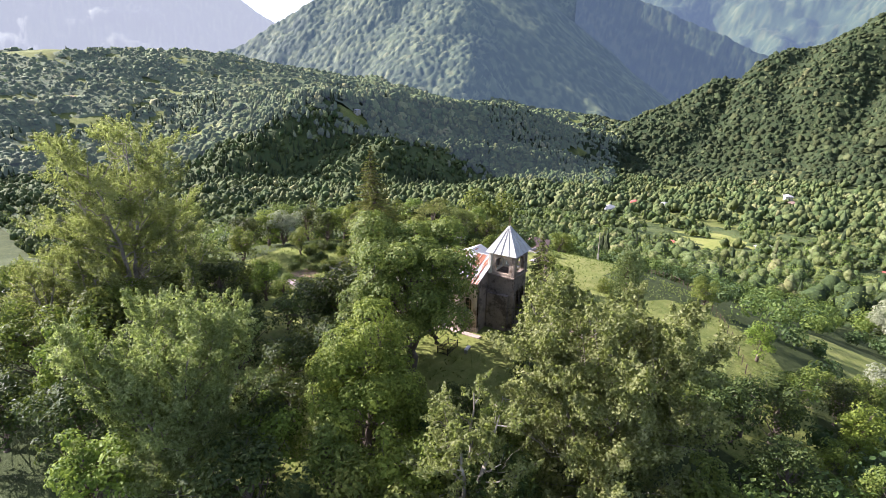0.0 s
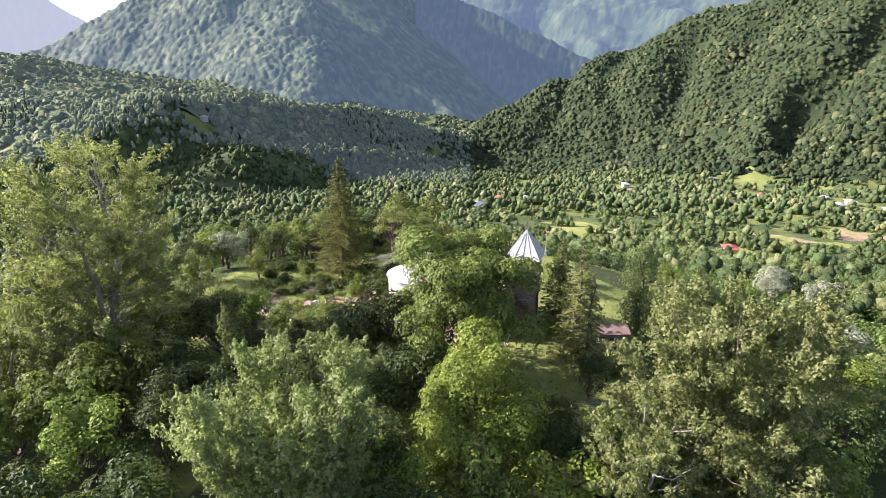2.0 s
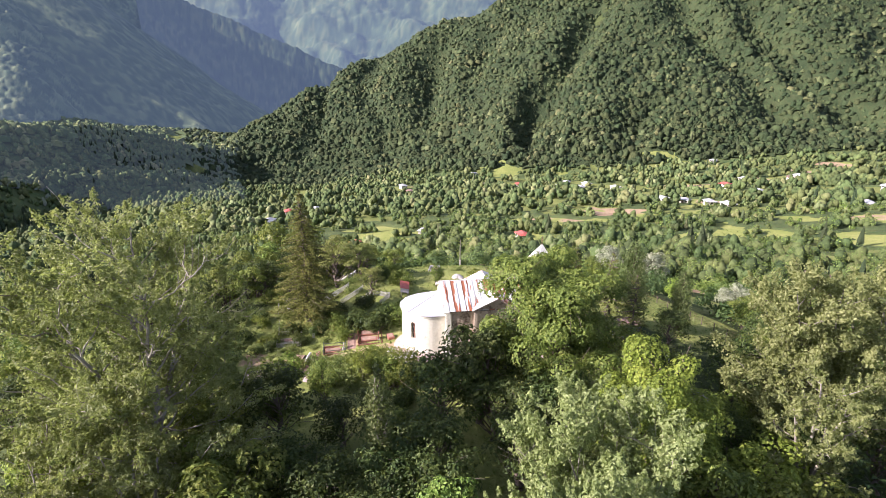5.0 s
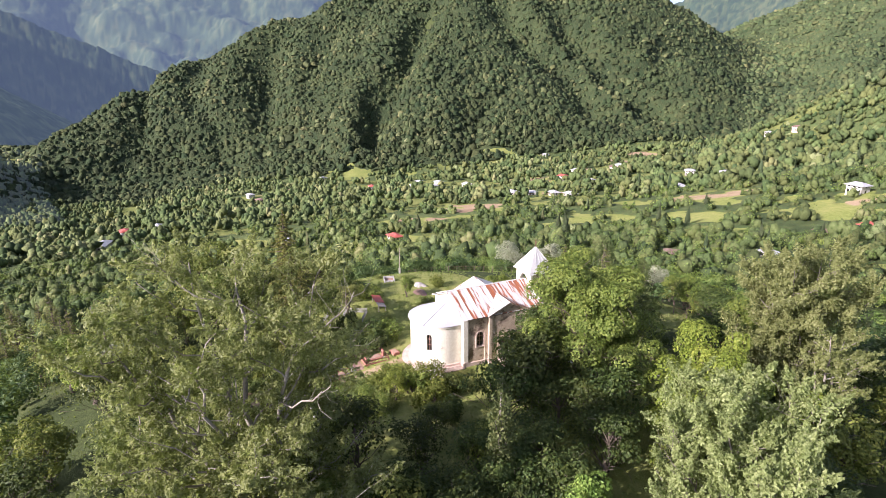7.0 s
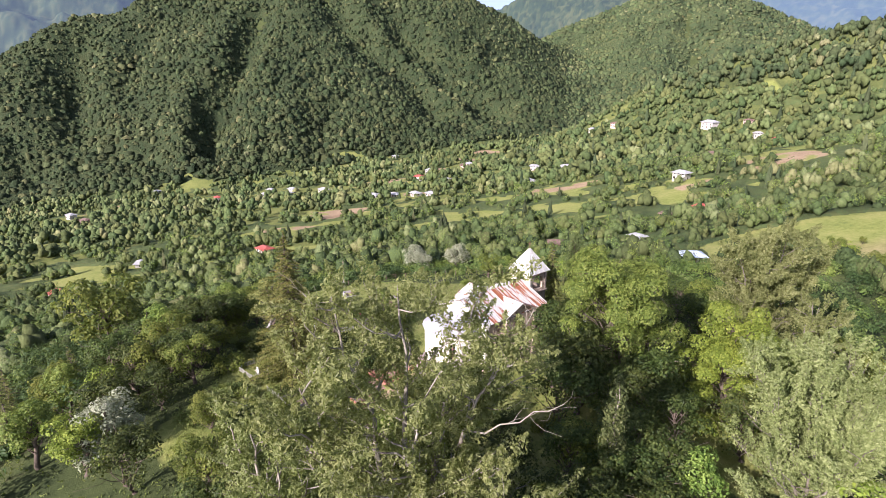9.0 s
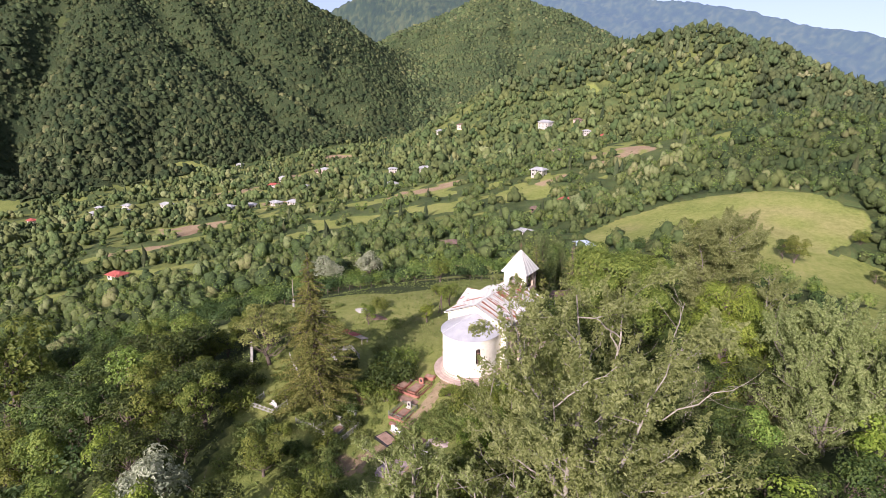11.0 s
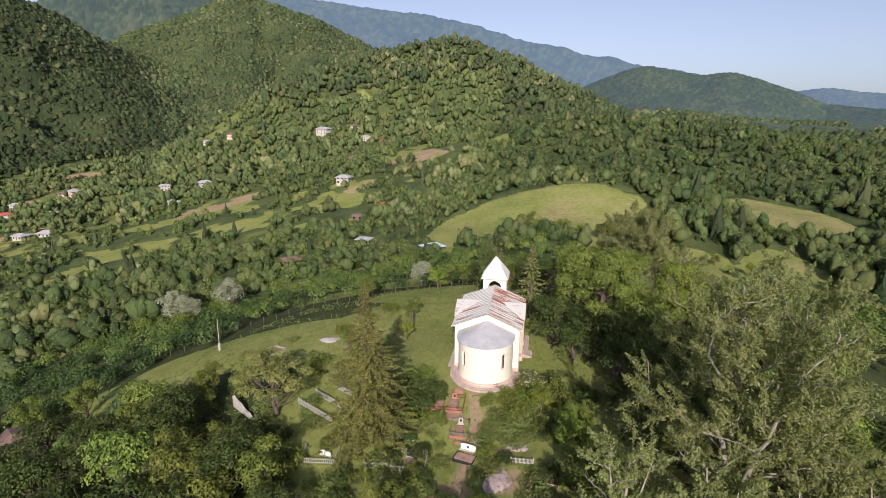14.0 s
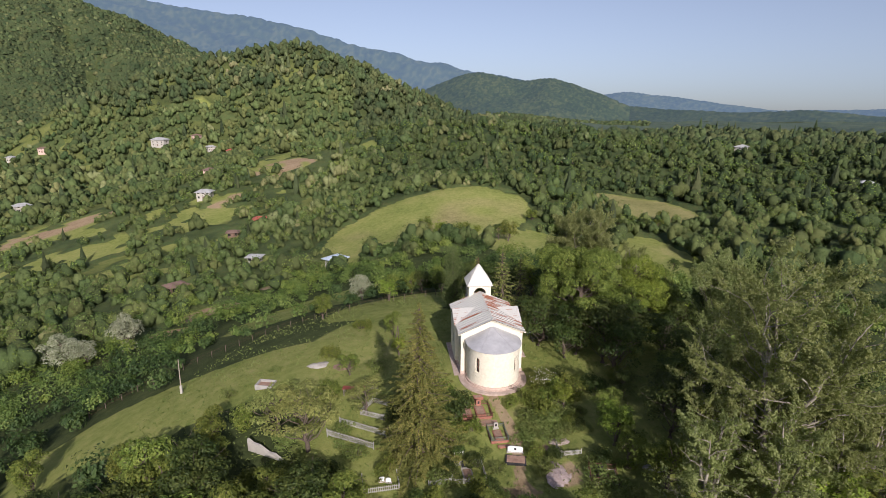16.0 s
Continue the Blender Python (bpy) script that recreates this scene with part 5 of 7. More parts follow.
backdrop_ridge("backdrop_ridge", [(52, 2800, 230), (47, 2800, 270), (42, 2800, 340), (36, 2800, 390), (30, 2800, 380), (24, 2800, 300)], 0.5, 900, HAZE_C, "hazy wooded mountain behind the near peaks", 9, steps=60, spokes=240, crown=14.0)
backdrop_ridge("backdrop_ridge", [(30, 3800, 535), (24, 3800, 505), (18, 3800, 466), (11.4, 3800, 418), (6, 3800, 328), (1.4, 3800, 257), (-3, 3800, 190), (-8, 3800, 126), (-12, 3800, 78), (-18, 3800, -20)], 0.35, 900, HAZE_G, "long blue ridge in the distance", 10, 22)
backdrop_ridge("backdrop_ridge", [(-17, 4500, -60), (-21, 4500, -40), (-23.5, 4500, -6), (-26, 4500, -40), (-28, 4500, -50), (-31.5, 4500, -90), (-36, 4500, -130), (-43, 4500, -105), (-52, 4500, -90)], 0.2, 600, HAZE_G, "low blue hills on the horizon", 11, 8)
HAZE_F = haze_glow_mat("hazy wooded hill", GREENS, (0.25, 0.36, 0.52), 0.13)
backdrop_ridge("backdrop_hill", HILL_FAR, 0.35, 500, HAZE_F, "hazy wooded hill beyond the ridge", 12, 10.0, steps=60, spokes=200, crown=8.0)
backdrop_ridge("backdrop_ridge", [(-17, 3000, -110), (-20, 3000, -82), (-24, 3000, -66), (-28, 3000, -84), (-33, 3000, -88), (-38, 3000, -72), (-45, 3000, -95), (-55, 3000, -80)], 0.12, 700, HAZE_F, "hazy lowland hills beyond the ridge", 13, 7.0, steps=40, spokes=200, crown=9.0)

# a spur of that mountain runs down towards the gorge; its crest is raised, unseen, and steepened to shade its far side
SPUR = [(121.5, 2380, 520), (118, 2260, 370), (114, 2120, 215), (111.3, 1960, 85), (109.9, 1820, -35), (107, 1650, -110), (105.1, 1550, -155)]
R_, A_ = np.meshgrid(np.arange(1350, 2500, 11.0), np.radians(np.arange(96, 122, 0.32)), indexing="ij")
x, y = -R_ * np.sin(A_), R_ * np.cos(A_)
lift, tone = crowns(x.ravel(), y.ravel(), 12.0, 15)
z = ridge_line(x, y, SPUR, 0.74) + 46 * (fbm(x / 170, y / 170, 14, 4) - 0.5) + (lift.reshape(x.shape) - 0.5) * 12
m = R_.shape[1]
k, q = np.meshgrid(np.arange(R_.shape[0] - 1), np.arange(m - 1), indexing="ij")
quads = np.stack([k * m + q, k * m + q + 1, (k + 1) * m + q + 1, (k + 1) * m + q], -1).reshape(-1, 4)
quads = quads[(z.ravel()[quads] > -330).all(axis=1)]
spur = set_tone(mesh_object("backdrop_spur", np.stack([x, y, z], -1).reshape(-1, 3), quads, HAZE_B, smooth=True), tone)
tagged(spur, "wooded mountain spur with its far side in shade", "mountain", kind="structure")

# ---- single trees and shrubs on the church hill ----
V = {}
V["leafy"] = broadleaf("leafy_tree", 7.0, 3.1, LEAF_SHRUB, BARK, 31, count=3100, clumps=30, clump=0.30, crown_from=0.12, leaf_len=0.28, leaf_wid=0.18, twigs=1, fine_wood=False)
V["bright"] = broadleaf("leafy_tree", 7.0, 3.0, LEAF_LIME, BARK, 32, count=3100, clumps=30, clump=0.30, crown_from=0.10, leaf_len=0.28, leaf_wid=0.18, twigs=1, fine_wood=False)
V["dark"] = broadleaf("leafy_tree", 7.5, 3.4, LEAF_DARK, BARK, 33, count=3100, clumps=32, clump=0.30, crown_from=0.08, leaf_len=0.28, leaf_wid=0.18, twigs=1, fine_wood=False)
V["dark2"] = broadleaf("leafy_tree", 8.0, 3.0, LEAF_CHESTNUT, BARK, 34, count=3100, clumps=30, clump=0.29, crown_from=0.12, leaf_len=0.28, leaf_wid=0.18, twigs=1, fine_wood=False)
V["pine"] = broadleaf("pine_tree", 7.5, 4.2, LEAF_FIR, BARK, 35, count=3100, clumps=26, clump=0.25, crown_from=0.20, leaf_len=0.34, leaf_wid=0.12, flat=0.35, twigs=1)
V["conifer"] = conifer("conifer_tree", 9.0, 2.1, LEAF_FIR, BARK, 36, count=2300, layers=16, per=8, droop=0.2)
V["pale"] = broadleaf("willow_tree", 5.6, 3.3, LEAF_PALE, BARK, 37, count=3400, clumps=26, clump=0.30, crown_from=0.05, leaf_len=0.30, leaf_wid=0.14, twigs=1)
V["poplar"] = limb_tree("poplar_tree", 14.0, 5.6, LEAF_ASPEN, BARK_PALE, 38, leaders=4, boughs=10, sprays=6, count=17000, leaf_len=0.26, leaf_wid=0.14, low=0.14, spray=0.28, plump=0.30)
V["shrub"] = shrub("shrub", 1.7, 1.5, LEAF_SHRUB, 39, 1100)
V["shrub_dark"] = shrub("shrub", 1.6, 1.6, LEAF_DARK, 40, 1100)
V["weeds"] = shrub("weed_clump", 0.8, 1.2, LEAF_GRASS, 41, 700, 0.17)
V["flowering"] = shrub("flowering_shrub", 3.4, 2.1, LEAF_SHRUB, 42, 3000, 0.18, 18, 420)
LABELS = {"leafy": ("green leafy tree on the church hill", "tree"), "bright": ("bright green leafy tree on the slope", "tree"),
          "dark": ("dark green leafy tree in the thicket", "tree"), "dark2": ("dense green tree beside the churchyard", "tree"),
          "pine": ("low spreading pine with flat dull boughs", "tree"), "conifer": ("dark pointed conifer on the slope", "tree"),
          "pale": ("pale grey-green rounded willow", "tree"), "poplar": ("silvery poplar with pale branches", "tree"),
          "shrub": ("green shrub in the grass", "shrub"), "shrub_dark": ("dark green shrub in the grass", "shrub"),
          "weeds": ("clump of long grass and weeds", "weeds"), "flowering": ("shrub with white blossom beside the apse", "shrub")}
SIZE = {"leafy": 7.0, "bright": 7.0, "dark": 7.5, "dark2": 8.0, "pine": 7.5, "conifer": 9.0, "pale": 5.6, "poplar": 14.0, "shrub": 1.7, "shrub_dark": 1.6, "weeds": 0.8, "flowering": 3.4}
used = set()
turn_rng = random.Random(5)


def plant(kind, x, y, height, wide=1.0):
    s = height / SIZE[kind]
    turn = turn_rng.uniform(0, 360)
    if kind not in used:
        used.add(kind)
        ob = stand(V[kind], x, y, turn)
    else:
        ob = again(V[kind], x, y, turn)
    ob.scale = (s * wide, s * wide, s)
    return tagged(ob, *LABELS[kind])


# a wood of conifers on the slope beyond the graves
grove_rng = random.Random(9)
for _ in range(46):
    a, q = grove_rng.uniform(0, TAU), math.sqrt(grove_rng.random())
    plant("conifer", -128 + 62 * q * math.cos(a), -96 + 26 * q * math.sin(a) + 0.35 * 62 * q * math.cos(a), grove_rng.uniform(10, 15))
# bushes over the meadow hill
for kind, x, y, h in (("leafy", 30, 125, 8.0), ("dark", 27, 128, 6.5), ("dark", 52, 123, 5.0), ("dark", 49, 126, 4.2), ("leafy", 45.5, 152, 5.5), ("leafy", 3, 156, 2.6), ("leafy", 1, 140, 7.0), ("bright", 6, 132, 7.0), ("dark", -4, 133, 6.0), ("leafy", 14, 128, 7.0),
                      ("bright", 20, 134, 4.0), ("dark", 66, 150, 6.0), ("leafy", 74, 140, 6.0), ("dark", 80, 146, 6.5), ("leafy", 62, 118, 4.0), ("bright", 70, 110, 4.5), ("dark", 92, 148, 5.0), ("leafy", 97, 146, 5.0), ("leafy", 103, 155, 5.0), ("leafy", 88, 100, 4.0), ("dark", 76, 92, 5.0)):
    plant(kind, x, y, h)
# south side, between the chestnut and the slope; some dark leaves stand in for deep shade
# the tree at (8.8, 7.8) is added to block the sun from the lawn
for kind, x, y, h in (("dark", 16.6, 1.4, 10.4), ("dark", 11.6, 3.4, 6.2), ("poplar", 29.0, -24.0, 11.0), ("poplar", 25.5, -31.0, 11.0), ("leafy", 20.5, -21.0, 7.5), ("leafy", 27.5, -19.5, 8.0), ("dark", 25.5, -3.8, 7.5), ("dark", 22.1, 4.4, 7.5), ("dark", 29.6, -3.9, 7.0), ("dark", 27.5, -7.5, 7.0), ("dark", 22.4, -7.4, 6.0), ("dark", 29, -12, 7.0), ("leafy", 30, -17.5, 8.5), ("dark", 33, -10, 7.0), ("dark", 8.8, 7.8, 8.8), ("dark", 36, -34, 9.0), ("leafy", 30, -48, 9.0), ("dark", 40.5, -23, 8.0), ("leafy", 24, -60, 9.0), ("dark", 33, -41, 9.0), ("leafy", 22, -46, 8.0), ("leafy", 6, -45, 7.5), ("dark", 12, -42, 7.5), ("dark", 42, -14, 8.0), ("dark", 3.4, 40.4, 7.0), ("leafy", -2.6, 42.0, 6.0), ("dark", -6.6, 45.8, 5.5), ("bright", -1.3, 47.5, 6.0), ("dark", 6.5, 37.5, 7.0), ("leafy", -12.5, 49, 5.0), ("leafy", 1.1, 41, 4.5), ("bright", 5.2, 45.3, 4.5), ("leafy", -9, 46, 5.0), ("dark", 12, 41.5, 6.5), ("bright", 20, 38.5, 6.5), ("leafy", 9, 48, 6.0), ("dark", 24.5, 21.7, 5.5), ("bright", 0, 47, 4.0), ("dark", 13.6, 4.4, 9.0), ("dark", 17.4, -2.0, 8.6), ("leafy", 33.4, -19.9, 8.0), ("dark", 26.5, -12.0, 6.0), ("dark", 19.5, 2.0, 7.0), ("dark", 22, 7, 8.5), ("dark", 21, 18, 5.0), ("dark", 13, 20.5, 4.5),
                      ("conifer", 5.2, 18.6, 12.5), ("conifer", 8.6, 19.8, 11.0), ("bright", 31, 20, 8.0), ("dark", 28.5, 25, 8.0), ("dark", 26, 3, 7.0),
                      ("dark", 19.5, -11.5, 5.6), ("leafy", 23.0, -6.5, 5.6), ("dark", 30.5, -8, 6.4), ("bright", 33, 9, 7.0), ("dark", 31, 7, 7.5), ("dark2", 32, -4, 7.0),
                      ("dark", 17.5, -17, 8.0), ("leafy", 13, -25, 6.0), ("bright", 10.6, -17.4, 5.6), ("leafy", 11.5, -13.5, 4.6), ("dark", 15.5, -8.5, 4.2),
                      ("poplar", 13.5, -31.0, 12.5), ("poplar", 31.5, -28.5, 11.5), ("poplar", 19, -32, 12.5), ("poplar", 30, 24, 12.5), ("dark", 38, 12, 9), ("dark", 40, -6, 8), ("bright", 42, 2, 8),
                      ("bright", 36, -14, 8), ("leafy", 35, 20, 8), ("bright", 24, -32, 8), ("dark", 10, -34, 7), ("dark", 16, 27, 8), ("leafy", 14, 32, 8), ("dark", 9, 36, 7), ("leafy", 20, 37, 7), ("dark", 27, 34, 9), ("leafy", 33, 32, 8),
                      ("dark2", 38, 27, 9), ("leafy", 36, -22, 9), ("leafy", 30, -33, 8), ("bright", 38, -30, 8), ("dark", 44, -12, 8), ("leafy", 44, 16, 7), ("dark", 26, -15, 7), ("leafy", 34, -17, 8), ("dark2", 33, 15, 8), ("leafy", 22, 23, 5.5), ("dark", 25, 19, 5.5)):
    plant(kind, x, y, h)
# churchyard, north and east
for kind, x, y, h in (("dark", -55, -16, 8.5), ("dark2", -52, -24, 9.5), ("dark", -60, -19, 8.5), ("dark", -66, -17, 8.0), ("dark", -47, -18, 8.0), ("leafy", -45, -10.5, 5.5), ("dark2", -40, -14.5, 8.5), ("dark", -35, -17, 8.0), ("dark", -57, -28, 9.0), ("leafy", -68, -6, 7.0), ("dark", -38, -33, 9.5), ("dark2", -46, -31, 9.0), ("dark", -30, -33, 9.0), ("leafy", -22, -30, 7.0), ("dark", -48, -25, 10.0), ("dark", -33, -21.5, 9.0), ("dark", -15.5, -36.5, 7.0), ("dark", -22, -27.5, 7.0), ("dark", -64, -26, 9.0), ("dark", -70, -20, 9.0), ("pine", -23.5, -14.0, 8.2), ("pine", -16.8, -8.6, 5.0), ("pine", -27, -10.5, 7.0), ("leafy", -35, -9.5, 5.5), ("shrub", -30.5, -17.5, 2.5), ("leafy", -38, -17, 7.5), ("dark", -41, -20.5, 9.0), ("dark2", -34, -26, 10.0), ("leafy", -27, -27, 8.5), ("dark", -22, -25, 7.0), ("pale", -80, 69, 9.5), ("pale", -91, 61, 9.5), ("pale", -86, 60, 6.5), ("leafy", -34.0, -15.5, 5.0), ("dark", -36, -21, 6.5), ("dark", -30, -26, 6.0), ("leafy", -25.5, -21.5, 5.0),
                      ("dark", -33, -34, 8.0), ("dark", -24, -32, 7.5), ("dark", -40, -29, 8.0), ("leafy", -18.5, -27, 6.5), ("dark", -45, -23, 7.0), ("leafy", -43, -14.5, 4.0),
                      ("pale", -10.4, -37.2, 6.4), ("leafy", -70, -28, 18.0), ("leafy", 11.0, -21.4, 4.6), ("bright", 7.2, -9.6, 3.6), ("leafy", -6, -29, 4.6), ("dark", -15, -31.5, 6.0), ("bright", -20, -36, 6.5), ("dark2", -28, -39, 8.0), ("leafy", -36, -40, 8.0),
                      ("conifer", -44, -37, 10), ("conifer", -38, -47, 11), ("conifer", -48, -45, 10), ("conifer", -31, -50, 10), ("conifer", -25, -45, 9.5), ("leafy", 3, -32, 6.0),
                      ("dark", -2, -37, 7.0), ("bright", -9, -40, 7.0), ("leafy", 6, -41, 7.0), ("dark2", -16, -43, 8.0), ("leafy", -34, -13.0, 4.2), ("dark2", -50.5, -17, 6.0), ("dark", -55, -12, 6.0), ("leafy", -60, -4, 6.0),
                      ("leafy", -19.5, 1.5, 3.4), ("bright", -12.5, 6.5, 3.2), ("leafy", -13.5, 14, 4.0), ("pale", -20, 52, 6.0), ("bright", -14, 38, 5.0), ("leafy", -26, 30, 5.0), ("dark", 4, 27, 5.5)):
    plant(kind, x, y, h)
for kind, x, y, h in (("shrub", 4.2, -9.6, 2.4), ("shrub", 6.4, -7.6, 2.8), ("shrub_dark", -5.6, -7.6, 2.6), ("shrub_dark", -6.9, -10.6, 2.8), ("shrub", -8.2, -13.0, 2.2), ("weeds", 3.2, -11.4, 1.3), ("weeds", 4.8, -12.2, 1.2), ("weeds", 6.4, -11.0, 1.3), ("flowering", 6.0, -5.2, 3.4), ("shrub", 3.2, -7.2, 1.8), ("shrub", 1.2, -8.2, 1.4), ("shrub", 4.6, -8.4, 2.0), ("shrub", 5.6, -10.0, 1.3), ("shrub", -7.6, -5.2, 2.4),
                      ("shrub_dark", -9.2, -6.6, 2.4), ("shrub_dark", 8.0, -3.2, 2.2), ("shrub", 9.5, -6.4, 2.6), ("shrub_dark", -6.6, -8.0, 1.4), ("weeds", 2.6, -10.6, 0.8), ("weeds", 1.4, -12.6, 0.7),
                      ("weeds", 3.2, -13.6, 0.9), ("weeds", 5.6, -14.2, 0.9), ("shrub", 7.4, -12.6, 1.4), ("shrub", 1.9, -17.2, 1.5), ("weeds", 2.2, -19.4, 1.0), ("weeds", -3.4, -16.0, 0.5),
                      ("weeds", 6.6, -24.0, 1.0), ("shrub_dark", -1.0, -25.2, 1.5), ("shrub_dark", -6.8, -24.6, 1.6), ("shrub", -10.2, -23.6, 1.6), ("shrub_dark", -12.0, -13.6, 2.0), ("shrub_dark", -13.2, -9.8, 2.2),
                      ("shrub", -14.6, -18.8, 1.7), ("shrub", -18.0, -22.6, 2.4), ("shrub_dark", -21.0, -18.6, 2.0), ("weeds", -12.6, -4.2, 0.8), ("weeds", -16.0, 3.2, 1.0), ("shrub", -22.0, -3.8, 2.4),
                      ("shrub_dark", -25.5, -7.5, 2.6), ("shrub", -28.6, -4.6, 2.0), ("shrub", -32.0, -6.2, 2.4), ("weeds", -36.0, 2.0, 0.8), ("weeds", -30.5, 6.0, 0.7), ("shrub", -22.6, 8.0, 1.8), ("shrub", -18.4, 18.2, 1.9),
                      ("shrub", 10.4, -21.4, 1.4), ("shrub_dark", 12.4, -18.0, 1.8), ("shrub", 13.8, -20.6, 1.6), ("weeds", 9.0, -26.0, 1.0), ("weeds", -4.0, -27.0, 1.0), ("weeds", 2.0, -26.6, 1.0), ("weeds", 5.2, 21.0, 0.8),
                      ("shrub", 7.6, 23.2, 1.6), ("weeds", 7.0, 26.4, 0.9), ("shrub", 16.6, -3.6, 1.8), ("shrub_dark", 12.6, -5.8, 2.2), ("shrub", 20.0, -17.5, 2.0), ("weeds", 8.8, -1.2, 0.7), ("shrub", 17.8, 24.2, 1.8)):
    plant(kind, x, y, h)
# rough growth among the graves
weed_rng = random.Random(21)
for n in range(120):
    x, y = (weed_rng.uniform(-34, 9), weed_rng.uniform(-31, -9)) if n < 46 else (weed_rng.uniform(-13, 9), weed_rng.uniform(-28, -7))
    if abs(x + 0.3) < 1.4 or abs(x) < 5.5 and y > -11 or math.hypot(x - 3.6, y + 21) < 2.4:
        continue
    kind = weed_rng.choice(("shrub", "weeds", "weeds", "shrub_dark", "weeds"))
    plant(kind, x, y, weed_rng.uniform(0.5, 1.1) if kind == "weeds" else weed_rng.uniform(0.8, 1.8))

# ---- the church ----
from mathutils.geometry import tessellate_polygon


def part(name, bm, material, parent, label="", smooth=False):
    """Links a bmesh as one mesh object under a thing or a part."""
    me = bpy.data.meshes.new(name)
    bmesh.ops.recalc_face_normals(bm, faces=bm.faces[:])
    bm.to_mesh(me)
    bm.free()
    me.materials.append(material)
    if smooth:
        for p in me.polygons:
            p.use_smooth = True
    ob = new(name, me)
    ob.parent = parent
    if label:
        tagged(ob, label)
    return ob


def box_bm(x0, x1, y0, y1, z0, z1, bevel=0.0, bm=None):
    bm = bm or bmesh.new()
    vs = [bm.verts.new((x, y, z)) for x in (x0, x1) for y in (y0, y1) for z in (z0, z1)]
    fs = [bm.faces.new([vs[k] for k in q]) for q in ((0, 1, 3, 2), (4, 6, 7, 5), (0, 4, 5, 1), (2, 3, 7, 6), (0, 2, 6, 4), (1, 5, 7, 3))]
    if bevel:
        es = list({e for f in fs for e in f.edges})
        bmesh.ops.bevel(bm, geom=es, offset=bevel, segments=1, affect="EDGES")
    return bm


def prism_bm(poly, thick, holes=(), bm=None):
    """A plate from an outline (u, z) with holes, its front at d = 0 and its back at d = thick; vertices are (u, d, z)."""
    bm = bm or bmesh.new()
    loops = [list(poly)] + [list(h) for h in holes]
    flat = [p for lp in loops for p in lp]
    tris = tessellate_polygon([[Vector((u, z, 0)) for u, z in lp] for lp in loops])
    front = [bm.verts.new((u, 0, z)) for u, z in flat]
    back = [bm.verts.new((u, thick, z)) for u, z in flat]
    for a, b, c in tris:
        bm.faces.new((front[a], front[b], front[c]))
        bm.faces.new((back[c], back[b], back[a]))
    k = 0
    for lp in loops:
        n = len(lp)
        for q in range(n):
            a, b = k + q, k + (q + 1) % n
            bm.faces.new((front[a], front[b], back[b], back[a]))
        k += n
    return bm


def arch(u, z0, w, h, n=9):
    """Outline of an opening with a round top: centre u, sill z0, width w, full height h."""
    r = w / 2
    top = z0 + h - r
    pts = [(u - r, z0), (u + r, z0)]
    return pts + [(u + r * math.cos(t), top + r * math.sin(t)) for t in np.linspace(0, math.pi, n)]


def placed(bm, fn):
    for v in bm.verts:
        v.co = Vector(fn(*v.co))
    return bm


def side_pose(side):
    """Maps a plate's (u, d, z) onto the long walls: u runs along y, d goes inwards."""
    return (lambda u, d, z: (side - math.copysign(d, side), u, z))




def plaster_mat(name, light, worn, stone, wear):
    """Limewash over stone: patches where it is stained and where it has come off."""
    m, n, l, b = node_mat(name)
    pos = world_coords(n)
    big = noise_tex(n, l, 0.55, 8.0, 0.7, pos)
    mid = noise_tex(n, l, 2.6, 6.0, 0.7, pos)
    fine = noise_tex(n, l, 22.0, 4.0, 0.6, pos)
    tone = ramp(n, l, mid.outputs["Fac"], [(0.3, worn), (0.62, light)]).outputs["Color"]
    add = n.new("ShaderNodeMath")
    add.operation = "MULTIPLY_ADD"
    l.new(mid.outputs["Fac"], add.inputs[0])
    add.inputs[1].default_value = 0.45
    l.new(big.outputs["Fac"], add.inputs[2])
    mask = ramp(n, l, add.outputs[0], [(wear, (0, 0, 0)), (wear + 0.10, (1, 1, 1))]).outputs["Color"]
    st = ramp(n, l, fine.outputs["Fac"], [(0.3, tuple(0.6 * c for c in stone)), (0.7, stone)]).outputs["Color"]
    l.new(mix_col(n, l, mask, tone, st), b.inputs["Base Color"])
    b.inputs["Roughness"].default_value = 0.92
    bump(n, l, b, add.outputs[0], 0.35, 0.05)
    return m


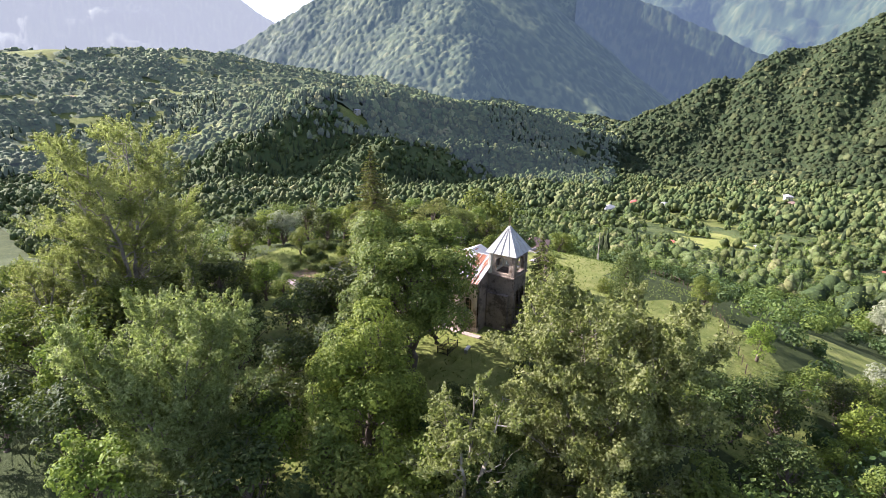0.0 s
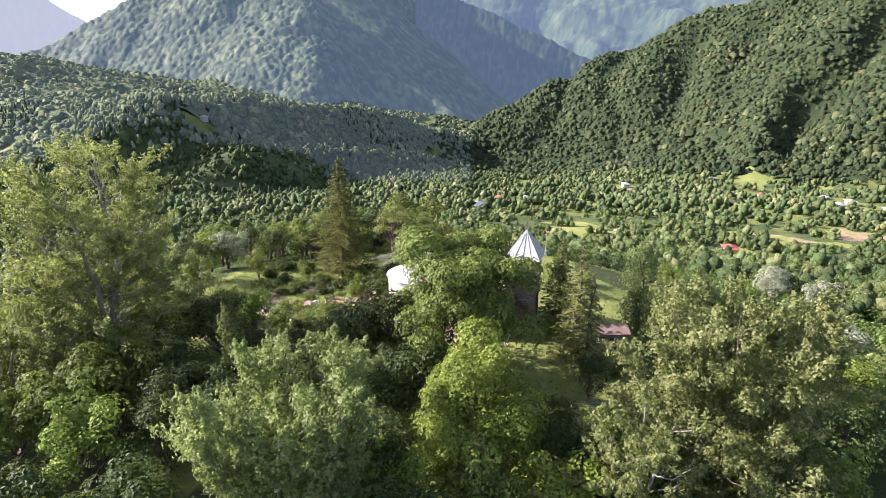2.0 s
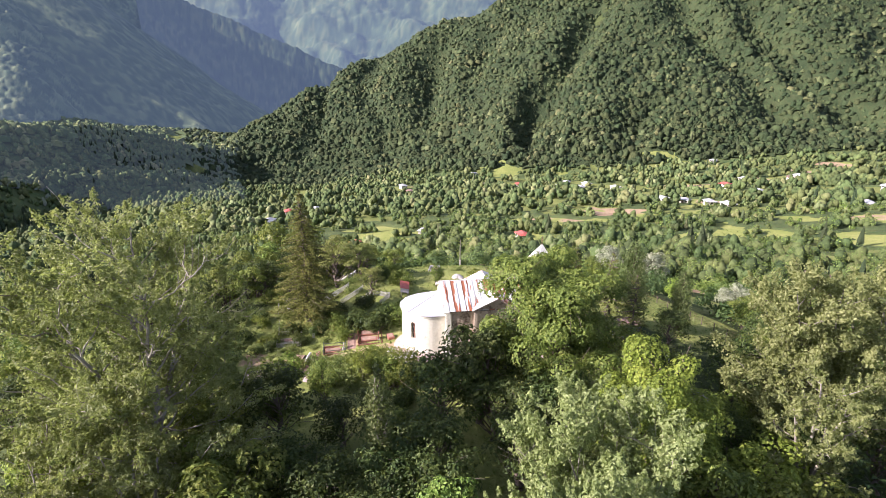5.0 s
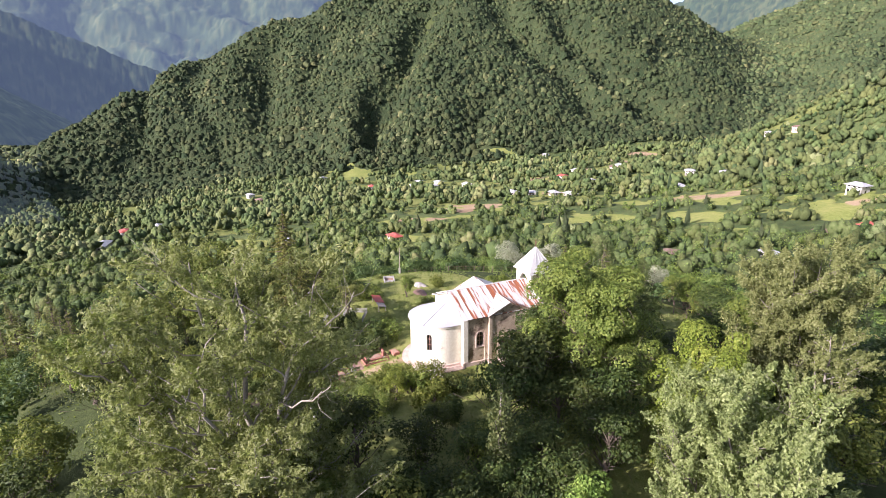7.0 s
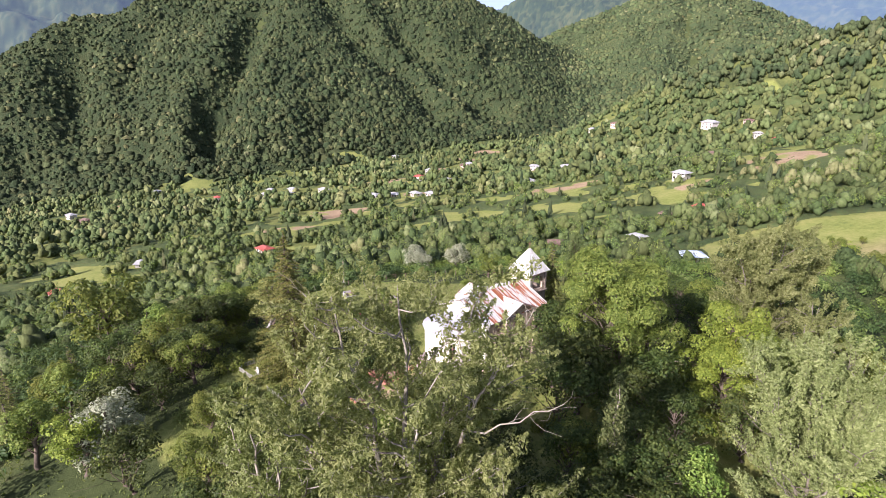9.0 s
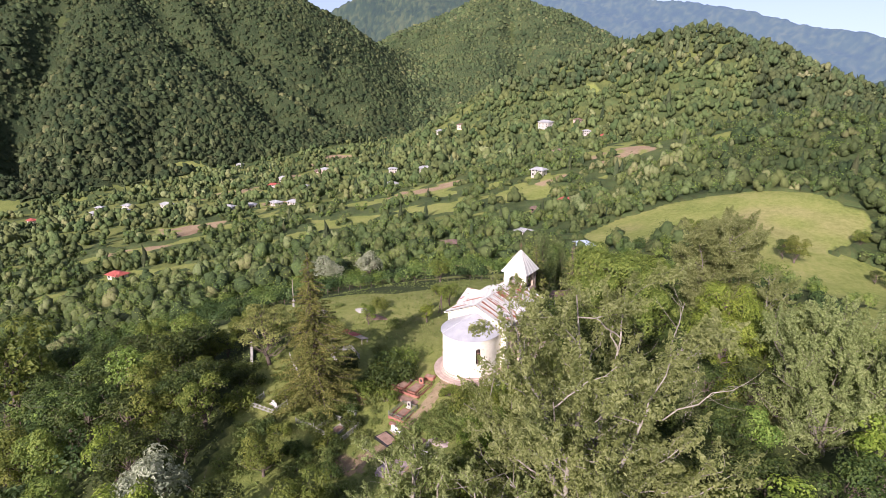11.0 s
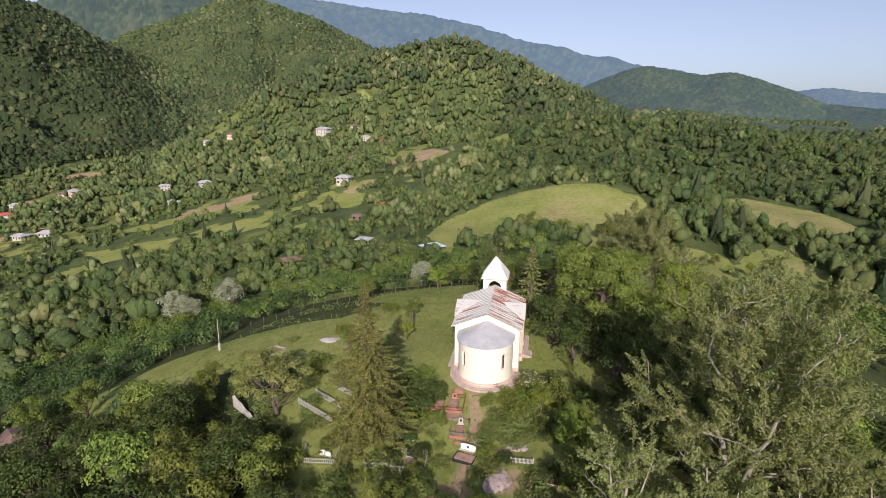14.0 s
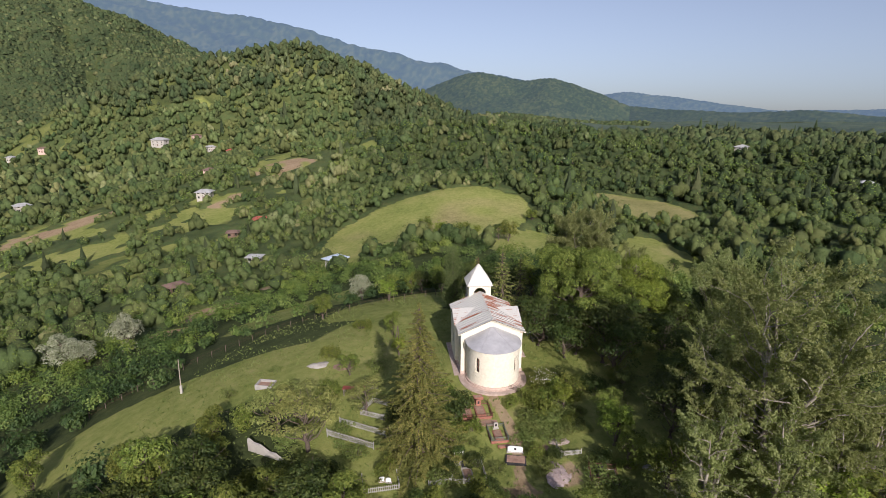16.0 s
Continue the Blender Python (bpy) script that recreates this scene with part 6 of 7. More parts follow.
def sheet_metal(name, rust_at):
    """Painted roof sheets, whitened by weather, rusting in streaks down the slope, each sheet its own way."""
    m, n, l, b = node_mat(name)
    pos = world_coords(n)
    info = n.new("ShaderNodeObjectInfo")
    jig = n.new("ShaderNodeMapping")
    l.new(pos, jig.inputs["Vector"])
    jig.inputs["Scale"].default_value = (0.26, 2.4, 0.26)
    comb = n.new("ShaderNodeCombineXYZ")
    mul = n.new("ShaderNodeMath")
    mul.operation = "MULTIPLY"
    mul.inputs[1].default_value = 37.0
    l.new(info.outputs["Random"], mul.inputs[0])
    l.new(mul.outputs[0], comb.inputs["X"])
    l.new(mul.outputs[0], comb.inputs["Z"])
    l.new(comb.outputs[0], jig.inputs["Location"])
    streak = noise_tex(n, l, 1.1, 5.0, 0.62, jig.outputs[0])
    fine = noise_tex(n, l, 12.0, 5.0, 0.65, pos)
    add = n.new("ShaderNodeMath")
    add.operation = "MULTIPLY_ADD"
    l.new(fine.outputs["Fac"], add.inputs[0])
    add.inputs[1].default_value = 0.16
    l.new(streak.outputs["Fac"], add.inputs[2])
    per = n.new("ShaderNodeMath")
    per.operation = "MULTIPLY_ADD"
    l.new(info.outputs["Random"], per.inputs[0])
    per.inputs[1].default_value = 0.24
    l.new(add.outputs[0], per.inputs[2])
    mask = ramp(n, l, per.outputs[0], [(rust_at, (0, 0, 0)), (rust_at + 0.035, (1, 1, 1))]).outputs["Color"]
    white = ramp(n, l, fine.outputs["Fac"], [(0.3, (0.40, 0.395, 0.365)), (0.7, (0.56, 0.552, 0.515))]).outputs["Color"]
    rust = ramp(n, l, fine.outputs["Fac"], [(0.3, (0.18, 0.055, 0.022)), (0.7, (0.36, 0.125, 0.052))]).outputs["Color"]
    l.new(mix_col(n, l, mask, white, rust), b.inputs["Base Color"])
    b.inputs["Roughness"].default_value = 0.55
    bump(n, l, b, fine.outputs["Fac"], 0.15, 0.01)
    return m


WHITE = plaster_mat("cream limewash", (0.70, 0.665, 0.545), (0.60, 0.55, 0.43), (0.42, 0.34, 0.26), 0.86)
PEELED = plaster_mat("peeling plaster over brick", (0.50, 0.41, 0.31), (0.38, 0.29, 0.21), (0.22, 0.155, 0.11), 0.72)
STONE = plaster_mat("dark rough stone", (0.27, 0.22, 0.175), (0.19, 0.15, 0.115), (0.11, 0.085, 0.065), 0.70)
PLINTH = plaster_mat("worn pinkish plinth", (0.55, 0.43, 0.36), (0.42, 0.32, 0.26), (0.22, 0.17, 0.14), 0.78)
SHEET_S = sheet_metal("rusting roof sheets", 0.69)
SHEET_N = sheet_metal("weathered roof sheets", 0.835)
SHEET_GREY = sheet_metal("grey roof sheets", 1.2)
SHEET_APSE = surface("smooth grey tin of the apse roof", [(0.3, (0.34, 0.34, 0.35)), (0.7, (0.46, 0.46, 0.47))], 0.8, 0.5)
GLASS_DARK = surface("dusty dark window glass", [(0.3, (0.012, 0.012, 0.012)), (0.7, (0.03, 0.028, 0.026))], 3.0, 0.12)
FRAME_RED = surface("brown painted window bars", [(0.3, (0.20, 0.10, 0.07)), (0.7, (0.32, 0.19, 0.14))], 3.0, 0.7)
DOOR_WOOD = surface("dark door boards", [(0.3, (0.035, 0.020, 0.014)), (0.7, (0.085, 0.045, 0.03))], 2.0, 0.6, fine=25)
IRON = surface("rusty iron", [(0.3, (0.07, 0.035, 0.022)), (0.7, (0.19, 0.095, 0.055))], 4.0, 0.75, 0.3)
BLACK_IRON = surface("blackened iron", [(0.3, (0.02, 0.02, 0.02)), (0.7, (0.05, 0.045, 0.04))], 4.0, 0.5, 0.5)
CONCRETE = surface("old concrete", [(0.3, (0.30, 0.27, 0.23)), (0.7, (0.46, 0.43, 0.38))], 1.5, 0.9)
CONCRETE_PINK = surface("pinkish stone paving", [(0.3, (0.34, 0.255, 0.21)), (0.7, (0.50, 0.40, 0.34))], 1.2, 0.92)

EAVE, RIDGE, HALF = 6.15, 8.1, 4.55
W = 4.15          # outer face of the long walls
church = tagged(new("church"), "small cream limewashed stone church with a rusty tin roof", "church")

BAYS = {1: [("window", 2.05, 2.3, 0.92, 1.85), ("door", 5.2, 0.42, 1.2, 2.85), ("window", 9.05, 2.3, 0.92, 1.85)],
        -1: [("window", 2.05, 2.3, 0.92, 1.85), ("window", 5.5, 2.4, 0.92, 1.85), ("window", 9.05, 2.3, 0.92, 1.85)]}
TR0, TR1, TRC = 3.0, 8.2, 5.6


def window_in(place, u, z0, w, h, parent, depth=0.28, bars=2):
    win = part("window", placed(prism_bm(arch(u, z0, w, h), 0.03), lambda a, d, z: place(a, d + depth, z)), GLASS_DARK, parent, "dark arched church window")
    for q in range(bars):
        zz = z0 + h * (0.34 + 0.33 * q)
        bm = prism_bm([(u - w / 2, zz - 0.03), (u + w / 2, zz - 0.03), (u + w / 2, zz + 0.03), (u - w / 2, zz + 0.03)], 0.05)
        part("glazing_bar", placed(bm, lambda a, d, z: place(a, d + depth - 0.055, z)), FRAME_RED, win)
    bm = prism_bm([(u - 0.03, z0), (u + 0.03, z0), (u + 0.03, z0 + h - 0.02), (u - 0.03, z0 + h - 0.02)], 0.05)
    part("glazing_bar", placed(bm, lambda a, d, z: place(a, d + depth - 0.06, z)), FRAME_RED, win)
    return win


def surround(place, u, z0, w, h, parent, band=0.16, mat=None, proud=0.07, name="surround"):
    outer = arch(u, z0 - (0.0 if name == "door_surround" else 0.1), w + 2 * band, h + band + (0.0 if name == "door_surround" else 0.1), 15)
    inner = arch(u, z0 + 0.001, w, h, 15)
    part(name, placed(prism_bm(outer, proud + 0.1, [inner]), lambda a, d, z: place(a, d - proud, z)), mat or PLINTH, parent)


for side in (1, -1):
    mat = PEELED if side > 0 else WHITE
    low = lambda u, d, z, s=side: (s * (W - d), u, z)
    out = lambda u, d, z, s=side: (s * (W + 0.38 - d), u, z)
    near_w = [b for b in BAYS[side] if b[1] < TR0]
    far_w = [b for b in BAYS[side] if b[1] > TR1]
    mid_w = [b for b in BAYS[side] if TR0 < b[1] < TR1]
    for (a, b, bays) in ((0.4, TR0, near_w), (TR1, 10.2, far_w)):
        poly = [(a, -0.8), (b, -0.8), (b, EAVE - 0.05), (a, EAVE - 0.05)]
        part("wall", placed(prism_bm(poly, 0.6, [arch(q[1], q[2], q[3], q[4]) for q in bays]), low), mat, church)
        for q in bays:
            window_in(low, *q[1:], church)
            surround(low, *q[1:], church, mat=PLINTH if side > 0 else WHITE)
    poly = [(TR0, -0.8), (TR1, -0.8), (TR1, EAVE - 0.02), (TRC, 7.30), (TR0, EAVE - 0.02)]
    part("transept_wall", placed(prism_bm(poly, 0.95, [arch(q[1], q[2], q[3], q[4]) for q in mid_w]), out), mat, church)
    for q in mid_w:
        if q[0] == "window":
            window_in(out, *q[1:], church, 0.3)
            surround(out, *q[1:], church, mat=WHITE)
        else:
            leaf = part("door", placed(prism_bm([(q[1] - q[3] / 2, q[2]), (q[1] + q[3] / 2, q[2]), (q[1] + q[3] / 2, q[2] + 2.15), (q[1] - q[3] / 2, q[2] + 2.15)], 0.08),
                                       lambda a, d, z: out(a, d + 0.35, z)), DOOR_WOOD, church, "dark wooden church door, closed")
            part("door_handle", placed(box_bm(-0.03, 0.03, -0.05, 0.0, -0.12, 0.12), lambda u, d, z, c=q: out(c[1] + 0.38 + u, 0.33 + d, c[2] + 1.05 + z)), BLACK_IRON, leaf)
            for q2 in range(5):
                u0 = q[1] - q[3] / 2 + q[3] * (q2 + 0.5) / 5
                part("door_board", placed(box_bm(-0.105, 0.105, 0, 0.03, 0, 2.1), lambda u, d, z, u0=u0, c=q: out(u0 + u, 0.32 + d, c[2] + z)), DOOR_WOOD, leaf)
            r = q[3] / 2
            tym = [(q[1] + r * math.cos(t), q[2] + 2.25 + (q[4] - 2.25) * math.sin(t) / 1.0) for t in np.linspace(0, math.pi, 9)]
            part("tympanum", placed(prism_bm(tym, 0.1), lambda a, d, z: out(a, d + 0.3, z)), PEELED, church)
            surround(out, q[1], q[2], q[3], q[4], church, 0.22, PLINTH, 0.08, "door_surround")
            surround(out, q[1], q[2], q[3] + 0.62, q[4] + 0.32, church, 0.12, PEELED, 0.05, "door_surround")
    # flat strips and cornices
    for a, b, base in ((0.02, 0.42, W), (2.62, 2.98, W), (TR1 + 0.02, TR1 + 0.36, W), (9.75, 10.22, W), (TR0 + 0.01, TR0 + 0.36, W + 0.38), (TR1 - 0.36, TR1 - 0.01, W + 0.38)):
        lo, hi = sorted((side * (base - 0.3), side * (base + 0.11)))
        part("pilaster", box_bm(lo, hi, a, b, -0.6, EAVE - 0.28), WHITE if (a < 1 or side < 0) else PEELED, church)
        lo, hi = sorted((side * (base - 0.3), side * (base + 0.17)))
        part("pilaster_base", box_bm(lo, hi, a - 0.05, b + 0.05, -0.6, 0.62), PLINTH, church)
    for a, b, base in ((-0.1, TR0 - 0.02, W), (TR1 + 0.02, 10.35, W)):
        for q, (o, z) in enumerate(((0.16, EAVE - 0.34), (0.28, EAVE - 0.20))):
            lo, hi = sorted((side * (base - 0.2), side * (base + o)))
            part("cornice", box_bm(lo, hi, a, b, z, z + 0.135), WHITE if side < 0 else PEELED, church)
    lo, hi = sorted((side * (W - 0.2), side * (W + 0.16)))
    part("plinth", box_bm(lo, hi, 0.43, TR0 - 0.03, -0.7, 0.45), PLINTH, church)
    part("plinth", box_bm(lo, hi, TR1 + 0.37, 9.72, -0.7, 0.45), PLINTH, church)
    # raking cornice of the cross gable
    for a, b in ((TR0 - 0.2, TRC), (TR1 + 0.2, TRC)):
        z0, z1 = EAVE - 0.14, 7.27
        poly = [(a, z0), (b, z1), (b, z1 + 0.15), (a, z0 + 0.15)]
        part("raking_cornice", placed(prism_bm(poly, 0.5), lambda u, d, z, s=side: (s * (W + 0.60 - d), u, z)), WHITE if side < 0 else PEELED, church)

# east gable behind the apse, west gable behind the tower
EASTP = [(-W - 0.02, -0.8), (W + 0.02, -0.8), (W + 0.02, EAVE), (0, RIDGE - 0.08), (-W - 0.02, EAVE)]
part("east_wall", placed(prism_bm(EASTP, 0.5), lambda u, d, z: (u, 0.0 + d, z)), WHITE, church)
part("west_wall", placed(prism_bm(EASTP, 0.5), lambda u, d, z: (u, 10.22 - d, z)), STONE, church)
for s in (1, -1):
    poly = [(s * (HALF + 0.12), EAVE - 0.22), (0, RIDGE - 0.18), (0, RIDGE + 0.02), (s * (HALF + 0.12), EAVE - 0.02)]
    part("raking_cornice", placed(prism_bm(poly, 0.62), lambda u, d, z: (u, -0.42 + d, z)), WHITE, church)
    part("pilaster", box_bm(*sorted((s * 3.62, s * (W + 0.1))), -0.14, 0.1, -0.6, EAVE - 0.3), WHITE, church)
    part("pilaster_base", box_bm(*sorted((s * 3.58, s * (W + 0.17))), -0.24, 0.1, -0.6, 0.55), PLINTH, church)

# the round apse: a plate with openings bent to a half circle on short straight sides
AR, AY, ATOP = 3.5, -1.4, 5.3
ARC = math.pi * AR
APSE_WIN = [AR * radians(43), AR * radians(137)]


def bend(u, d, z):
    if u < 0:
        return (-(AR - d), AY - u, z)
    if u > ARC:
        return (AR - d, AY + (u - ARC), z)
    t = u / AR
    return (-(AR - d) * math.cos(t), AY - (AR - d) * math.sin(t), z)


def bent_part(name, poly, thick, holes, mat, parent, off=0.0, label=""):
    bm = prism_bm(poly, thick, holes)
    for u in np.linspace(0, ARC, 37):
        bmesh.ops.bisect_plane(bm, geom=bm.verts[:] + bm.edges[:] + bm.faces[:], plane_co=(u, 0, 0), plane_no=(1, 0, 0), dist=1e-5)
    placed(bm, lambda u, d, z: bend(u, d + off, z))
    return part(name, bm, mat, parent, label)


bent_part("apse_wall", [(-1.4, -0.8), (ARC + 1.4, -0.8), (ARC + 1.4, ATOP), (-1.4, ATOP)], 0.55, [arch(u, 2.15, 0.66, 2.1) for u in APSE_WIN], WHITE, church)
bent_part("apse_plinth", [(-1.3, -0.8), (ARC + 1.3, -0.8), (ARC + 1.3, 0.42), (-1.3, 0.42)], 0.3, (), PLINTH, church, -0.16)
bent_part("apse_plinth", [(-1.3, -0.8), (ARC + 1.3, -0.8), (ARC + 1.3, 0.14), (-1.3, 0.14)], 0.3, (), PLINTH, church, -0.34)
bent_part("apse_cornice", [(-1.3, ATOP - 0.26), (ARC + 1.3, ATOP - 0.26), (ARC + 1.3, ATOP - 0.02), (-1.3, ATOP - 0.02)], 0.3, (), WHITE, church, -0.12)
for u in APSE_WIN:
    window_in(bend, u, 2.15, 0.66, 2.1, church, 0.26, 3)

# roof sheets with standing seams
def sheet(corners, mat, parent, thick=0.03, seam=True, name="roof_sheet"):
    """One sheet from its four corners (foot left, foot right, head right, head left) with a raised seam on its right edge."""
    bm = bmesh.new()
    a, b, c, d = (Vector(p) for p in corners)
    nrm = (b - a).cross(d - a)
    nrm = nrm.normalized() if nrm.length else Vector((0, 0, 1))
    if nrm.z < 0:
        nrm.negate()
    lo = [bm.verts.new(p) for p in (a, b, c, d)]
    hi = [bm.verts.new(p + nrm * thick) for p in (a, b, c, d)]
    bm.faces.new(hi)
    bm.faces.new(lo[::-1])
    for k in range(4):
        bm.faces.new((lo[k], lo[(k + 1) % 4], hi[(k + 1) % 4], hi[k]))
    if seam:
        ac = (a - b).normalized() * 0.05
        s0 = [bm.verts.new(p + nrm * h + o) for p in (b, c) for h in (thick, thick + 0.055) for o in (Vector((0, 0, 0)), ac)]
        for q in ((0, 1, 3, 2), (4, 6, 7, 5), (0, 4, 5, 1), (2, 3, 7, 6), (0, 2, 6, 4), (1, 5, 7, 3)):
            bm.faces.new([s0[k] for k in q])
    return part(name, bm, mat, parent)


N = 17
roofs = {}
for s, mat in ((1, SHEET_S), (-1, SHEET_N)):
    roof = part("roof_boarding", placed(prism_bm([(0, RIDGE - 0.08), (s * HALF, EAVE - 0.08), (s * HALF, EAVE), (0, RIDGE)], 10.85), lambda u, d, z: (u, -0.42 + d, z)), DOOR_WOOD, church)
    for k in range(N):
        y0, y1 = -0.46 + 10.93 * k / N, -0.46 + 10.93 * (k + 1) / N
        sheet([(s * (HALF + 0.06), y0, EAVE + 0.0), (s * (HALF + 0.06), y1, EAVE), (0, y1, RIDGE + 0.03), (0, y0, RIDGE + 0.03)], mat, roof)
    # cross gable roof, both slopes
    zi = 7.46
    xi = HALF * (RIDGE - zi) / (RIDGE - EAVE) - 0.1
    xo = W + 0.68
    for e, ym in ((TR0 - 0.25, mat), (TR1 + 0.25, mat)):
        zf = EAVE + 0.02
        for k in range(3):
            f0, f1 = k / 3, (k + 1) / 3
            hx0, hx1 = xi + (xo - xi) * f0, xi + (xo - xi) * f1
            ft = lambda f: HALF - 0.05 + (xo - HALF + 0.05) * f
            sheet([(s * ft(f0), e, zf + 0.02), (s * ft(f1), e, zf + 0.02), (s * hx1, TRC, zi + 0.05), (s * hx0, TRC, zi + 0.05)],
                  SHEET_N if e < TRC or s < 0 else mat, roof, seam=False)
part("ridge_cap", box_bm(-0.12, 0.12, -0.46, 10.4, RIDGE + 0.03, RIDGE + 0.085, 0.02), SHEET_GREY, church)

apse_roof = part("apse_roof_boarding", prism_bm([(-3.5, 5.24), (3.5, 5.24), (0, 6.9)], 0.1), DOOR_WOOD, church)
APEX = (0, -0.05, 7.0)
us = np.linspace(-1.35, ARC + 1.35, 19)
for k in range(18):
    def rim(u):
        p = bend(u, -0.24, 5.30)
        return p
    a, b = rim(us[k]), rim(us[k + 1])
    c = Vector(APEX)
    hd = [tuple(c + (Vector(p) - c) * 0.03) for p in (b, a)]
    sheet([a, b, hd[0], hd[1]], SHEET_APSE, apse_roof, 0.03, k % 6 == 5)

# bell tower over the west front
tower = part("tower_base", placed(prism_bm([(-1.62, -0.8), (1.62, -0.8), (1.62, 6.55), (-1.62, 6.55)], 3.2,
             [arch(-0.62, 1.5, 0.8, 3.4), arch(0.62, 1.5, 0.8, 3.4)]), lambda u, d, z: (u, 13.42 - d, z)), STONE, church, "dark bare stone tower front with two tall niches")
part("niche_back", box_bm(-1.3, 1.3, 12.85, 12.95, 1.2, 5.2), STONE, church)
for s in (-1, 1):
    surround(lambda u, d, z: (u, 13.42 - d, z), s * 0.62, 1.5, 0.8, 3.4, church, 0.14, STONE, 0.06, "niche_surround")
    part("buttress", box_bm(*sorted((s * 1.62, s * 2.1)), 10.3, 12.9, -0.8, 4.4, 0.03), STONE, church)
part("string_course", box_bm(-1.8, 1.8, 10.25, 13.58, 6.42, 6.62, 0.03), STONE, church)
for q, (fn, m) in enumerate((((lambda u, d, z: (u, 10.28 + d, z)), WHITE), ((lambda u, d, z: (u, 13.45 - d, z)), STONE),
                             ((lambda u, d, z: (1.62 - d, 11.865 + u, z)), PEELED), ((lambda u, d, z: (-1.62 + d, 11.865 + u, z)), WHITE))):
    w_ = 1.62 if q < 2 else 1.21
    part("belfry_arch", placed(prism_bm([(-w_, 6.62), (w_, 6.62), (w_, 9.15), (-w_, 9.15)], 0.36, [arch(0, 6.9, 1.9 if q < 2 else 1.75, 1.9, 13)]), fn), m, church)
for sx in (-1, 1):
    for sy in (10.2, 13.2):
        part("belfry_column", box_bm(*sorted((sx * 1.38, sx * 1.70)), sy, sy + 0.32, 6.62, 9.0, 0.04), WHITE if sy < 12 else STONE, church)
part("belfry_cornice", box_bm(-1.78, 1.78, 10.1, 13.62, 9.06, 9.22, 0.03), WHITE, church)
spire = part("spire_boarding", box_bm(-1.5, 1.5, 10.4, 13.3, 9.2, 9.26), DOOR_WOOD, church)
TC, TT = Vector((0.0, 11.86, 0)), Vector((0.0, 11.86, 12.15))
corners = [Vector((-1.95, 9.91, 9.16)), Vector((1.95, 9.91, 9.16)), Vector((1.95, 13.81, 9.16)), Vector((-1.95, 13.81, 9.16))]
for k in range(4):
    a, b = corners[k], corners[(k + 1) % 4]
    for q in range(4):
        p0, p1 = a + (b - a) * q / 4, a + (b - a) * (q + 1) / 4
        sheet([p0, p1, TT + (p1 - TT) * 0.02, TT + (p0 - TT) * 0.02], SHEET_GREY, spire, 0.025)
cross = part("cross", box_bm(-0.035, 0.035, 11.825, 11.895, 12.05, 13.15), IRON, church, "small iron cross on the spire")
part("cross_arm", box_bm(-0.26, 0.26, 11.835, 11.885, 12.72, 12.79), IRON, cross)

# paving round the apse and steps at the south door
paving = tagged(new("pavement"), "pinkish stone apron round the apse", "paving", kind="structure")
bm = prism_bm([(-1.3, -0.5), (ARC + 1.3, -0.5), (ARC + 1.3, 0.07), (-1.3, 0.07)], 0.75)
for u in np.linspace(0, ARC, 25):
    bmesh.ops.bisect_plane(bm, geom=bm.verts[:] + bm.edges[:] + bm.faces[:], plane_co=(u, 0, 0), plane_no=(1, 0, 0), dist=1e-5)
part("apron", placed(bm, lambda u, d, z: bend(u, d - 1.1, z)), CONCRETE_PINK, paving)
part("apron", box_bm(-W - 1.0, -W - 0.12, -0.3, 10.0, -0.5, 0.06, 0.02), CONCRETE_PINK, paving)
part("apron", box_bm(W + 0.55, W + 1.25, 6.4, 11.2, -0.5, 0.10, 0.02), CONCRETE_PINK, paving)
steps = tagged(new("door_steps"), "worn stone steps up to the south door", "steps")
for k in range(4):
    part("step", box_bm(W + 0.38, W + 1.85 - 0.36 * k, 4.1 - 0.0 + 0.12 * k, 6.3 - 0.12 * k, -0.4 if k == 0 else 0.10 * k - 0.02, 0.10 * (k + 1), 0.02), CONCRETE_PINK, steps)

# ---- houses of the village ----
WALL_WHITE = surface("white house wall", [(0.3, (0.34, 0.32, 0.28)), (0.7, (0.48, 0.45, 0.40))], 0.6, 0.9)
WALL_PINK = surface("pinkish house wall", [(0.3, (0.45, 0.32, 0.26)), (0.7, (0.60, 0.46, 0.39))], 0.6, 0.9)
WALL_GREY = surface("grey block wall", [(0.3, (0.26, 0.25, 0.23)), (0.7, (0.40, 0.38, 0.35))], 0.6, 0.9)
WALL_BROWN = surface("brown board wall", [(0.3, (0.10, 0.06, 0.045)), (0.7, (0.19, 0.12, 0.09))], 0.6, 0.9)
ROOF_TIN = surface("pale tin roof", [(0.3, (0.27, 0.27, 0.27)), (0.7, (0.44, 0.44, 0.43))], 0.5, 0.55)
ROOF_RED = surface("red roof", [(0.3, (0.30, 0.06, 0.045)), (0.7, (0.45, 0.12, 0.09))], 0.5, 0.6)
ROOF_BLUE = surface("bluish tin roof", [(0.3, (0.34, 0.42, 0.52)), (0.7, (0.50, 0.57, 0.66))], 0.5, 0.5)
ROOF_BROWN = surface("brown tiled roof", [(0.3, (0.12, 0.075, 0.06)), (0.7, (0.23, 0.15, 0.12))], 0.5, 0.8)


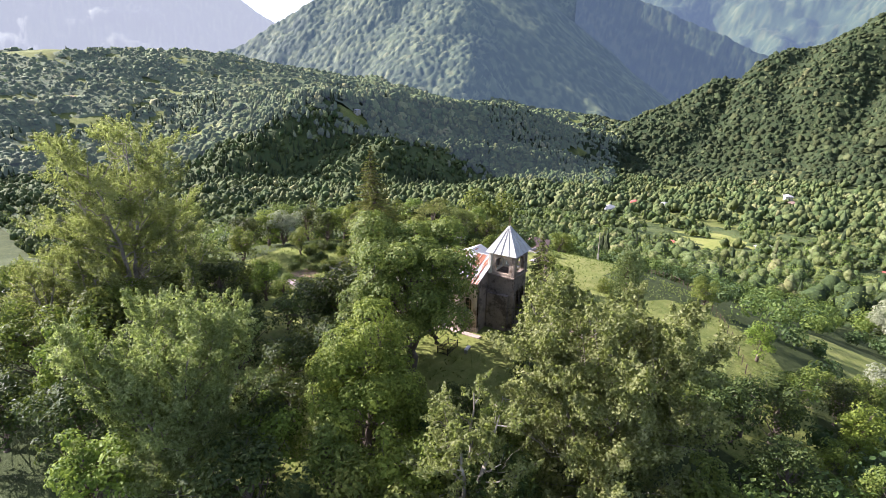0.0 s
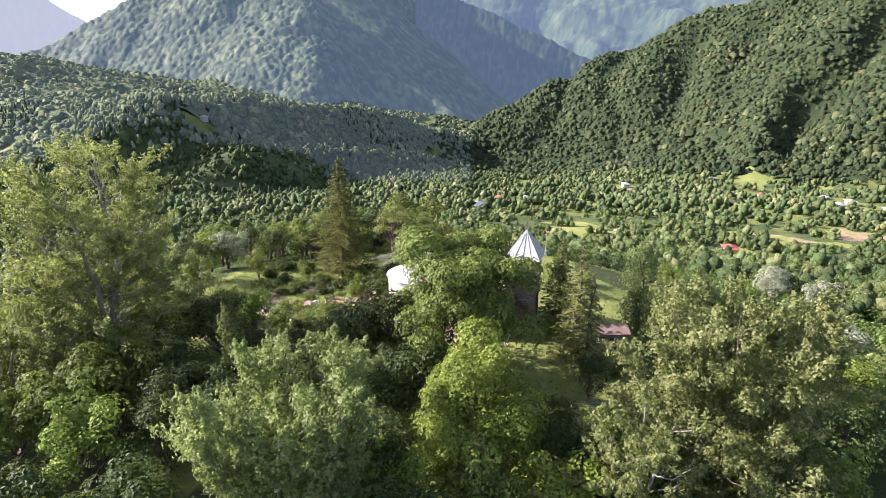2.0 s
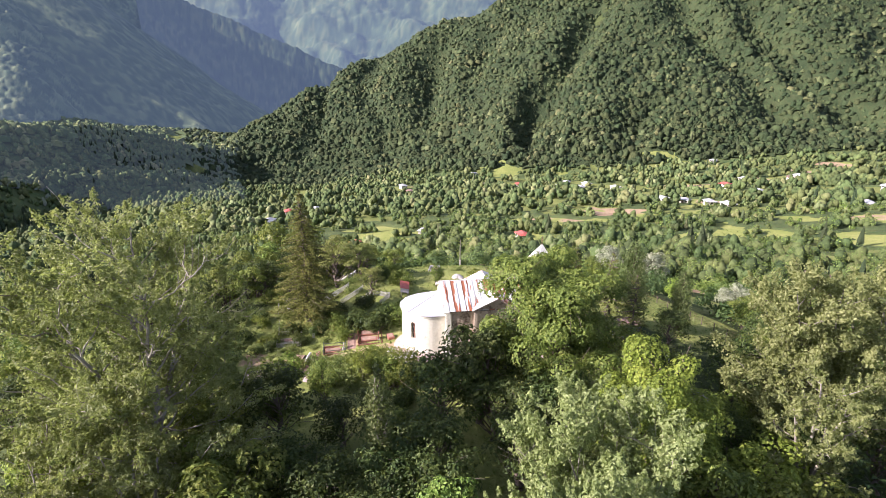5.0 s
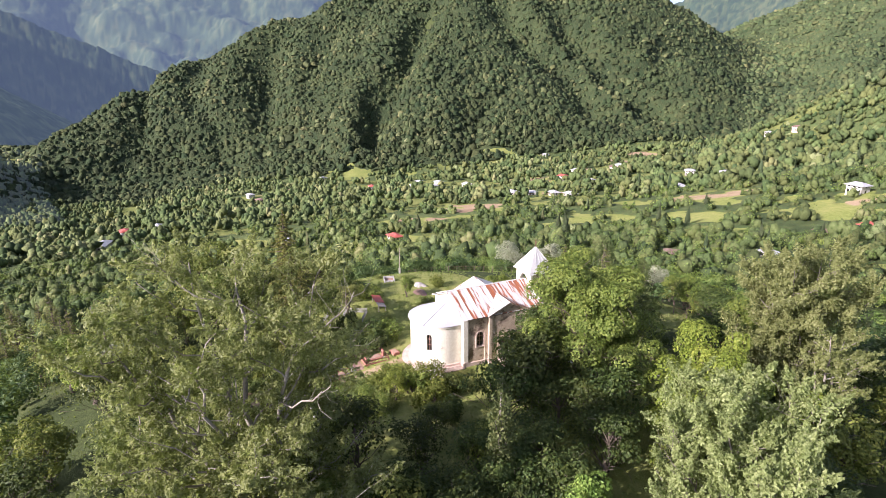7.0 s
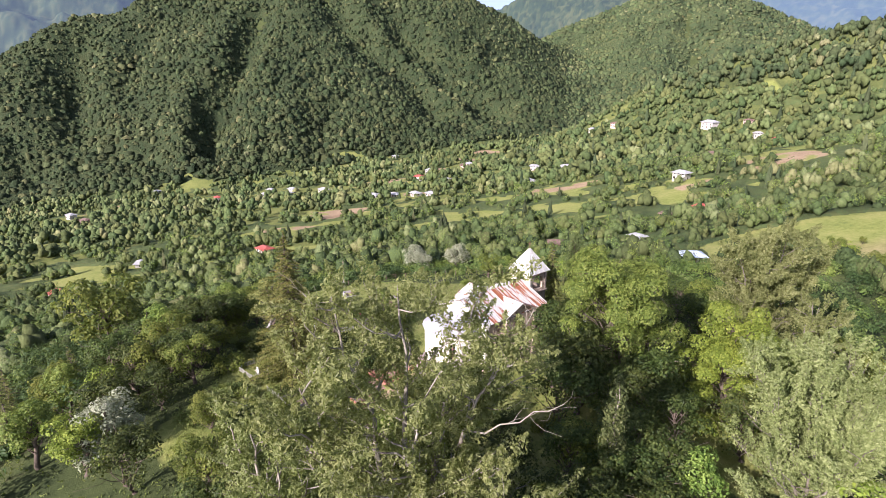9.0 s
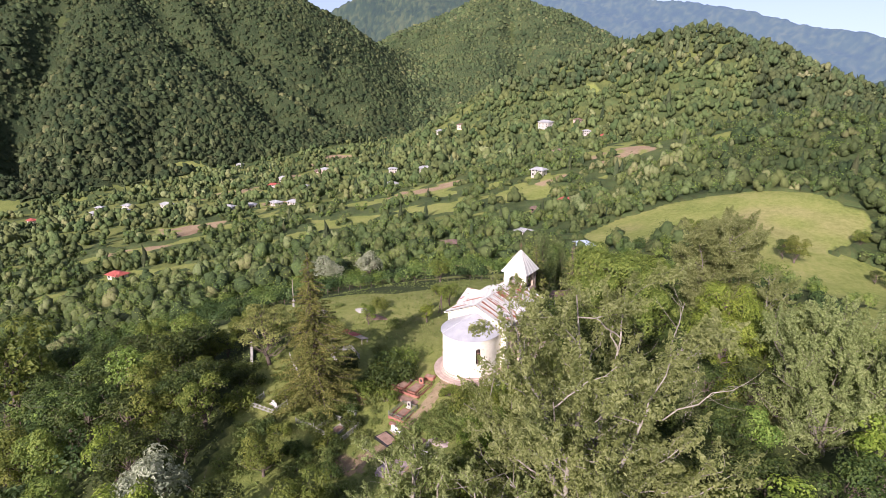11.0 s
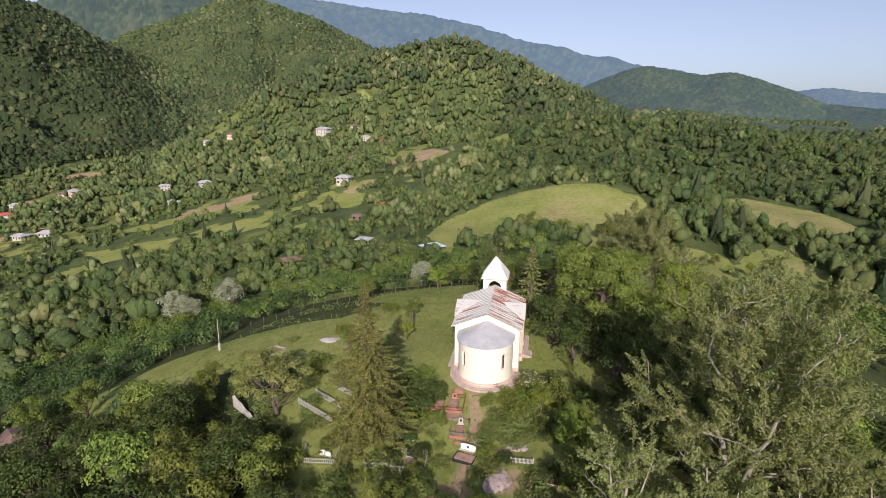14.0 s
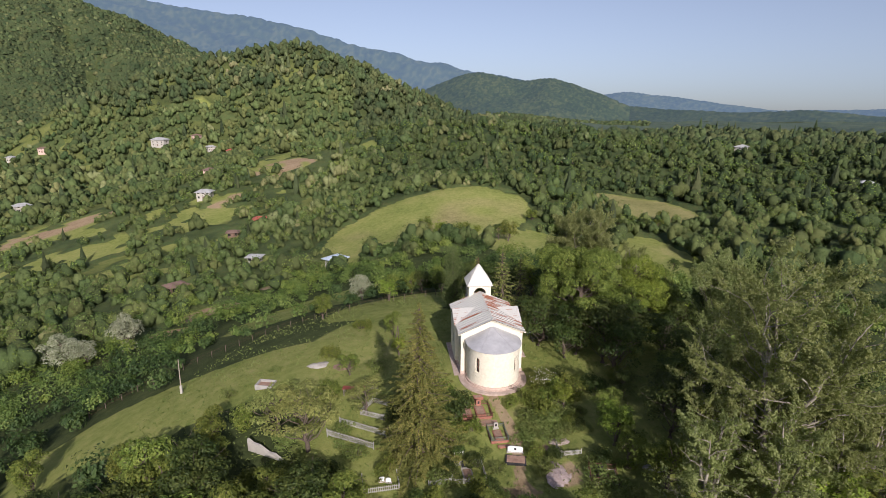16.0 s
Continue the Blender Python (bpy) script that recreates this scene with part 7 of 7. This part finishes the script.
def house(x, y, w, d, h, turn, wall, roof, label, hip=True):
    """A village house: walls with storeys of windows, a door, and an overhanging roof."""
    root = new("house")
    root.location = (x, y, gz(x, y))
    root.rotation_euler = (0, 0, radians(turn))
    w, d, h = w * 0.82, d * 0.82, h * 0.9
    part("wall", box_bm(-w / 2, w / 2, -d / 2, d / 2, -2.5, h), wall, root)
    o, rise = 1.0, d * 0.24
    bm = bmesh.new()
    k = d * 0.32 if hip else -o * 0.2
    pts = [(-w / 2 - o, -d / 2 - o, h), (w / 2 + o, -d / 2 - o, h), (w / 2 + o, d / 2 + o, h), (-w / 2 - o, d / 2 + o, h), (-w / 2 + k, 0, h + rise), (w / 2 - k, 0, h + rise)]
    top = [bm.verts.new(p) for p in pts]
    low = [bm.verts.new((p[0], p[1], p[2] - 0.18)) for p in pts[:4]]
    for f in ((0, 1, 5, 4), (1, 2, 5), (2, 3, 4, 5), (3, 0, 4)):
        bm.faces.new([top[q] for q in f])
    for q in range(4):
        bm.faces.new((low[q], low[(q + 1) % 4], top[(q + 1) % 4], top[q]))
    bm.faces.new(low[::-1])
    part("roof", bm, roof, root)
    floors = 2 if h > 4.4 else 1
    for fl in range(floors):
        for q in range(3):
            u = -w / 2 + w * (q + 0.5) / 3
            if fl == 0 and q == 1:
                part("door", box_bm(u - 0.55, u + 0.55, -d / 2 - 0.05, -d / 2 + 0.05, 0, 2.1), WALL_BROWN, root)
                continue
            z = 0.9 + fl * 2.9
            part("window", box_bm(u - 0.6, u + 0.6, -d / 2 - 0.04, -d / 2 + 0.05, z, z + 1.3), GLASS_DARK, root)
        for s in (-1, 1):
            z = 0.9 + fl * 2.9
            part("window", box_bm(*sorted((s * (w / 2 - 0.05), s * (w / 2 + 0.04))), -0.6, 0.6, z, z + 1.3), GLASS_DARK, root)
    return tagged(root, label, "house", "village houses")


hr_ = random.Random(12)
HOUSE_KINDS = {"grey": (8, 6.5, 2.8, WALL_GREY, ROOF_TIN, "grey low village house with a pale tin roof"), "pink": (9.5, 7.5, 4.8, WALL_PINK, ROOF_BROWN, "pinkish two-storey village house with a brown roof"),
               "red": (10, 8, 4.8, WALL_WHITE, ROOF_RED, "white two-storey village house with a red roof"), "white": (9.5, 7.5, 4.8, WALL_WHITE, ROOF_TIN, "white two-storey village house with a pale tin roof"),
               "tin": (10, 8, 2.8, WALL_WHITE, ROOF_TIN, "white low village house with a pale tin roof"), "long": (19, 9, 3.4, WALL_WHITE, ROOF_TIN, "long white building with a pale tin roof"),
               "tall": (9, 8, 8.5, WALL_PINK, ROOF_TIN, "tall narrow pinkish house"), "cottage": (9, 6.5, 2.8, WALL_WHITE, ROOF_RED, "low cottage with a bright red roof"),
               "big": (17, 11, 7.0, WALL_WHITE, ROOF_TIN, "large white two-storey house"), "hut": (5.5, 4.5, 2.6, WALL_BROWN, ROOF_BROWN, "small dark red wooden hut"),
               "kiosk": (5, 4, 2.6, WALL_WHITE, ROOF_TIN, "small white hut with a pale roof"), "shed": (6, 5, 2.6, WALL_GREY, ROOF_BLUE, "small shed with a bluish tin roof"),
               "old": (9, 7.5, 3.0, WALL_GREY, ROOF_BROWN, "house with an old brown tiled roof among trees")}
for hx, hy, kind in HOUSES:
    w_, d_, h_, wl, rf, lb = HOUSE_KINDS[kind]
    k_ = hr_.uniform(0.9, 1.12)
    house(hx, hy, w_ * k_ * 1.15, d_ * k_ * 1.15, h_ * 1.1, hr_.uniform(-30, 50), wl, rf, lb)

# ---- the churchyard ----
PICKET = surface("weathered silver pickets", [(0.3, (0.25, 0.24, 0.21)), (0.7, (0.42, 0.41, 0.37))], 3.0, 0.8)
GREEN_IRON = surface("dull green painted iron", [(0.3, (0.09, 0.11, 0.085)), (0.7, (0.17, 0.19, 0.15))], 3.0, 0.6)
MARBLE = surface("white marble", [(0.3, (0.62, 0.62, 0.60)), (0.7, (0.80, 0.80, 0.78))], 2.0, 0.35)
BLACK_STONE = surface("black polished stone", [(0.3, (0.015, 0.015, 0.016)), (0.7, (0.04, 0.04, 0.042))], 2.0, 0.25)
BRICK_RED = surface("reddish tiles and brick", [(0.3, (0.22, 0.085, 0.06)), (0.7, (0.38, 0.17, 0.12))], 4.0, 0.85)
RED_TIN = surface("faded red tin", [(0.3, (0.30, 0.055, 0.035)), (0.7, (0.46, 0.12, 0.075))], 2.0, 0.6)
OLD_WOOD = surface("grey old wood", [(0.3, (0.20, 0.17, 0.13)), (0.7, (0.38, 0.34, 0.28))], 3.0, 0.9)
SOIL = surface("bare reddish soil", [(0.3, (0.20, 0.12, 0.085)), (0.7, (0.36, 0.235, 0.17))], 1.4, 0.95)
PEBBLES = surface("pinkish gravel", [(0.3, (0.28, 0.21, 0.19)), (0.7, (0.48, 0.39, 0.36))], 2.2, 0.95, fine=16, bump_amt=0.8, bump_dist=0.05)

_SHARED = {}


def shared(name, key, make, mat, parent, m):
    """A repeated small part on shared mesh data, at the local pose m."""
    if key not in _SHARED:
        bm = make()
        me = bpy.data.meshes.new(name)
        bmesh.ops.recalc_face_normals(bm, faces=bm.faces[:])
        bm.to_mesh(me)
        bm.free()
        me.materials.append(mat)
        _SHARED[key] = me
    ob = new(name, _SHARED[key])
    ob.parent = parent
    ob.matrix_local = m
    return ob


def side_of_fence(root, x0, y0, x1, y1, height, gap, mat, pointed=True, kind="picket"):
    """One run of fence: end posts, two rails, upright pickets."""
    length = math.hypot(x1 - x0, y1 - y0)
    a = math.atan2(y1 - y0, x1 - x0)
    turn = Matrix.Rotation(a, 4, "Z")
    for q in (0, 1):
        px0, py0 = (x0, y0) if q == 0 else (x1, y1)
        shared("post", ("post", height, mat.name), lambda: box_bm(-0.035, 0.035, -0.035, 0.035, -0.3, height + 0.08), mat, root, Matrix.Translation((px0, py0, 0)) @ turn)
    for z in (0.16, height - 0.16):
        part("rail", placed(box_bm(0, length, -0.018, 0.018, z - 0.025, z + 0.025), lambda u, v, w: tuple(turn @ Vector((u, v, w)) + Vector((x0, y0, 0)))), mat, root)
    n = max(2, int(length / gap))

    def picket():
        bm = box_bm(-0.028 if pointed else -0.012, 0.028 if pointed else 0.012, -0.012, 0.012, 0.03, height - 0.06)
        if pointed:
            top = [v for v in bm.verts if v.co.z > height * 0.5]
            tip = [bm.verts.new((0, s * 0.012, height)) for s in (-1, 1)]
            l = sorted(top, key=lambda v: (v.co.y, v.co.x))
            bm.faces.new((l[0], l[1], tip[0]))
            bm.faces.new((l[2], l[3], tip[1]))
            bm.faces.new((l[0], tip[0], tip[1], l[2]))
            bm.faces.new((l[1], tip[0], tip[1], l[3]))
        return bm
    for k in range(n):
        t = (k + 0.5) / n
        shared("picket" if pointed else "bar", ("picket", height, pointed, mat.name), picket, mat, root, Matrix.Translation((x0 + (x1 - x0) * t, y0 + (y1 - y0) * t, 0.0)) @ turn)


def fence_plot(x, y, w, d, turn, height, mat, label, gap=0.13, pointed=True, sides="nesw", kerb=None):
    """A fenced grave plot."""
    root = new("grave_fence")
    root.location = (x, y, gz(x, y))
    root.rotation_euler = (0, 0, radians(turn))
    c = [(-w / 2, -d / 2), (w / 2, -d / 2), (w / 2, d / 2), (-w / 2, d / 2)]
    for q, s in enumerate("senw"):
        if s in sides:
            side_of_fence(root, *c[q], *c[(q + 1) % 4], height, gap, mat, pointed)
    if kerb:
        for q in range(4):
            (ax, ay), (bx, by) = c[q], c[(q + 1) % 4]
            part("kerb", box_bm(min(ax, bx) - 0.07, max(ax, bx) + 0.07, min(ay, by) - 0.07, max(ay, by) + 0.07, -0.35, 0.14 + 0.004 * q), kerb, root)
    return tagged(root, label, "fence", "grave fences")


fence_plot(-6.0, -19.2, 3.5, 2.9, 3, 0.75, PICKET, "silver picket fence round a grave plot")
fence_plot(-9.2, -20.5, 2.4, 0.9, 8, 0.7, PICKET, "short broken silver picket fence", sides="s")
fence_plot(-18.0, -12.6, 6.2, 2.6, -30, 0.85, PICKET, "long leaning grey picket fence", sides="sn")
fence_plot(-15.5, -8.0, 3.2, 3.0, -28, 0.8, PICKET, "grey picket fence round an old plot", sides="swn")
fence_plot(-15.2, -20.8, 3.6, 2.2, 6, 0.7, PICKET, "low grey wooden fence round a grave", sides="swe", gap=0.2)
fence_plot(-1.6, -13.2, 2.0, 2.7, 2, 0.7, GREEN_IRON, "green iron fence round a narrow grave", pointed=False, kerb=BRICK_RED)
fence_plot(-3.8, -8.9, 4.2, 2.9, 2, 0.65, IRON, "rusty iron fence round a double plot", pointed=False, gap=0.18, kerb=BRICK_RED)
fence_plot(5.6, -17.4, 2.3, 1.6, 3, 0.7, PICKET, "small silver picket fence", sides="sw")
fence_plot(7.7, -22.2, 2.7, 2.3, -12, 0.85, IRON, "rusty iron cage round a grave with a pale kerb", pointed=False, gap=0.14, kerb=CONCRETE)
fence_plot(9.4, 9.6, 2.4, 1.2, 4, 0.8, BLACK_IRON, "dark iron fence round a grave on the lawn", pointed=False)
fence_plot(15.5, 22.0, 3.4, 5.2, 20, 0.6, PICKET, "weathered wooden frame of an old bed in the grass", sides="nesw", gap=0.5)


def bench(x, y, turn):
    root = new("bench")
    root.location = (x, y, gz(x, y))
    root.rotation_euler = (0, 0, radians(turn))
    part("seat", box_bm(-0.55, 0.55, -0.2, 0.2, 0.43, 0.48, 0.01), MARBLE, root)
    for s in (-1, 1):
        part("leg", box_bm(*sorted((s * 0.45, s * 0.51)), -0.17, 0.17, -0.1, 0.43), PICKET, root)
    return tagged(root, "pale bench among the graves", "bench")


bench(-6.6, -16.2, 4)
bench(8.6, 11.6, 10)


def headstone(x, y, w, h, turn, mat, label, t=0.12, plate=True):
    root = new("headstone")
    root.location = (x, y, gz(x, y))
    root.rotation_euler = (radians(-4), 0, radians(turn))
    part("stone", placed(prism_bm([(-w / 2, -0.2), (w / 2, -0.2), (w / 2, h * 0.86), (w * 0.3, h), (-w * 0.3, h), (-w / 2, h * 0.86)], t), lambda u, d, z: (u, d, z)), mat, root)
    part("foot", box_bm(-w / 2 - 0.1, w / 2 + 0.1, -0.12, t + 0.12, -0.25, 0.08, 0.01), CONCRETE, root)
    if plate:
        part("plaque", box_bm(-0.12, 0.12, -0.012, 0.0, h * 0.4, h * 0.75), BLACK_STONE, root, "small dark plaque")
    return tagged(root, label, "headstone", "headstones")


headstone(-0.2, -16.3, 1.7, 0.75, -14, MARBLE, "long white marble headstone with a dark plaque")
headstone(-6.2, -18.2, 0.6, 0.9, 0, BLACK_STONE, "dark stone inside a picket fence", plate=False)
headstone(-1.6, -12.2, 0.5, 0.8, 0, CONCRETE, "small grey headstone inside an iron fence")
headstone(-3.0, -7.9, 0.6, 0.9, 5, BRICK_RED, "reddish headstone in a double plot")
headstone(-4.6, -7.9, 0.5, 0.8, -5, CONCRETE, "grey headstone in a double plot")
headstone(-15.0, -20.4, 0.6, 0.5, 10, MARBLE, "low pale headstone inside a wooden fence", plate=False)
headstone(-14.4, -20.6, 0.5, 0.5, -6, MARBLE, "low pale headstone inside a wooden fence", plate=False)
headstone(7.7, -21.5, 0.6, 0.8, -12, BLACK_STONE, "dark headstone inside an iron cage", plate=False)
headstone(7.5, 24.9, 0.9, 1.1, -60, MARBLE, "white headstone standing in the shade")


def slab(x, y, w, d, turn, mat, label, h=0.18, tilt=0.0):
    root = new("grave_slab")
    root.location = (x, y, gz(x, y))
    root.rotation_euler = (radians(tilt), 0, radians(turn))
    part("kerb", box_bm(-w / 2, w / 2, -d / 2, d / 2, -0.35, h, 0.02), mat, root)
    part("bed", box_bm(-w / 2 + 0.14, w / 2 - 0.14, -d / 2 + 0.14, d / 2 - 0.14, h - 0.06, h + 0.03, 0.01), SOIL, root)
    return tagged(root, label, "grave", "graves")


slab(-0.4, -17.6, 2.3, 1.5, -14, BLACK_STONE, "dark bordered grave before a white headstone", 0.22)
slab(-6.0, -19.4, 1.1, 2.0, 3, CONCRETE, "stone grave inside a picket fence")
slab(-1.6, -13.4, 1.0, 1.9, 2, BRICK_RED, "brick-edged grave inside an iron fence")
slab(-3.0, -9.0, 1.2, 2.0, 2, BRICK_RED, "tiled grave in a double plot", 0.25)
slab(-4.7, -9.0, 1.2, 2.0, 2, BRICK_RED, "tiled grave in a double plot", 0.25)
slab(-3.4, -11.2, 4.4, 1.0, 2, SOIL, "low bank of bare reddish soil", 0.10)
slab(-7.6, -14.0, 1.8, 0.7, 5, BRICK_RED, "low brick edge in the grass", 0.2)
slab(7.7, -22.3, 1.1, 1.8, -12, SOIL, "overgrown grave inside an iron cage", 0.2)
slab(-2.8, -6.3, 1.2, 0.8, 10, BRICK_RED, "heap of broken tiles", 0.35)
slab(-1.2, -15.2, 1.5, 0.5, 0, BRICK_RED, "brick step on the path", 0.12)
slab(2.8, -16.4, 1.8, 1.1, 10, SOIL, "patch of reddish soil and stones", 0.12)


def mound(name, x, y, rx, ry, h, mat, label, category, seed):
    """A low uneven heap."""
    rng = np.random.default_rng(seed)
    pile_v, pile_f = [], []
    R_, S_ = 7, 18
    for k in range(R_ + 1):
        for s in range(S_):
            a, t = TAU * s / S_, k / R_
            wob = 1 + 0.16 * math.sin(3 * a + seed) + 0.06 * rng.normal()
            pile_v.append((rx * t * wob * math.cos(a), ry * t * wob * math.sin(a), h * (1 - t * t) + 0.04 * rng.normal() * (t < 0.95) - 0.08 * t))
    for k in range(R_):
        for s in range(S_):
            pile_f.append((k * S_ + s, k * S_ + (s + 1) % S_, (k + 1) * S_ + (s + 1) % S_, (k + 1) * S_ + s))
    ob = mesh_object(name, pile_v, pile_f, mat, smooth=True)
    ob.location = (x, y, gz(x, y) + 0.03)
    return tagged(ob, label, category)


mound("gravel_heap", 3.6, -20.9, 1.5, 2.3, 0.22, PEBBLES, "flat heap of pinkish gravel in the grass", "gravel", 3)
mound("gravel_heap", 5.2, -15.6, 1.3, 0.8, 0.2, PEBBLES, "small pinkish heap of rubble", "rubble", 4)
mound("rubble_heap", -24.0, 5.4, 1.7, 1.1, 0.3, CONCRETE, "pale heap of stones in the meadow", "rubble", 5)
mound("rubble_heap", 13.5, -21.8, 1.3, 0.8, 0.3, CONCRETE, "pale heap of stones in the shade", "rubble", 6)
mound("soil_heap", -20.0, 4.0, 2.2, 1.0, 0.25, SOIL, "bank of bare orange soil", "soil", 7)

# a tumbled white wall, a concrete tank, a pole with a slanting stay, rusty tin
wall_piece = tagged(new("broken_wall"), "low broken white wall in the bushes", "wall")
wall_piece.location = (-28.3, -13.2, gz(-28.3, -13.2))
wall_piece.rotation_euler = (0, 0, radians(-38))
bm = prism_bm([(-2.8, -0.5), (2.8, -0.5), (2.8, 0.55), (1.6, 0.85), (0.6, 0.7), (-0.8, 1.05), (-2.0, 0.95), (-2.8, 1.2)], 0.3)
part("masonry", bm, WALL_WHITE, wall_piece)
tank = tagged(new("concrete_tank"), "low square grey concrete tank in the meadow", "tank")
tank.location = (-31.1, 2.3, gz(-31.1, 2.3))
tank.rotation_euler = (0, 0, radians(-14))
for q, (a, b, c, d) in enumerate(((-1.2, 1.2, -0.9, -0.78), (-1.2, 1.2, 0.78, 0.9), (-1.2, -1.08, -0.78, 0.78), (1.08, 1.2, -0.78, 0.78))):
    part("side", box_bm(a, b, c, d, -0.6, 0.5 + 0.003 * q, 0.01), WALL_GREY, tank)
part("bottom", box_bm(-1.08, 1.08, -0.78, 0.78, -0.4, 0.12), SOIL, tank)
pole = tagged(new("wooden_pole"), "thin wooden pole with a pale foot in the meadow", "pole")
pole.location = (-45.0, 9.0, gz(-45.0, 9.0))
v, f = tube([(0, 0, 0.8), (0.05, 0.02, 3.2), (0.12, 0.05, 5.6)], [0.09, 0.08, 0.06], 8)
mesh_object("shaft", v, f, OLD_WOOD, pole, True)
part("foot", box_bm(-0.16, 0.16, -0.16, 0.16, -0.5, 1.3, 0.02), WALL_WHITE, pole)
v, f = tube([(0.1, 0.04, 5.2), (-0.05, -0.05, 5.25)], [0.05, 0.05], 6)
mesh_object("cap", v, f, IRON, pole)
post2 = tagged(new("leaning_post"), "dark forked wooden post by the churchyard", "post")
post2.location = (-12.6, 10.5, gz(-12.6, 10.5))
for dx in (-0.55, 0.15):
    v, f = tube([(dx, 0, -0.4), (0.05, 0, 3.0)], [0.09, 0.07], 6)
    mesh_object("leg", v, f, BARK, post2, True)
tin = tagged(new("tin_sheet"), "rusty red tin roof of a low shelter", "shelter")
tin.location = (-18.2, -3.6, gz(-18.2, -3.6))
tin.rotation_euler = (0, 0, radians(-4))
part("sheet", placed(box_bm(-1.9, 1.1, -0.7, 0.7, 0.0, 0.05), lambda u, v, w: (u, v, w + 0.85 - 0.22 * v)), RED_TIN, tin)
part("sheet", placed(box_bm(1.15, 2.7, -0.6, 0.6, 0.0, 0.05), lambda u, v, w: (u, v, w + 0.80 - 0.22 * v)), OLD_WOOD, tin)
for dx in (-1.7, 2.5):
    for dy in (-0.5, 0.5):
        part("post", box_bm(dx - 0.05, dx + 0.05, dy - 0.05, dy + 0.05, -0.3, 0.80 - 0.2 * dy), OLD_WOOD, tin)
# garden shed in the shade and a field fence
shed = tagged(new("garden_shed"), "small grey block shed under the columnar poplar", "shed")
shed.location = (1.8, 22.2, gz(1.8, 22.2))
shed.rotation_euler = (0, 0, radians(8))
part("wall", box_bm(-1.2, 1.2, -1.5, 1.5, -0.4, 2.1), WALL_GREY, shed)
part("roof", placed(box_bm(-1.45, 1.45, -1.75, 1.75, 0, 0.08), lambda u, v, w: (u, v, w + 2.2 + 0.08 * v)), ROOF_BROWN, shed)
part("door", box_bm(1.2, 1.24, -0.4, 0.4, 0.0, 1.8), WALL_BROWN, shed)
fence = tagged(new("field_fence"), "thin post and wire fence along the meadow edge", "fence")
for k in range(30):
    t = k / 29
    fx, fy = -62 + 62 * t, 15 + 24 * t + 3 * math.sin(3 * t)
    shared("post", ("fieldpost",), lambda: box_bm(-0.045, 0.045, -0.045, 0.045, -0.4, 1.2), BARK, fence, Matrix.Translation((fx, fy, gz(fx, fy))))
wire_pts = [(-62 + 62 * t, 15 + 24 * t + 3 * math.sin(3 * t)) for t in np.linspace(0, 1, 59)]
for h_ in (0.6, 1.1):
    v, f = tube([(a, b, gz(a, b) + h_) for a, b in wire_pts], [0.012] * 59, 4)
    mesh_object("wire", v, f, IRON, fence)

# ---- long grass over the hill top ----
rng = np.random.default_rng(77)
n = 14000
a, r = rng.random(n) * TAU, 46 * np.sqrt(rng.random(n))
x, y = 2 + r * np.cos(a) - 6, -4 + r * np.sin(a)
ok = ~((np.abs(x) < 5.6) & (y > -6.2) & (y < 14.5)) & (vnoise(x / 5, y / 5, 91) + 0.3 * rng.random(n) > 0.45)
x, y = x[ok], y[ok]
pts = np.stack([x, y, ground(x, y) + 0.10], 1)
nrm = rng.normal(size=pts.shape) * np.array([1, 1, 0.5])
v, f = leaves(pts, nrm, 0.42, 0.15, rng, 0.2)
tagged(mesh_object("grass", v, f, LEAF_GRASS), "rough tufted grass on the hill top", "grass", kind="stuff")
